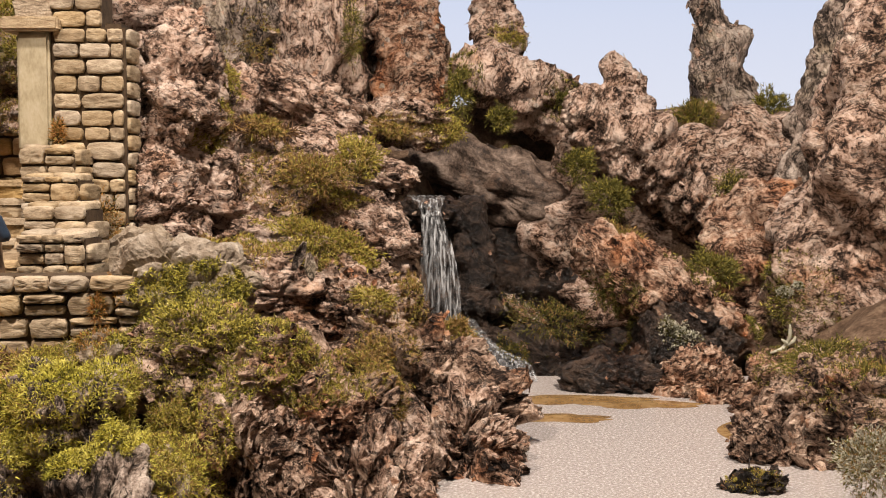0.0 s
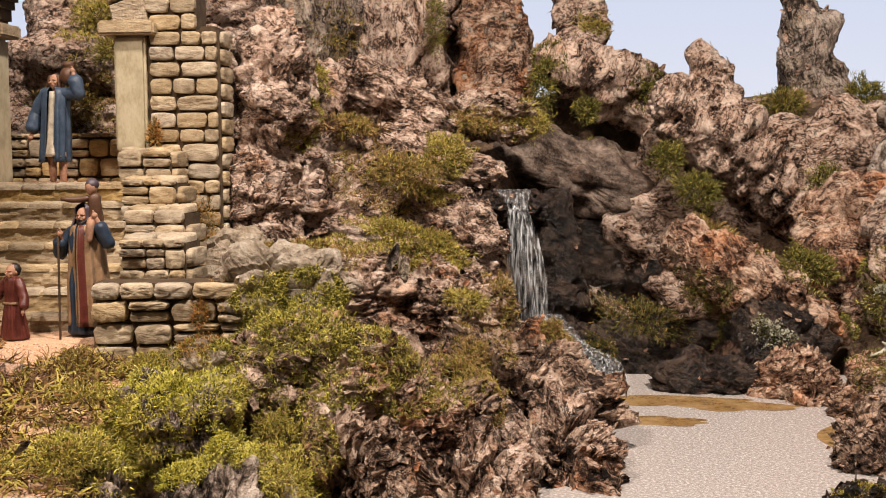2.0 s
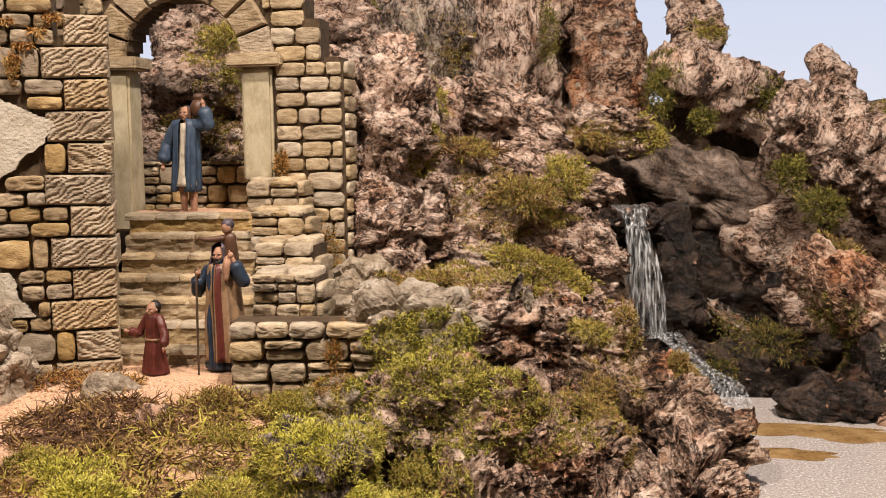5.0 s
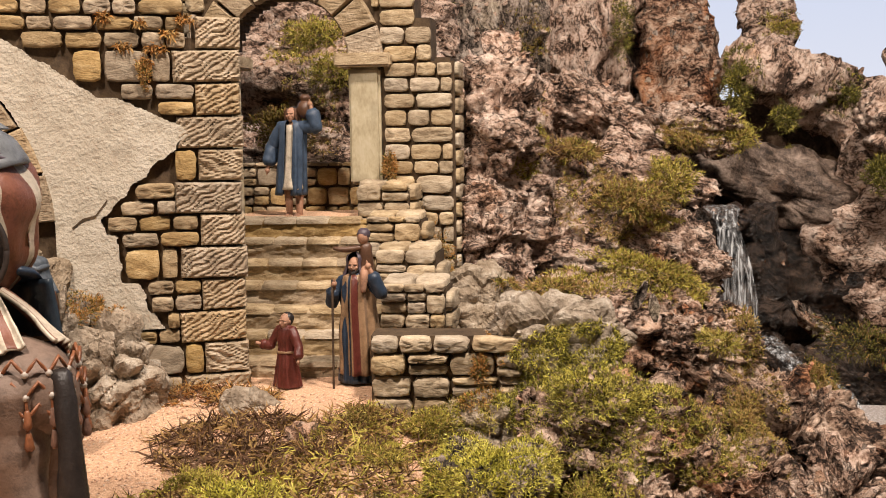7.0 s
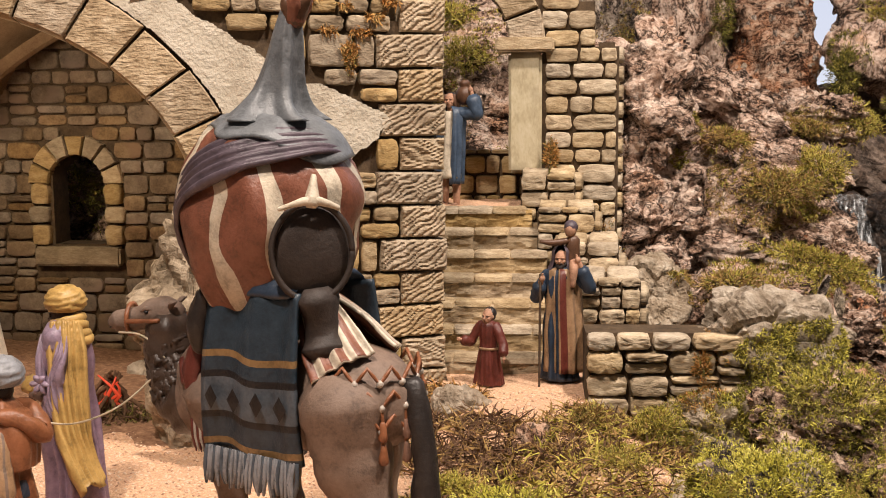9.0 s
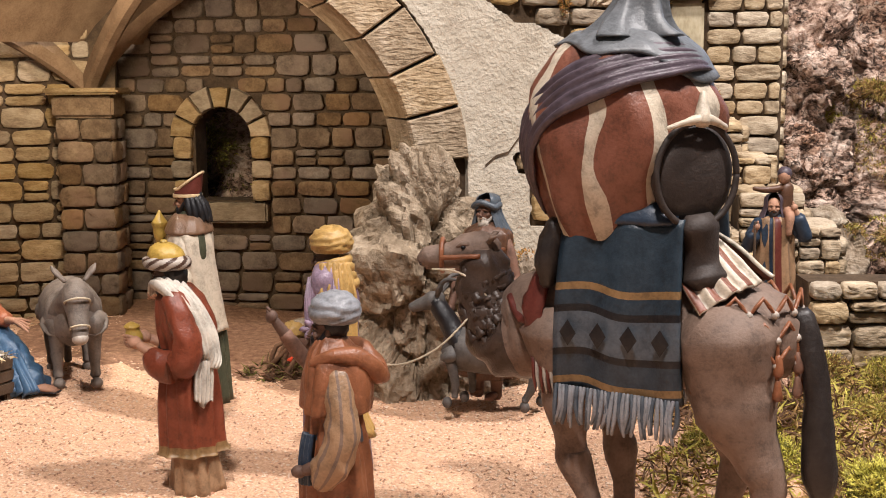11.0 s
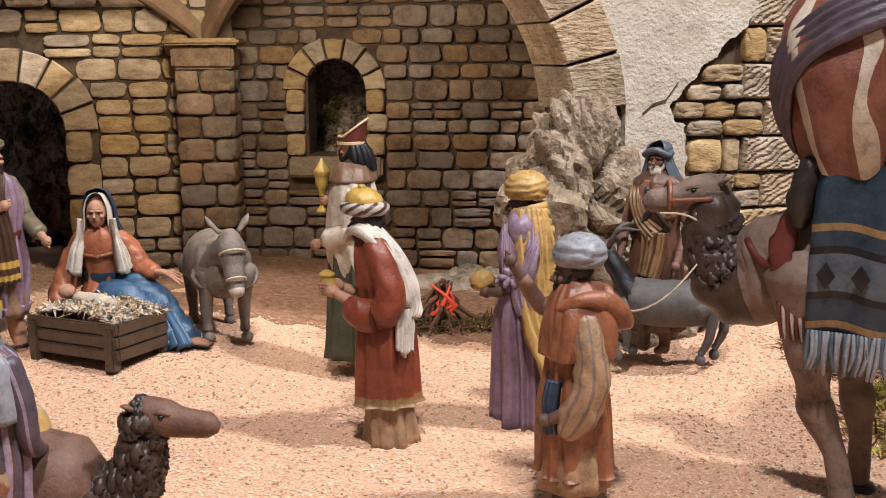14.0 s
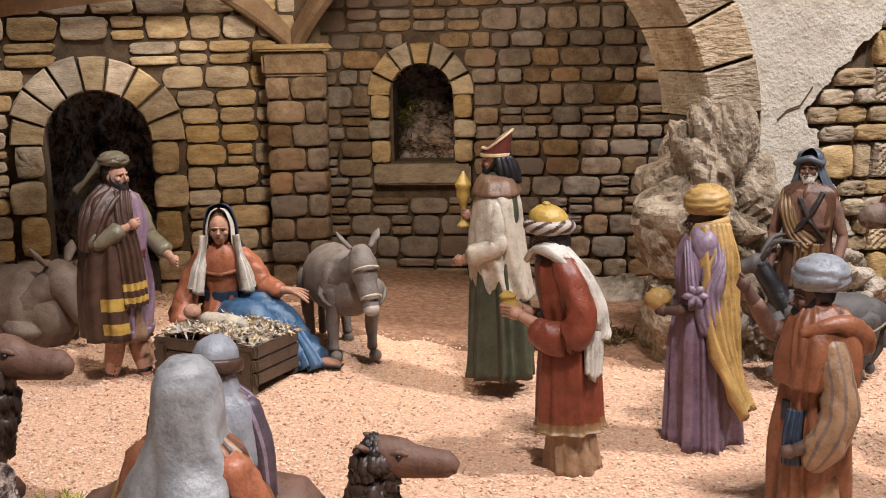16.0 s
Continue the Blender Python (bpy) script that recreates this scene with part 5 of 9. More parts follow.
class Clay:
    """Collects shaped bodies into one mesh with painted areas."""

    def __init__(self, seed=0):
        self.v, self.f, self.i, self.m, self.seed = [], [], [], [], seed

    def slot(self, mat):
        mat = PAINT[mat] if isinstance(mat, str) else mat
        if mat not in self.m:
            self.m.append(mat)
        return self.m.index(mat)

    def rings(self, rings, mat, closed=True, caps=True, pick=None):
        n, base = len(rings[0]), len(self.v)
        for r in rings:
            self.v += [tuple(p) for p in r]
        s = self.slot(mat) if mat else 0
        for a in range(len(rings) - 1):
            for k in range(n if closed else n - 1):
                j = (k + 1) % n
                self.f.append((base + a * n + k, base + a * n + j, base + (a + 1) * n + j, base + (a + 1) * n + k))
                self.i.append(self.slot(pick(a, k)) if pick else s)
        if caps and closed:
            self.f.append(tuple(base + k for k in reversed(range(n))))
            self.f.append(tuple(base + (len(rings) - 1) * n + k for k in range(n)))
            e = self.slot(pick(0, 0)) if pick else s
            self.i += [e, e]

    def tube(self, pts, radii, mat, n=14, flat=1.0, up=(0, 0, 1), pick=None, sub=4, lump=0.0):
        """A smooth limb through pts; radii are single numbers or (wide, deep)."""
        P = [Vector(p) for p in pts]
        R = [r if isinstance(r, tuple) else (r, r * flat) for r in radii]
        fine, fr = [], []
        for a in range(len(P) - 1):
            p0, p1, p2, p3 = P[max(a - 1, 0)], P[a], P[a + 1], P[min(a + 2, len(P) - 1)]
            for q in range(sub):
                t = q / sub
                fine.append(0.5 * ((2 * p1) + (p2 - p0) * t + (2 * p0 - 5 * p1 + 4 * p2 - p3) * t * t + (3 * p1 - p0 - 3 * p2 + p3) * t ** 3))
                s = t * t * (3 - 2 * t)
                fr.append((R[a][0] * (1 - s) + R[a + 1][0] * s, R[a][1] * (1 - s) + R[a + 1][1] * s))
        fine.append(P[-1])
        fr.append(R[-1])
        rings = []
        u = Vector(up)
        for a, p in enumerate(fine):
            d = (fine[min(a + 1, len(fine) - 1)] - fine[max(a - 1, 0)]).normalized()
            s = d.cross(u)
            s = s.normalized() if s.length > 1e-4 else d.orthogonal().normalized()
            w = s.cross(d).normalized()
            ring = []
            for k in range(n):
                t = 2 * math.pi * k / n
                g = 1 + (lump * noise.noise(p * 130 + Vector((math.cos(t) * 1.5, math.sin(t) * 1.5, self.seed))) if lump else 0)
                ring.append(p + (s * math.cos(t) * fr[a][0] + w * math.sin(t) * fr[a][1]) * g)
            rings.append(ring)
        # rounded ends
        for end in (0, -1):
            p, ring = fine[end], rings[end]
            d = (fine[1] - fine[0]).normalized() * -1 if end == 0 else (fine[-1] - fine[-2]).normalized()
            cap = [p + (q - p) * 0.6 + d * min(fr[end]) * 0.55 for q in ring]
            rings.insert(0, cap) if end == 0 else rings.append(cap)
        self.rings(rings, mat, True, True, pick)

    def ball(self, c, r, mat, turn=None, n=14, lump=0.0, freq=3.0, pick=None):
        r = r if isinstance(r, tuple) else (r, r, r)
        turn = turn or Matrix()
        rings = []
        h = n // 2 + 2
        for a in range(h + 1):
            ph = math.pi * (a + 0.02) / (h + 0.04) - math.pi / 2
            ring = []
            for k in range(n):
                t = 2 * math.pi * k / n
                d = Vector((math.cos(ph) * math.cos(t), math.cos(ph) * math.sin(t), math.sin(ph)))
                g = 1 + (lump * noise.noise(d * freq + Vector((self.seed * 3.1, 0, 0))) if lump else 0)
                ring.append(Vector(c) + turn @ Vector((d.x * r[0] * g, d.y * r[1] * g, d.z * r[2] * g)))
            rings.append(ring)
        self.rings(rings, mat, True, True, pick)

    def cloth(self, levels, mat, folds=7, depth=0.09, n=40, arc=None, pick=None, twist=0.0, y0=0.0, thick=None):
        """Draped cloth: levels are (x, y, z, wide, deep); each fold starts at its own height and runs down slantwise. arc=(from, to) degrees leaves it open."""
        rnd = random.Random(self.seed * 31 + len(levels) * 7 + folds)
        n = n * 2 if not pick else n
        tot, fine = len(levels), []
        for a in range(tot - 1):
            p0, p1, p2, p3 = levels[max(a - 1, 0)], levels[a], levels[a + 1], levels[min(a + 2, tot - 1)]
            for q in range(4):
                t = q / 4
                fine.append(tuple(0.5 * (2 * p1[k] + (p2[k] - p0[k]) * t + (2 * p0[k] - 5 * p1[k] + 4 * p2[k] - p3[k]) * t * t + (3 * p1[k] - p0[k] - 3 * p2[k] + p3[k]) * t ** 3) for k in range(5)))
        fine.append(levels[-1])
        m = len(fine) - 1
        count = folds + 5
        runs = [(2 * math.pi * (i + rnd.uniform(-0.32, 0.32)) / count, 2 * math.pi / count * rnd.uniform(0.24, 0.46), rnd.uniform(-0.5, 0.5), rnd.uniform(0.5, 1.15), rnd.uniform(-0.35, 0.35) + twist * 0.4) for i in range(count)]

        def ring_at(a, lv, shrink):
            x, y, z, w, d = lv
            k0 = a / m
            live = [(b0 + sl * k0, wd, am * min(1.0, max(0.0, (k0 - st) / 0.4))) for b0, wd, st, am, sl in runs if k0 > st]
            ring = []
            for k in range(n):
                t = 2 * math.pi * k / n if not arc else math.radians(arc[0] + (arc[1] - arc[0]) * k / (n - 1))
                wob = noise.noise(Vector((math.cos(t) * 1.6, math.sin(t) * 1.6, z * 22 + self.seed * 1.7)))
                fo = -0.35
                for b0, wd, am in live:
                    dt = (t - b0 + math.pi) % (2 * math.pi) - math.pi
                    if abs(dt) < 2.4 * wd:
                        fo += am * math.exp(-(dt / wd) ** 2)
                g = 1 + depth * (0.35 + 0.9 * k0) * (min(fo, 0.55 + 0.12 * fo)) + 0.06 * wob
                ring.append(Vector((x + math.cos(t) * w * g * shrink, y + math.sin(t) * d * g * shrink, z + 0.0012 * fo * (1 - shrink + 0.5))))
            return ring

        rings = [ring_at(a, lv, 1) for a, lv in enumerate(fine)]
        if arc:
            back = [ring_at(a, lv, 0.93) for a, lv in enumerate(fine)]
            loop = [r + list(reversed(q)) for r, q in zip(rings, back)]
            self.rings(loop, mat, True, True, (lambda a, k: pick(a, min(k, 2 * n - 1 - k))) if pick else None)
        else:
            self.rings(rings, mat, True, True, pick)

    def turban(self, c, r, mat, coils=4, tall=0.9):
        """Wound cloth: a low wide dome whose wraps cross each other slantwise."""
        cx, cy, cz = c
        rings = []
        for a in range(31):
            ph = math.pi * (a + 0.02) / 30.04 - math.pi / 2
            ring = []
            for k in range(56):
                t = 2 * math.pi * k / 56
                d = Vector((math.cos(ph) * math.cos(t), math.cos(ph) * math.sin(t), math.sin(ph)))
                w = 0.5 * noise.noise(d * 2.2 + Vector((self.seed, 0, 0)))
                s1 = d.z * coils * 1.5 + 1.3 * d.x - 0.7 * d.y + w
                s2 = d.z * coils * 1.1 - 1.5 * d.x + 0.8 * d.y + w + 1
                u = s1 if noise.noise(d * 1.3 + Vector((self.seed * 2, 3, 0))) > 0 else s2
                g = 1 + 0.13 * (abs(math.sin(u * 1.57)) ** 0.55 - 0.7) + 0.012 * math.sin(u * 9)
                zz = d.z if d.z > -0.55 else -0.55 - (-0.55 - d.z) * 0.2
                ring.append(Vector((cx + d.x * r * 1.04 * g, cy + d.y * r * 1.1 * g, cz + r * 0.38 + zz * r * tall * g)))
            rings.append(ring)
        self.rings(rings, mat, True, True)

    def drape(self, pts, widths, mat, folds=3, amp=0.3, thick=0.0025, bend=0.35, centre=(0, 0), pick=None, tip=0.0):
        """A hanging strip of cloth along pts, folded lengthwise, bent round an upright axis at centre."""
        P = [Vector(p) for p in pts]
        fine, fw = [], []
        for a in range(len(P) - 1):
            p0, p1, p2, p3 = P[max(a - 1, 0)], P[a], P[a + 1], P[min(a + 2, len(P) - 1)]
            for q in range(7):
                t = q / 7
                fine.append(0.5 * ((2 * p1) + (p2 - p0) * t + (2 * p0 - 5 * p1 + 4 * p2 - p3) * t * t + (3 * p1 - p0 - 3 * p2 + p3) * t ** 3))
                fw.append(widths[a] * (1 - t) + widths[a + 1] * t)
        fine.append(P[-1])
        fw.append(widths[-1])
        rings, n = [], 25
        for a, p in enumerate(fine):
            d = (fine[min(a + 1, len(fine) - 1)] - fine[max(a - 1, 0)]).normalized()
            o = Vector((p.x - centre[0], p.y - centre[1], 0.25 * abs(d.y) if len(centre) == 2 else p.z - centre[2]))
            o = (o - d * o.dot(d)).normalized()
            side = d.cross(o)
            front, back = [], []
            for k in range(n):
                u = 2 * k / (n - 1) - 1
                w = noise.noise(Vector((u * 1.5, a * 0.11, self.seed)))
                h = fw[a] * (amp * (abs(math.sin(folds * 1.57 * u + 0.9 * w + self.seed)) ** 0.8 - 0.5) - bend * u * u + 0.12 * w)
                q = p + side * u * fw[a] + o * h
                if a == len(fine) - 1:
                    q = q + d * fw[a] * tip * math.sin(u * 4 + self.seed)
                front.append(q + o * thick * 0.5)
                back.append(q - o * thick * 0.5)
            rings.append(front + list(reversed(back)))
        self.rings(rings, mat, True, True, (lambda a, k: pick(a, min(k, 2 * n - 1 - k))) if pick else None)

    def lean(self, k, z0):
        """Bows what has been shaped so far forwards above z0."""
        self.v = [(x, y - k * max(0, z - z0), z - 0.25 * k * max(0, z - z0)) for x, y, z in self.v]

    def flip(self):
        """Mirrors what has been shaped so far."""
        self.v = [(-x, y, z) for x, y, z in self.v]
        self.f = [tuple(reversed(q)) for q in self.f]

    def done(self, name, m, label, category, group=""):
        return thing(name, mesh_of(name, self.v, self.f, self.m, True, self.i), m, label, category, group)


def head(c, z, r, skin, hair=None, beard=None, y=-0.1, x=0.0):
    """A plain head with brow, cheeks, nose, lips and chin, and masses for hair and beard."""
    c.ball((x, (y + 0.08) * r, z + r * 0.12), (r * 0.72, r * 0.88, r * 0.92), skin, None, 22, 0.03)
    c.tube([(x, (y - 0.30) * r, z - r * 0.05), (x, (y - 0.36) * r, z - r * 0.5), (x, (y - 0.42) * r, z - r * 0.86)], [(r * 0.60, r * 0.52), (r * 0.52, r * 0.46), (r * 0.30, r * 0.28)], skin, 18, 1, (0, 1, 0))
    c.tube([(x, (y - 0.72) * r, z + r * 0.24), (x, (y - 0.93) * r, z - r * 0.08), (x, (y - 1.06) * r, z - r * 0.24), (x, (y - 0.84) * r, z - r * 0.34)], [r * 0.07, r * 0.10, r * 0.135, r * 0.09], skin, 10)
    c.tube([(x - r * 0.50, (y - 0.58) * r, z + r * 0.20), (x - r * 0.24, (y - 0.78) * r, z + r * 0.27), (x, (y - 0.76) * r, z + r * 0.22), (x + r * 0.24, (y - 0.78) * r, z + r * 0.27), (x + r * 0.50, (y - 0.58) * r, z + r * 0.20)], [r * 0.08] * 5, skin, 8)
    c.tube([(x - r * 0.2, (y - 0.76) * r, z - r * 0.52), (x, (y - 0.86) * r, z - r * 0.49), (x + r * 0.2, (y - 0.76) * r, z - r * 0.52)], [r * 0.03, r * 0.05, r * 0.03], "rust" if skin == "skin" else skin, 8)
    c.tube([(x, 0.1 * r, z - 0.5 * r), (x, 0.2 * r, z - 1.7 * r)], [r * 0.45, r * 0.56], skin, 14)
    for s in (-1, 1):
        c.ball((x + s * r * 0.40, (y - 0.58) * r, z - r * 0.18), (r * 0.22, r * 0.2, r * 0.2), skin, None, 10)
        c.ball((x + s * r * 0.70, (y + 0.1) * r, z - r * 0.05), (r * 0.09, r * 0.18, r * 0.25), skin, None, 10)
        c.ball((x + s * r * 0.28, (y - 0.735) * r, z + r * 0.07), (r * 0.12, r * 0.07, r * 0.05), "dark", None, 8)
    if hair:
        c.ball((x, (y + 0.42) * r, z + r * 0.28), (r * 0.83, r * 0.8, r * 0.88), hair, None, 26, 0.16, 7)
    if beard:
        c.ball((x, (y - 0.46) * r, z - r * 0.80), (r * 0.54, r * 0.46, r * 0.62), beard, None, 24, 0.34, 8)
        for s in (-1, 1):
            c.tube([(x + s * r * 0.64, (y - 0.02) * r, z + r * 0.1), (x + s * r * 0.60, (y - 0.22) * r, z - r * 0.35), (x + s * r * 0.34, (y - 0.5) * r, z - r * 0.66)], [r * 0.10, r * 0.17, r * 0.2], beard, 10, 1, (0, 1, 0), None, 4, 0.25)
        c.tube([(x - r * 0.28, (y - 0.74) * r, z - r * 0.46), (x, (y - 0.88) * r, z - r * 0.38), (x + r * 0.28, (y - 0.74) * r, z - r * 0.46)], [r * 0.06, r * 0.085, r * 0.06], beard, 8)


def arm(c, s, H, sleeve, skin, elbow, hand, r=0.036, z=0.775, wide=0.105, bell=1.12):
    """An arm from the shoulder through elbow to hand (given in heights of the figure), in a creased, widening sleeve."""
    a, e, h = Vector((s * wide * H, 0, z * H)), Vector(elbow) * H, Vector(hand) * H
    w = e.lerp(h, 0.66)
    R = r * H
    c.tube([a - Vector((s * 0.02 * H, 0, -0.01 * H)), a.lerp(e, 0.35), a.lerp(e, 0.75), e, w], [R * 1.0, R * 1.0, R * 0.94, R * (0.45 + 0.5 * bell), R * bell], sleeve, 18, 1, (0.3, 1, 0.2), None, 6, 0.16)
    c.tube([e.lerp(h, 0.4), w, h], [0.021 * H, 0.021 * H, 0.016 * H], skin, 10)
    d = (h - w).normalized()
    c.ball(tuple(h + d * 0.014 * H), (0.022 * H, 0.022 * H, 0.024 * H), skin, None, 10, 0.15)
    for k in range(3):
        f0 = h + d * 0.018 * H + Vector((0, 0, (k - 1) * 0.012 * H))
        c.tube([f0, f0 + d * 0.022 * H], [0.008 * H, 0.006 * H], skin, 6, 1, (0, 0, 1), None, 2)


def feet(c, H, skin, sep=0.05, z=0.012, size=0.032, fwd=-0.035):
    for s in (-1, 1):
        c.ball((s * sep * H, (fwd - 0.02 * s) * H, z * H * 1.2), (size * H * 0.75, size * H * 1.75, size * H * 0.6), skin, None, 10)
        c.tube([(s * sep * H, 0.0, 0.0), (s * sep * H, 0.0, 0.14 * H)], [0.026 * H, 0.036 * H], skin, 8)


def robe(c, H, mat, bottom=0.03, wide=0.17, deep=0.14, folds=8, depth=0.08, pick=None, shoulders=0.125, hem=None):
    c.cloth([(0, 0, 0.845 * H, 0.035 * H, 0.035 * H), (0, 0, 0.805 * H, shoulders * 0.85 * H, 0.068 * H), (0, 0, 0.77 * H, shoulders * H, 0.082 * H), (0, 0, 0.68 * H, 0.118 * H, 0.092 * H), (0, 0, 0.57 * H, 0.098 * H, 0.084 * H),
             (0, 0, 0.42 * H, 0.118 * H, 0.104 * H), (0, 0.005 * H, 0.22 * H, wide * 0.88 * H, deep * 0.93 * H), (0, 0.008 * H, bottom * H, wide * H, deep * H)], mat, folds + 4, depth * 1.9, 84, None, pick)


def belt(c, H, mat, z=0.57, r=0.112):
    c.tube([(r * H * math.cos(a), r * 0.86 * H * math.sin(a), z * H) for a in [2 * math.pi * k / 12 for k in range(13)]], [(0.007 * H, 0.015 * H)] * 13, mat, 8, 1, (0, 0, 1), None, 2, 0.2)


def king_red(m, H):
    c = Clay(1)
    c.cloth([(0, 0, 0.34 * H, 0.06 * H, 0.06 * H), (0, 0.005 * H, 0.2 * H, 0.078 * H, 0.08 * H), (0, 0.015 * H, 0.015 * H, 0.094 * H, 0.098 * H)], "tan", 8, 0.18, 44)
    for sx in (-1, 1):
        c.tube([(sx * 0.05 * H, 0.08 * H, 0.018 * H), (sx * 0.05 * H, 0.0, 0.022 * H), (sx * 0.05 * H, (-0.10 + 0.03 * sx) * H, 0.012 * H)], [(0.032 * H, 0.02 * H), (0.034 * H, 0.024 * H), (0.026 * H, 0.012 * H)], "skin", 12)
    robe(c, H, "red", 0.185, 0.112, 0.118, 7, 0.13, lambda a, k: "bronze" if a >= 24 else "red", 0.118)
    for q in range(5):
        c.cloth([(0, 0, (0.538 + 0.012 * q) * H, 0.112 * H, 0.104 * H), (0, 0, (0.551 + 0.012 * q) * H, 0.112 * H, 0.104 * H)], "navy", 3, 0.01, 48, None, (lambda a, k: "slate" if (k // 3) % 2 else "navy") if q % 2 else (lambda a, k: "navy" if (k // 3) % 2 else "black"))
    # wide bell sleeves, the hands holding a gilt jar
    for sx in (1, -1):
        c.tube([(sx * 0.07 * H, 0.01 * H, 0.80 * H), (sx * 0.105 * H, 0.03 * H, 0.735 * H), (sx * 0.125 * H, 0.045 * H, 0.63 * H), (sx * 0.12 * H, 0.0, 0.545 * H), (sx * 0.10 * H, -0.07 * H, 0.545 * H), (sx * 0.085 * H, -0.115 * H, 0.57 * H)], [(0.05 * H, 0.05 * H), (0.055 * H, 0.052 * H), (0.058 * H, 0.05 * H), (0.056 * H, 0.058 * H), (0.046 * H, 0.062 * H), (0.036 * H, 0.05 * H)], "red", 26, 1, (0.2, 1, 0.3), None, 6, 0.16)
        c.tube([(sx * 0.085 * H, -0.10 * H, 0.58 * H), (sx * 0.065 * H, -0.155 * H, 0.61 * H)], [0.024 * H, 0.02 * H], "skin", 12)
        c.ball((sx * 0.055 * H, -0.175 * H, 0.62 * H), (0.022 * H, 0.03 * H, 0.026 * H), "skin", None, 14, 0.15)
        for k in range(4):
            c.tube([(sx * 0.052 * H, -0.185 * H, (0.605 + 0.012 * k) * H), (sx * 0.035 * H, -0.215 * H, (0.607 + 0.012 * k) * H), (sx * 0.014 * H, -0.225 * H, (0.605 + 0.012 * k) * H)], [0.009 * H, 0.008 * H, 0.006 * H], "skin", 8)
    c.cloth([(0, -0.195 * H, 0.60 * H, 0.026 * H, 0.026 * H), (0, -0.195 * H, 0.63 * H, 0.034 * H, 0.034 * H), (0, -0.195 * H, 0.66 * H, 0.026 * H, 0.026 * H), (0, -0.195 * H, 0.675 * H, 0.03 * H, 0.03 * H), (0, -0.195 * H, 0.69 * H, 0.008 * H, 0.008 * H)], "gold", 3, 0.02, 24)
    head(c, 0.868 * H, 0.062 * H, "skin_mid", "dark", "dark", -0.32)
    # rolled striped rim under an embossed golden dome
    c.cloth([(0, -0.012 * H, 0.958 * H, 0.056 * H, 0.062 * H), (0, -0.012 * H, 0.945 * H, 0.078 * H, 0.086 * H), (0, -0.012 * H, 0.925 * H, 0.082 * H, 0.09 * H), (0, -0.012 * H, 0.908 * H, 0.074 * H, 0.08 * H), (0, -0.012 * H, 0.90 * H, 0.055 * H, 0.06 * H)], "muzzle", 4, 0.02, 64, None, lambda a, k: "umber" if (k + a) % 7 in (0, 1, 2) else "muzzle")
    c.ball((0, -0.012 * H, 0.952 * H), (0.064 * H, 0.07 * H, 0.056 * H), "gold", None, 34, 0.09, 16)
    c.ball((0, -0.012 * H, 1.008 * H), (0.016 * H, 0.016 * H, 0.012 * H), "gold", None, 10)
    # shawl from the nape slantwise down the back to the belt, its end hanging at the hip
    c.drape([(-0.05 * H, -0.10 * H, 0.80 * H), (0.0, -0.055 * H, 0.855 * H), (0.05 * H, 0.0, 0.86 * H), (0.075 * H, 0.07 * H, 0.78 * H), (0.08 * H, 0.11 * H, 0.68 * H), (0.082 * H, 0.118 * H, 0.59 * H), (0.085 * H, 0.105 * H, 0.53 * H)], [0.026 * H, 0.05 * H, 0.062 * H, 0.064 * H, 0.056 * H, 0.042 * H, 0.03 * H], "white", 5, 0.26, 0.004, 0.3, (0, 0))
    c.drape([(0.088 * H, 0.09 * H, 0.56 * H), (0.10 * H, 0.085 * H, 0.49 * H), (0.108 * H, 0.08 * H, 0.40 * H)], [0.026 * H, 0.036 * H, 0.034 * H], "white", 4, 0.36, 0.005, 0.3, (0, 0), None, 0.5)
    c.lean(0.14, 0.55 * H)
    return c.done("king_statue", m, "painted king statue in red robe, white shawl and golden crown", "statue", "nativity figures")


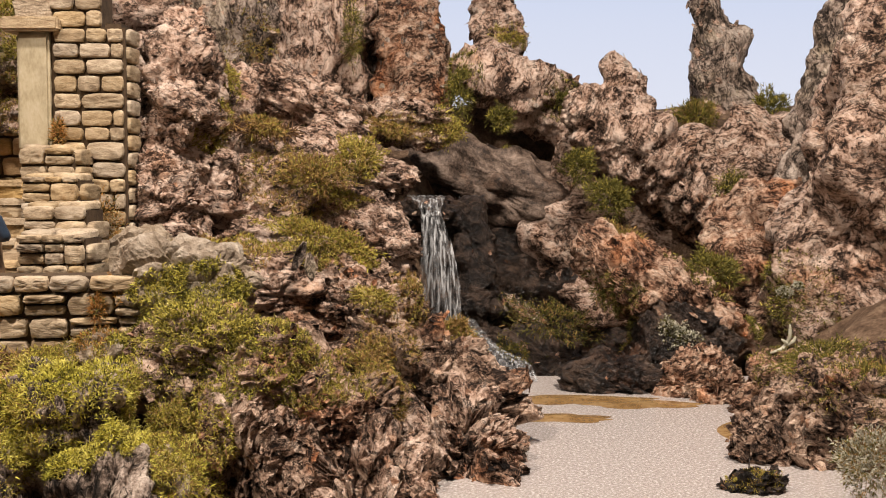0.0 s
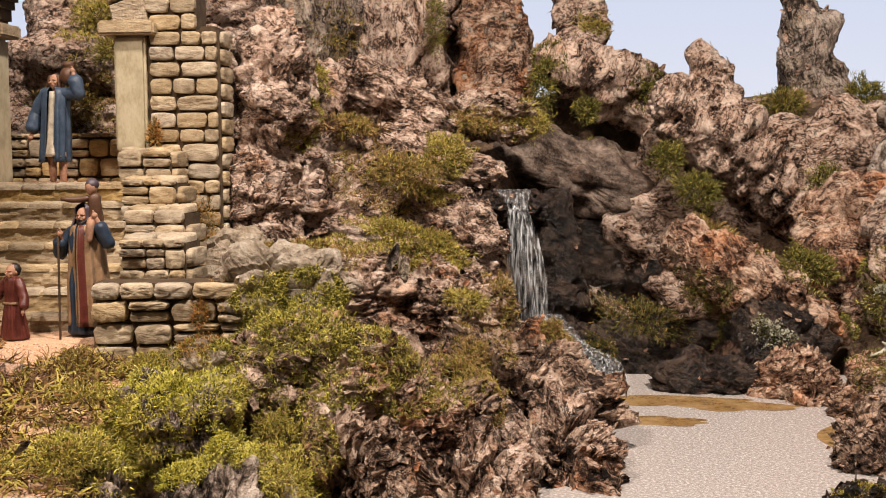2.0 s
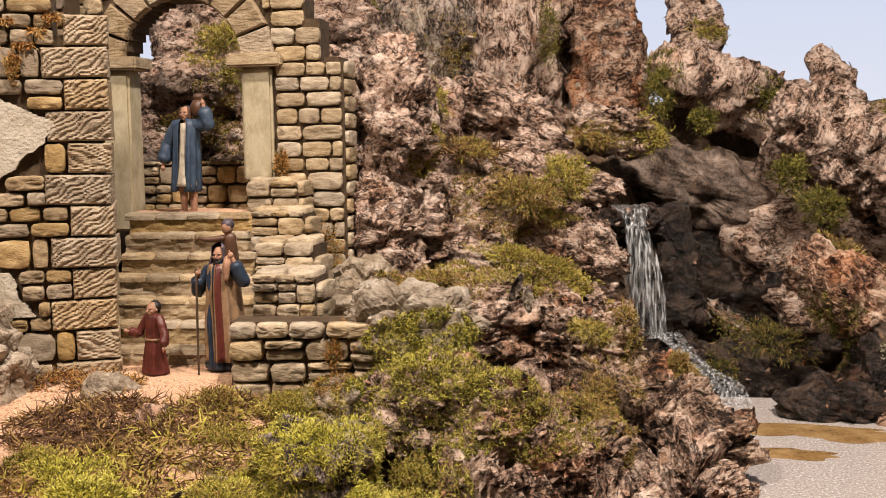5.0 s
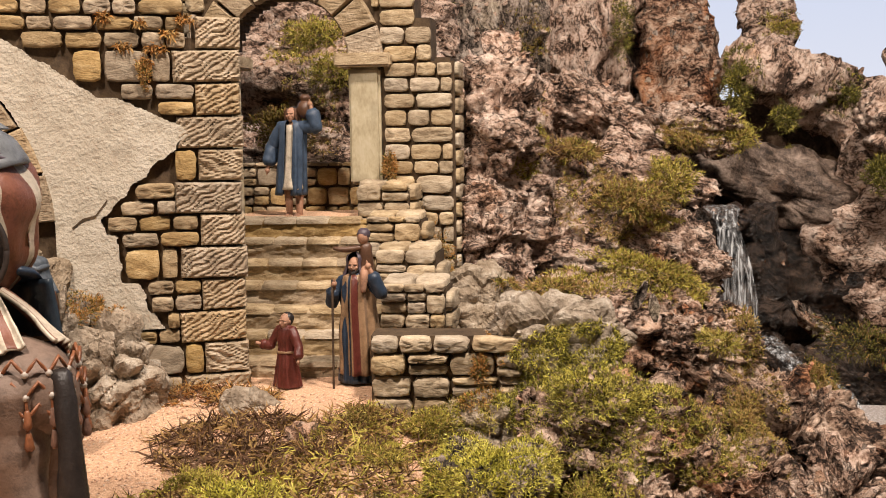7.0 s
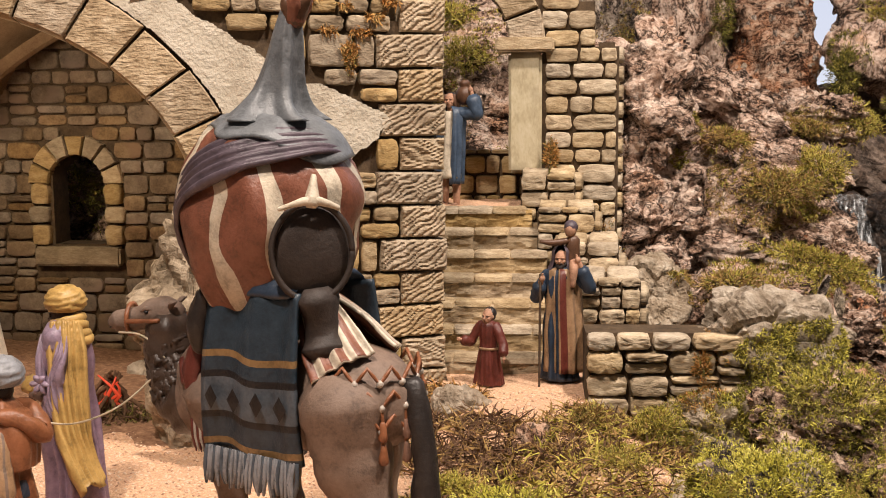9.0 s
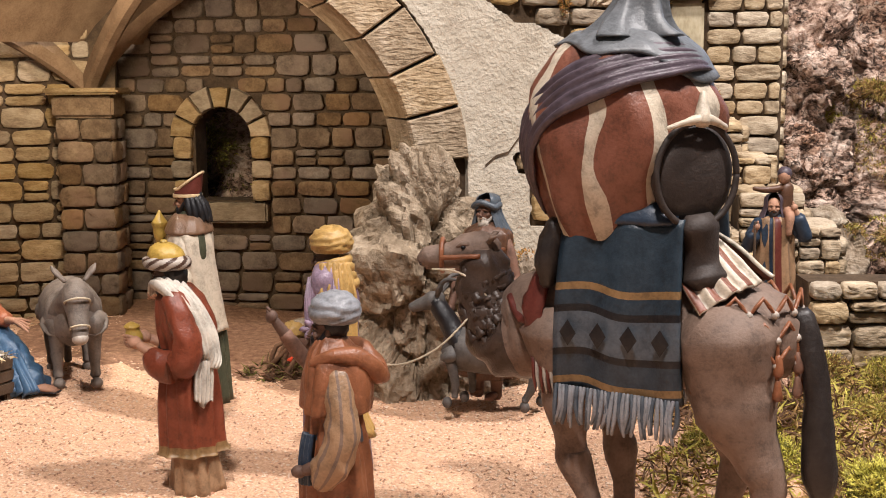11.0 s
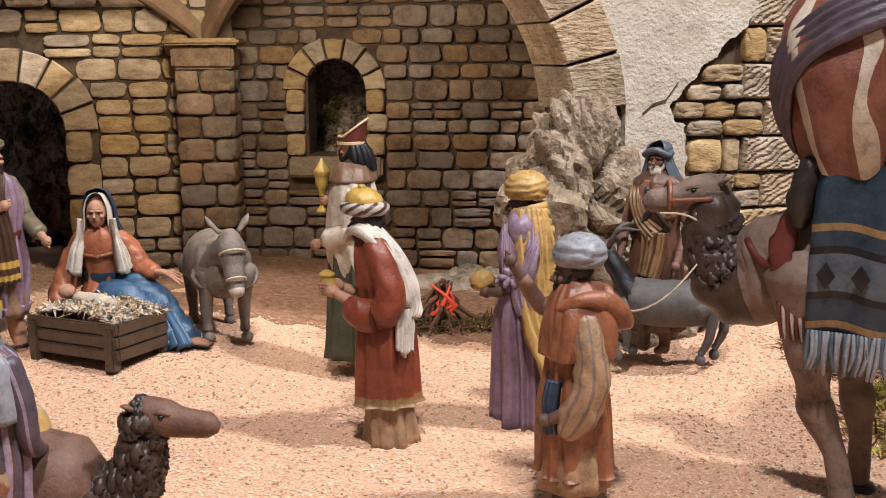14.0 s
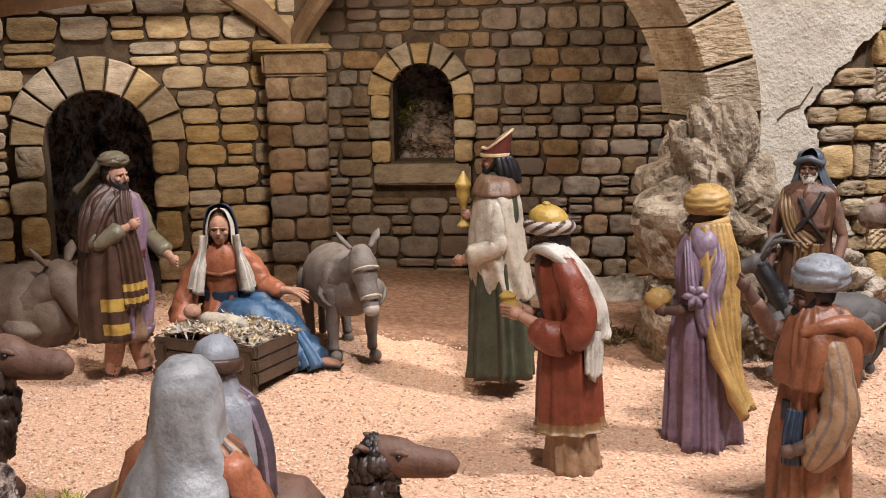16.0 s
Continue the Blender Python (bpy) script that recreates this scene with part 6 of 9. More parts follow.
def king_green(m, H):
    c = Clay(2)
    robe(c, H, "green", 0.005, 0.12, 0.128, 8, 0.14, None, 0.105)
    # cream mantle falling in slanting folds, brown fur collar
    c.cloth([(0, 0.0, 0.80 * H, 0.10 * H, 0.075 * H), (0, 0.0, 0.72 * H, 0.13 * H, 0.10 * H), (0, -0.004 * H, 0.58 * H, 0.132 * H, 0.112 * H), (0, 0.012 * H, 0.42 * H, 0.125 * H, 0.115 * H), (0, 0.04 * H, 0.33 * H, 0.11 * H, 0.10 * H)], "cream", 9, 0.17, 60, (-80, 250), None, 1.4)
    c.cloth([(0, -0.005 * H, 0.835 * H, 0.055 * H, 0.055 * H), (0, 0.0, 0.815 * H, 0.098 * H, 0.078 * H), (0, 0.0, 0.775 * H, 0.122 * H, 0.098 * H), (0, 0.0, 0.755 * H, 0.126 * H, 0.10 * H), (0, 0.0, 0.745 * H, 0.10 * H, 0.08 * H)], "fur", 14, 0.035, 50)
    arm(c, 1, H, "cream", "skin", (0.125, 0.0, 0.56), (0.07, -0.14, 0.50), 0.038, 0.74, 0.10, 1.2)
    arm(c, -1, H, "cream", "skin", (-0.12, -0.04, 0.58), (-0.02, -0.115, 0.66), 0.036, 0.74, 0.10, 1.0)
    # golden censer held up before the face
    c.cloth([(-0.01 * H, -0.135 * H, 0.845 * H, 0.004 * H, 0.004 * H), (-0.01 * H, -0.135 * H, 0.825 * H, 0.014 * H, 0.014 * H), (-0.01 * H, -0.135 * H, 0.805 * H, 0.026 * H, 0.026 * H), (-0.01 * H, -0.135 * H, 0.79 * H, 0.034 * H, 0.034 * H), (-0.01 * H, -0.135 * H, 0.765 * H, 0.028 * H, 0.028 * H), (-0.01 * H, -0.135 * H, 0.735 * H, 0.026 * H, 0.026 * H), (-0.01 * H, -0.135 * H, 0.70 * H, 0.014 * H, 0.014 * H), (-0.01 * H, -0.135 * H, 0.65 * H, 0.01 * H, 0.01 * H), (-0.01 * H, -0.135 * H, 0.625 * H, 0.026 * H, 0.026 * H), (-0.01 * H, -0.135 * H, 0.618 * H, 0.02 * H, 0.02 * H)], "gold", 3, 0.03, 26)
    head(c, 0.885 * H, 0.055 * H, "skin", "black", "black")
    for k in range(9):
        a = math.radians(-10 + 200 * k / 8)
        c.tube([(0.04 * H * math.cos(a), 0.012 * H + 0.04 * H * math.sin(a), 0.90 * H), (0.047 * H * math.cos(a), 0.022 * H + 0.05 * H * math.sin(a), 0.86 * H), (0.052 * H * math.cos(a), 0.03 * H + 0.058 * H * math.sin(a), 0.815 * H), (0.056 * H * math.cos(a), 0.03 * H + 0.066 * H * math.sin(a), 0.80 * H)], [0.015 * H, 0.017 * H, 0.013 * H, 0.006 * H], "black", 8, 1, (0, 1, 0), None, 4, 0.3)
    # tall hat rising to a point behind, with a gilt edge
    hat = []
    for a in range(9):
        t = a / 8
        hat.append([Vector((0.052 * H * (1 + 0.08 * t) * math.cos(q), (-0.004 + 0.008 * t) * H + 0.058 * H * (1 + 0.06 * t) * math.sin(q), (0.91 + t * (0.055 + 0.045 * max(-0.6, math.sin(q)))) * H)) for q in [2 * math.pi * k / 40 for k in range(40)]])
    c.rings(hat, "maroon")
    c.tube([hat[-1][k % 40] for k in range(0, 41, 2)], [0.0055 * H] * 21, "straw", 8, 1, (0, 0, 1), None, 2)
    c.cloth([(0, -0.004 * H, 0.918 * H, 0.056 * H, 0.062 * H), (0, -0.004 * H, 0.904 * H, 0.056 * H, 0.062 * H)], "straw", 3, 0.01, 24)
    return c.done("king_statue", m, "painted king statue with cream mantle and tall red hat holding censer", "statue", "nativity figures")


def king_purple(m, H):
    c = Clay(3)
    robe(c, H, "purple", 0.004, 0.105, 0.118, 7, 0.2, None, 0.098)
    # bare arm inside an open lilac sleeve, knotted at the elbow
    arm(c, 1, H, "skin_dark", "skin_dark", (0.115, 0.01, 0.545), (0.035, -0.135, 0.53), 0.030, 0.765, 0.085, 0.8)
    arm(c, -1, H, "lilac", "skin_dark", (-0.11, 0.0, 0.55), (-0.035, -0.14, 0.53), 0.036, 0.765, 0.085)
    c.tube([(0.05 * H, 0.0, 0.82 * H), (0.085 * H, 0.0, 0.795 * H), (0.105 * H, 0.005 * H, 0.75 * H)], [(0.05 * H, 0.055 * H), (0.046 * H, 0.05 * H), (0.03 * H, 0.035 * H)], "lilac", 20, 1, (0, 1, 0), None, 5, 0.12)
    c.drape([(0.07 * H, -0.055 * H, 0.80 * H), (0.118 * H, -0.05 * H, 0.72 * H), (0.132 * H, -0.04 * H, 0.62 * H)], [0.022 * H, 0.02 * H, 0.026 * H], "lilac", 3, 0.4, 0.004, 0.5)
    c.drape([(0.085 * H, 0.045 * H, 0.80 * H), (0.128 * H, 0.05 * H, 0.72 * H), (0.142 * H, 0.02 * H, 0.62 * H), (0.14 * H, 0.02 * H, 0.54 * H), (0.125 * H, 0.03 * H, 0.47 * H)], [0.02 * H, 0.026 * H, 0.04 * H, 0.046 * H, 0.03 * H], "lilac", 4, 0.4, 0.005, 0.4)
    for k in range(6):
        a = k * 1.05
        c.tube([(0.148 * H, -0.03 * H + 0.008 * H * math.cos(a), 0.615 * H + 0.008 * H * math.sin(a)), (0.158 * H, -0.03 * H + 0.03 * H * math.cos(a), 0.615 * H + 0.028 * H * math.sin(a)), (0.152 * H, -0.03 * H + 0.046 * H * math.cos(a), 0.61 * H + 0.04 * H * math.sin(a))], [0.012 * H, 0.013 * H, 0.005 * H], "lilac", 8, 1, (0, 0, 1), None, 3, 0.3)
    c.ball((0.0, -0.165 * H, 0.565 * H), (0.045 * H, 0.05 * H, 0.042 * H), "yellow", None, 20, 0.3, 4)
    head(c, 0.862 * H, 0.056 * H, "skin_dark", None, None, -0.3)
    c.turban((0, 0.006 * H, 0.902 * H), 0.078 * H, "yellow", 4, 0.86)
    # shawl: wound round the neck, down the back, the end blown away
    for q in range(4):
        c.tube([(0.062 * H * math.cos(a) * (1 + 0.14 * q), 0.012 * H + 0.062 * H * math.sin(a) * (1 + 0.14 * q), (0.85 - 0.022 * q + 0.014 * math.sin(a + q)) * H) for a in [math.pi * (k / 8 - 0.25) for k in range(13)]], [(0.014 * H, 0.02 * H)] * 13, "yellow", 10, 1, (0, 0, 1), None, 3, 0.25)
    c.drape([(0.06 * H, 0.04 * H, 0.86 * H), (0.092 * H, 0.06 * H, 0.74 * H), (0.105 * H, 0.072 * H, 0.58 * H), (0.11 * H, 0.09 * H, 0.42 * H), (0.105 * H, 0.12 * H, 0.30 * H), (0.10 * H, 0.17 * H, 0.19 * H)], [0.06 * H, 0.08 * H, 0.078 * H, 0.074 * H, 0.072 * H, 0.07 * H], "yellow", 6, 0.34, 0.005, 0.25, (0.01 * H, 0), None, 0.35)
    return c.done("attendant_statue", m, "painted statue in purple robe with yellow turban and long yellow shawl", "statue", "nativity figures")


def page(m, H):
    c = Clay(4)
    for sx, fy in ((1, 0.06), (-1, -0.05)):
        c.tube([(sx * 0.045 * H, 0, 0.25 * H), (sx * 0.045 * H, fy * 0.5 * H, 0.13 * H), (sx * 0.045 * H, fy * H, 0.03 * H)], [0.045 * H, 0.034 * H, 0.022 * H], "skin_dark", 14)
        c.tube([(sx * 0.045 * H, (fy + 0.02) * H, 0.014 * H), (sx * 0.045 * H, (fy - 0.075) * H, 0.010 * H)], [(0.024 * H, 0.016 * H), (0.022 * H, 0.010 * H)], "dark", 10)
    c.cloth([(0, 0, 0.32 * H, 0.095 * H, 0.095 * H), (0, 0, 0.14 * H, 0.116 * H, 0.116 * H)], "tan", 8, 0.15, 44)
    robe(c, H, "rust", 0.185, 0.112, 0.12, 6, 0.14, None, 0.10)
    c.cloth([(0, 0, 0.47 * H, 0.105 * H, 0.098 * H), (0, 0, 0.50 * H, 0.105 * H, 0.096 * H), (0, 0, 0.53 * H, 0.10 * H, 0.09 * H)], "navy", 6, 0.06, 40)
    c.drape([(0.08 * H, -0.075 * H, 0.52 * H), (0.092 * H, -0.09 * H, 0.44 * H), (0.095 * H, -0.09 * H, 0.35 * H)], [0.024 * H, 0.03 * H, 0.03 * H], "navy", 4, 0.34, 0.004, 0.3, (0, 0), lambda a, k: "slate" if k % 8 == 2 else "navy")
    # striped wide sleeve hanging, other arm raised to the rope
    c.tube([(0.085 * H, 0.02 * H, 0.72 * H), (0.118 * H, 0.035 * H, 0.62 * H), (0.132 * H, 0.035 * H, 0.51 * H), (0.13 * H, 0.0, 0.42 * H), (0.122 * H, -0.035 * H, 0.36 * H)], [(0.036 * H, 0.045 * H), (0.042 * H, 0.05 * H), (0.045 * H, 0.058 * H), (0.042 * H, 0.062 * H), (0.03 * H, 0.04 * H)], "fawn", 32, 1, (0, 1, 0), lambda a, k: "tan" if k % 4 else "camel", 6, 0.2)
    c.tube([(0.125 * H, -0.02 * H, 0.43 * H), (0.118 * H, -0.085 * H, 0.405 * H)], [0.028 * H, 0.02 * H], "skin_dark", 12)
    c.ball((0.115 * H, -0.105 * H, 0.40 * H), (0.018 * H, 0.028 * H, 0.022 * H), "skin_dark", None, 12, 0.15)
    arm(c, -1, H, "skin_mid", "skin_dark", (-0.10, -0.10, 0.72), (-0.055, -0.20, 0.875), 0.032, 0.745, 0.085, 0.8)
    head(c, 0.85 * H, 0.06 * H, "skin_dark", "black", "black", -0.25)
    c.turban((0, 0.012 * H, 0.888 * H), 0.079 * H, "grey", 3, 0.86)
    # hood lying in folds on the shoulders, its point down the back
    c.cloth([(0, 0.012 * H, 0.795 * H, 0.06 * H, 0.065 * H), (0, 0.016 * H, 0.775 * H, 0.098 * H, 0.092 * H), (0, 0.02 * H, 0.72 * H, 0.122 * H, 0.112 * H), (0, 0.015 * H, 0.64 * H, 0.13 * H, 0.118 * H), (0, 0.01 * H, 0.585 * H, 0.13 * H, 0.116 * H)], "rust", 7, 0.13, 56)
    c.tube([(0.07 * H, -0.06 * H, 0.755 * H), (0.088 * H, 0.02 * H, 0.785 * H), (0.06 * H, 0.10 * H, 0.765 * H), (0.0, 0.15 * H, 0.70 * H), (-0.06 * H, 0.10 * H, 0.765 * H), (-0.088 * H, 0.02 * H, 0.785 * H), (-0.07 * H, -0.06 * H, 0.755 * H)], [0.016 * H, 0.026 * H, 0.034 * H, 0.042 * H, 0.034 * H, 0.026 * H, 0.016 * H], "rust", 18, 1, (0, 0, 1), None, 5, 0.3)
    return c.done("page_statue", m, "painted statue of a page in orange brown tunic and grey turban", "statue", "nativity figures")


def mantled_man(m, H):
    """Local x = -1 is the side turned to the hall."""
    c = Clay(5)
    for sx in (-1, 1):
        fy = -0.05 * sx
        c.tube([(sx * 0.052 * H, 0, 0.25 * H), (sx * 0.054 * H, fy * 0.4 * H, 0.14 * H), (sx * 0.055 * H, fy * H, 0.03 * H)], [0.046 * H, 0.04 * H, 0.025 * H], "skin", 14)
        for q in range(3):
            c.tube([(sx * 0.055 * H, fy * (0.9 - 0.2 * q) * H, (0.05 + 0.022 * q) * H), (sx * 0.055 * H, fy * (0.87 - 0.2 * q) * H, (0.06 + 0.022 * q) * H)], [0.03 * H, 0.031 * H], "dark", 12)
        c.tube([(sx * 0.055 * H, (fy + 0.03) * H, 0.02 * H), (sx * 0.057 * H, (fy - 0.05) * H, 0.018 * H), (sx * 0.06 * H, (fy - 0.10) * H, 0.012 * H)], [(0.026 * H, 0.02 * H), (0.03 * H, 0.016 * H), (0.026 * H, 0.009 * H)], "skin", 12)
        c.tube([(sx * 0.055 * H, (fy + 0.045) * H, 0.004 * H), (sx * 0.06 * H, (fy - 0.115) * H, 0.004 * H)], [(0.03 * H, 0.006 * H), (0.034 * H, 0.006 * H)], "dark", 10)
    c.cloth([(0, 0, 0.35 * H, 0.10 * H, 0.095 * H), (0, 0, 0.20 * H, 0.108 * H, 0.102 * H)], "fawn", 9, 0.16, 44)
    robe(c, H, "purple", 0.25, 0.108, 0.104, 8, 0.16, None, 0.11)
    c.cloth([(0, 0, 0.545 * H, 0.104 * H, 0.092 * H), (0, 0, 0.575 * H, 0.102 * H, 0.09 * H)], "maroon", 7, 0.07, 40)
    # brown mantle round the hall side, gilt bands by its front edge
    c.cloth([(-0.01 * H, 0.0, 0.835 * H, 0.075 * H, 0.07 * H), (-0.02 * H, 0.005 * H, 0.785 * H, 0.122 * H, 0.098 * H), (-0.03 * H, 0.01 * H, 0.62 * H, 0.132 * H, 0.118 * H), (-0.035 * H, 0.02 * H, 0.40 * H, 0.14 * H, 0.13 * H), (-0.03 * H, 0.02 * H, 0.215 * H, 0.135 * H, 0.13 * H)], "umber", 10, 0.17, 80, (60, 252), lambda a, k: "gold" if a in (12, 14) and k > 58 else "umber")
    c.drape([(-0.04 * H, -0.06 * H, 0.83 * H), (-0.07 * H, -0.095 * H, 0.72 * H), (-0.06 * H, -0.12 * H, 0.55 * H), (-0.05 * H, -0.13 * H, 0.36 * H)], [0.045 * H, 0.045 * H, 0.05 * H, 0.052 * H], "umber", 4, 0.34, 0.005, 0.4, (0, 0), lambda a, k: "gold" if a in (17, 19) else "umber")
    arm(c, -1, H, "olive", "skin", (-0.15, -0.02, 0.63), (-0.06, -0.125, 0.695), 0.036, 0.775, 0.10, 1.1)
    c.drape([(-0.05 * H, 0.0, 0.845 * H), (-0.12 * H, 0.01 * H, 0.79 * H), (-0.165 * H, 0.015 * H, 0.70 * H), (-0.17 * H, 0.03 * H, 0.60 * H)], [0.075 * H, 0.085 * H, 0.07 * H, 0.05 * H], "umber", 4, 0.3, 0.005, 0.5)
    arm(c, 1, H, "olive", "skin", (0.125, -0.05, 0.62), (0.09, -0.20, 0.54), 0.034)
    head(c, 0.885 * H, 0.056 * H, "skin", "dark", "dark")
    c.turban((0, 0.006 * H, 0.93 * H), 0.059 * H, "olive", 3, 0.62)
    for q in range(3):
        c.drape([((-0.03 + 0.015 * q) * H, 0.05 * H, 0.95 * H), ((-0.045 + 0.015 * q) * H, 0.085 * H, 0.90 * H), ((-0.06 + 0.01 * q) * H, (0.12 + 0.012 * q) * H, 0.85 * H), ((-0.07 + 0.015 * q) * H, (0.15 + 0.02 * q) * H, 0.825 * H)], [0.022 * H, 0.024 * H, 0.024 * H, 0.02 * H], "olive", 3, 0.35, 0.004, 0.3)
    return c.done("standing_man_statue", m, "painted statue in brown mantle, purple tunic and striped head cloth", "statue", "nativity figures")


def seated_woman(m, H):
    """A seated figure, bowed forwards; H is its seated height."""
    c = Clay(6)
    c.cloth([(0, 0, 0.745 * H, 0.05 * H, 0.05 * H), (0, 0, 0.70 * H, 0.12 * H, 0.085 * H), (0, 0, 0.62 * H, 0.15 * H, 0.11 * H), (0, 0, 0.48 * H, 0.128 * H, 0.105 * H), (0, 0, 0.38 * H, 0.122 * H, 0.11 * H), (0, -0.02 * H, 0.2 * H, 0.2 * H, 0.19 * H), (0, -0.02 * H, 0.0, 0.24 * H, 0.24 * H)], "orange", 8, 0.11, 50)
    c.cloth([(0, 0.0, 0.37 * H, 0.128 * H, 0.114 * H), (0, 0.0, 0.405 * H, 0.126 * H, 0.11 * H), (0, 0.0, 0.435 * H, 0.124 * H, 0.106 * H)], "navy", 6, 0.05, 40)
    c.drape([(-0.10 * H, -0.09 * H, 0.56 * H), (0.0, -0.118 * H, 0.55 * H), (0.10 * H, -0.09 * H, 0.57 * H)], [0.012 * H] * 3, "rust", 2, 0.4, 0.004, 0.3)
    # knees under a blue skirt sweeping out to one side
    c.tube([(0.04 * H, 0.04 * H, 0.18 * H), (0.20 * H, -0.08 * H, 0.34 * H), (0.34 * H, -0.16 * H, 0.26 * H), (0.46 * H, -0.22 * H, 0.10 * H), (0.54 * H, -0.27 * H, 0.02 * H)], [0.15 * H, 0.10 * H, 0.095 * H, 0.10 * H, 0.11 * H], "azure", 34, 1, (0, 0, 1), None, 7, 0.3)
    c.tube([(-0.04 * H, 0.0, 0.2 * H), (0.14 * H, -0.20 * H, 0.30 * H), (0.30 * H, -0.28 * H, 0.16 * H), (0.42 * H, -0.33 * H, 0.03 * H)], [0.14 * H, 0.10 * H, 0.105 * H, 0.11 * H], "azure", 34, 1, (0, 0, 1), None, 7, 0.3)
    for k in range(5):
        x = 0.22 + 0.05 * k
        c.drape([(x * H, (-0.16 - 0.02 * k) * H, (0.36 - 0.03 * k) * H), ((x + 0.08) * H, (-0.27 - 0.02 * k) * H, (0.22 - 0.02 * k) * H), ((x + 0.15) * H, (-0.36 - 0.015 * k) * H, 0.02 * H)], [0.03 * H, 0.04 * H, 0.05 * H], "azure", 2, 0.5, 0.008, 0.4, (0.2 * H, -0.05 * H))
    c.tube([(0.56 * H, -0.31 * H, 0.03 * H), (0.64 * H, -0.33 * H, 0.025 * H), (0.70 * H, -0.35 * H, 0.012 * H)], [(0.045 * H, 0.03 * H), (0.045 * H, 0.024 * H), (0.03 * H, 0.012 * H)], "skin", 12)
    c.tube([(0.56 * H, -0.31 * H, 0.006 * H), (0.71 * H, -0.35 * H, 0.006 * H)], [(0.05 * H, 0.008 * H), (0.045 * H, 0.008 * H)], "dark", 10)
    c.tube([(0.10 * H, 0, 0.66 * H), (0.18 * H, -0.01 * H, 0.58 * H), (0.25 * H, -0.05 * H, 0.46 * H), (0.34 * H, -0.13 * H, 0.44 * H)], [0.066 * H, 0.068 * H, 0.07 * H, 0.056 * H], "orange", 22, 1, (0, 1, 0.2), None, 6, 0.24)
    c.tube([(0.32 * H, -0.12 * H, 0.44 * H), (0.42 * H, -0.19 * H, 0.445 * H)], [0.03 * H, 0.024 * H], "skin", 12)
    for k in range(4):
        c.tube([(0.41 * H, -0.185 * H, 0.45 * H), (0.47 * H, (-0.2 - 0.012 * k) * H, (0.455 - 0.012 * k) * H), (0.52 * H, (-0.2 - 0.02 * k) * H, (0.44 - 0.02 * k) * H)], [0.016 * H, 0.013 * H, 0.007 * H], "skin", 8)
    c.tube([(-0.10 * H, 0, 0.66 * H), (-0.18 * H, -0.03 * H, 0.52 * H), (-0.24 * H, -0.10 * H, 0.34 * H), (-0.25 * H, -0.2 * H, 0.27 * H)], [0.066 * H, 0.072 * H, 0.076 * H, 0.06 * H], "orange", 22, 1, (0, 1, 0.2), None, 6, 0.24)
    c.ball((-0.27 * H, -0.26 * H, 0.24 * H), (0.035 * H, 0.05 * H, 0.026 * H), "skin", None, 12, 0.15)
    head(c, 0.83 * H, 0.088 * H, "skin", "brown", None, -0.3, 0.0)
    # pale veil with its ends on the breast, inside a dark mantle
    c.cloth([(0, 0.0, 0.965 * H, 0.012 * H, 0.02 * H), (0, -0.004 * H, 0.945 * H, 0.055 * H, 0.07 * H), (0, 0.0, 0.86 * H, 0.088 * H, 0.098 * H), (0, 0.0, 0.75 * H, 0.094 * H, 0.105 * H), (0, 0.0, 0.66 * H, 0.14 * H, 0.12 * H), (0, 0.0, 0.56 * H, 0.175 * H, 0.135 * H)], "white", 8, 0.10, 44, (-38, 218))
    for sx in (-1, 1):
        c.drape([(sx * 0.095 * H, -0.055 * H, 0.80 * H), (sx * 0.11 * H, -0.07 * H, 0.68 * H), (sx * 0.145 * H, -0.10 * H, 0.58 * H), (sx * 0.175 * H, -0.115 * H, 0.45 * H)], [0.008 * H, 0.016 * H, 0.04 * H, 0.06 * H], "white", 4, 0.35, 0.008, 0.35, (0, 0), None, 0.3)
    c.cloth([(0, 0.02 * H, 0.99 * H, 0.02 * H, 0.02 * H), (0, 0.02 * H, 0.965 * H, 0.07 * H, 0.08 * H), (0, 0.028 * H, 0.86 * H, 0.104 * H, 0.106 * H), (0, 0.03 * H, 0.74 * H, 0.12 * H, 0.115 * H), (0, 0.035 * H, 0.58 * H, 0.2 * H, 0.145 * H), (0, 0.05 * H, 0.3 * H, 0.25 * H, 0.18 * H)], "navy", 7, 0.10, 44, (-18, 198))
    c.lean(0.16, 0.35 * H)
    return c.done("seated_woman_statue", m, "painted seated statue in orange dress, white veil and blue skirt", "statue", "nativity figures")


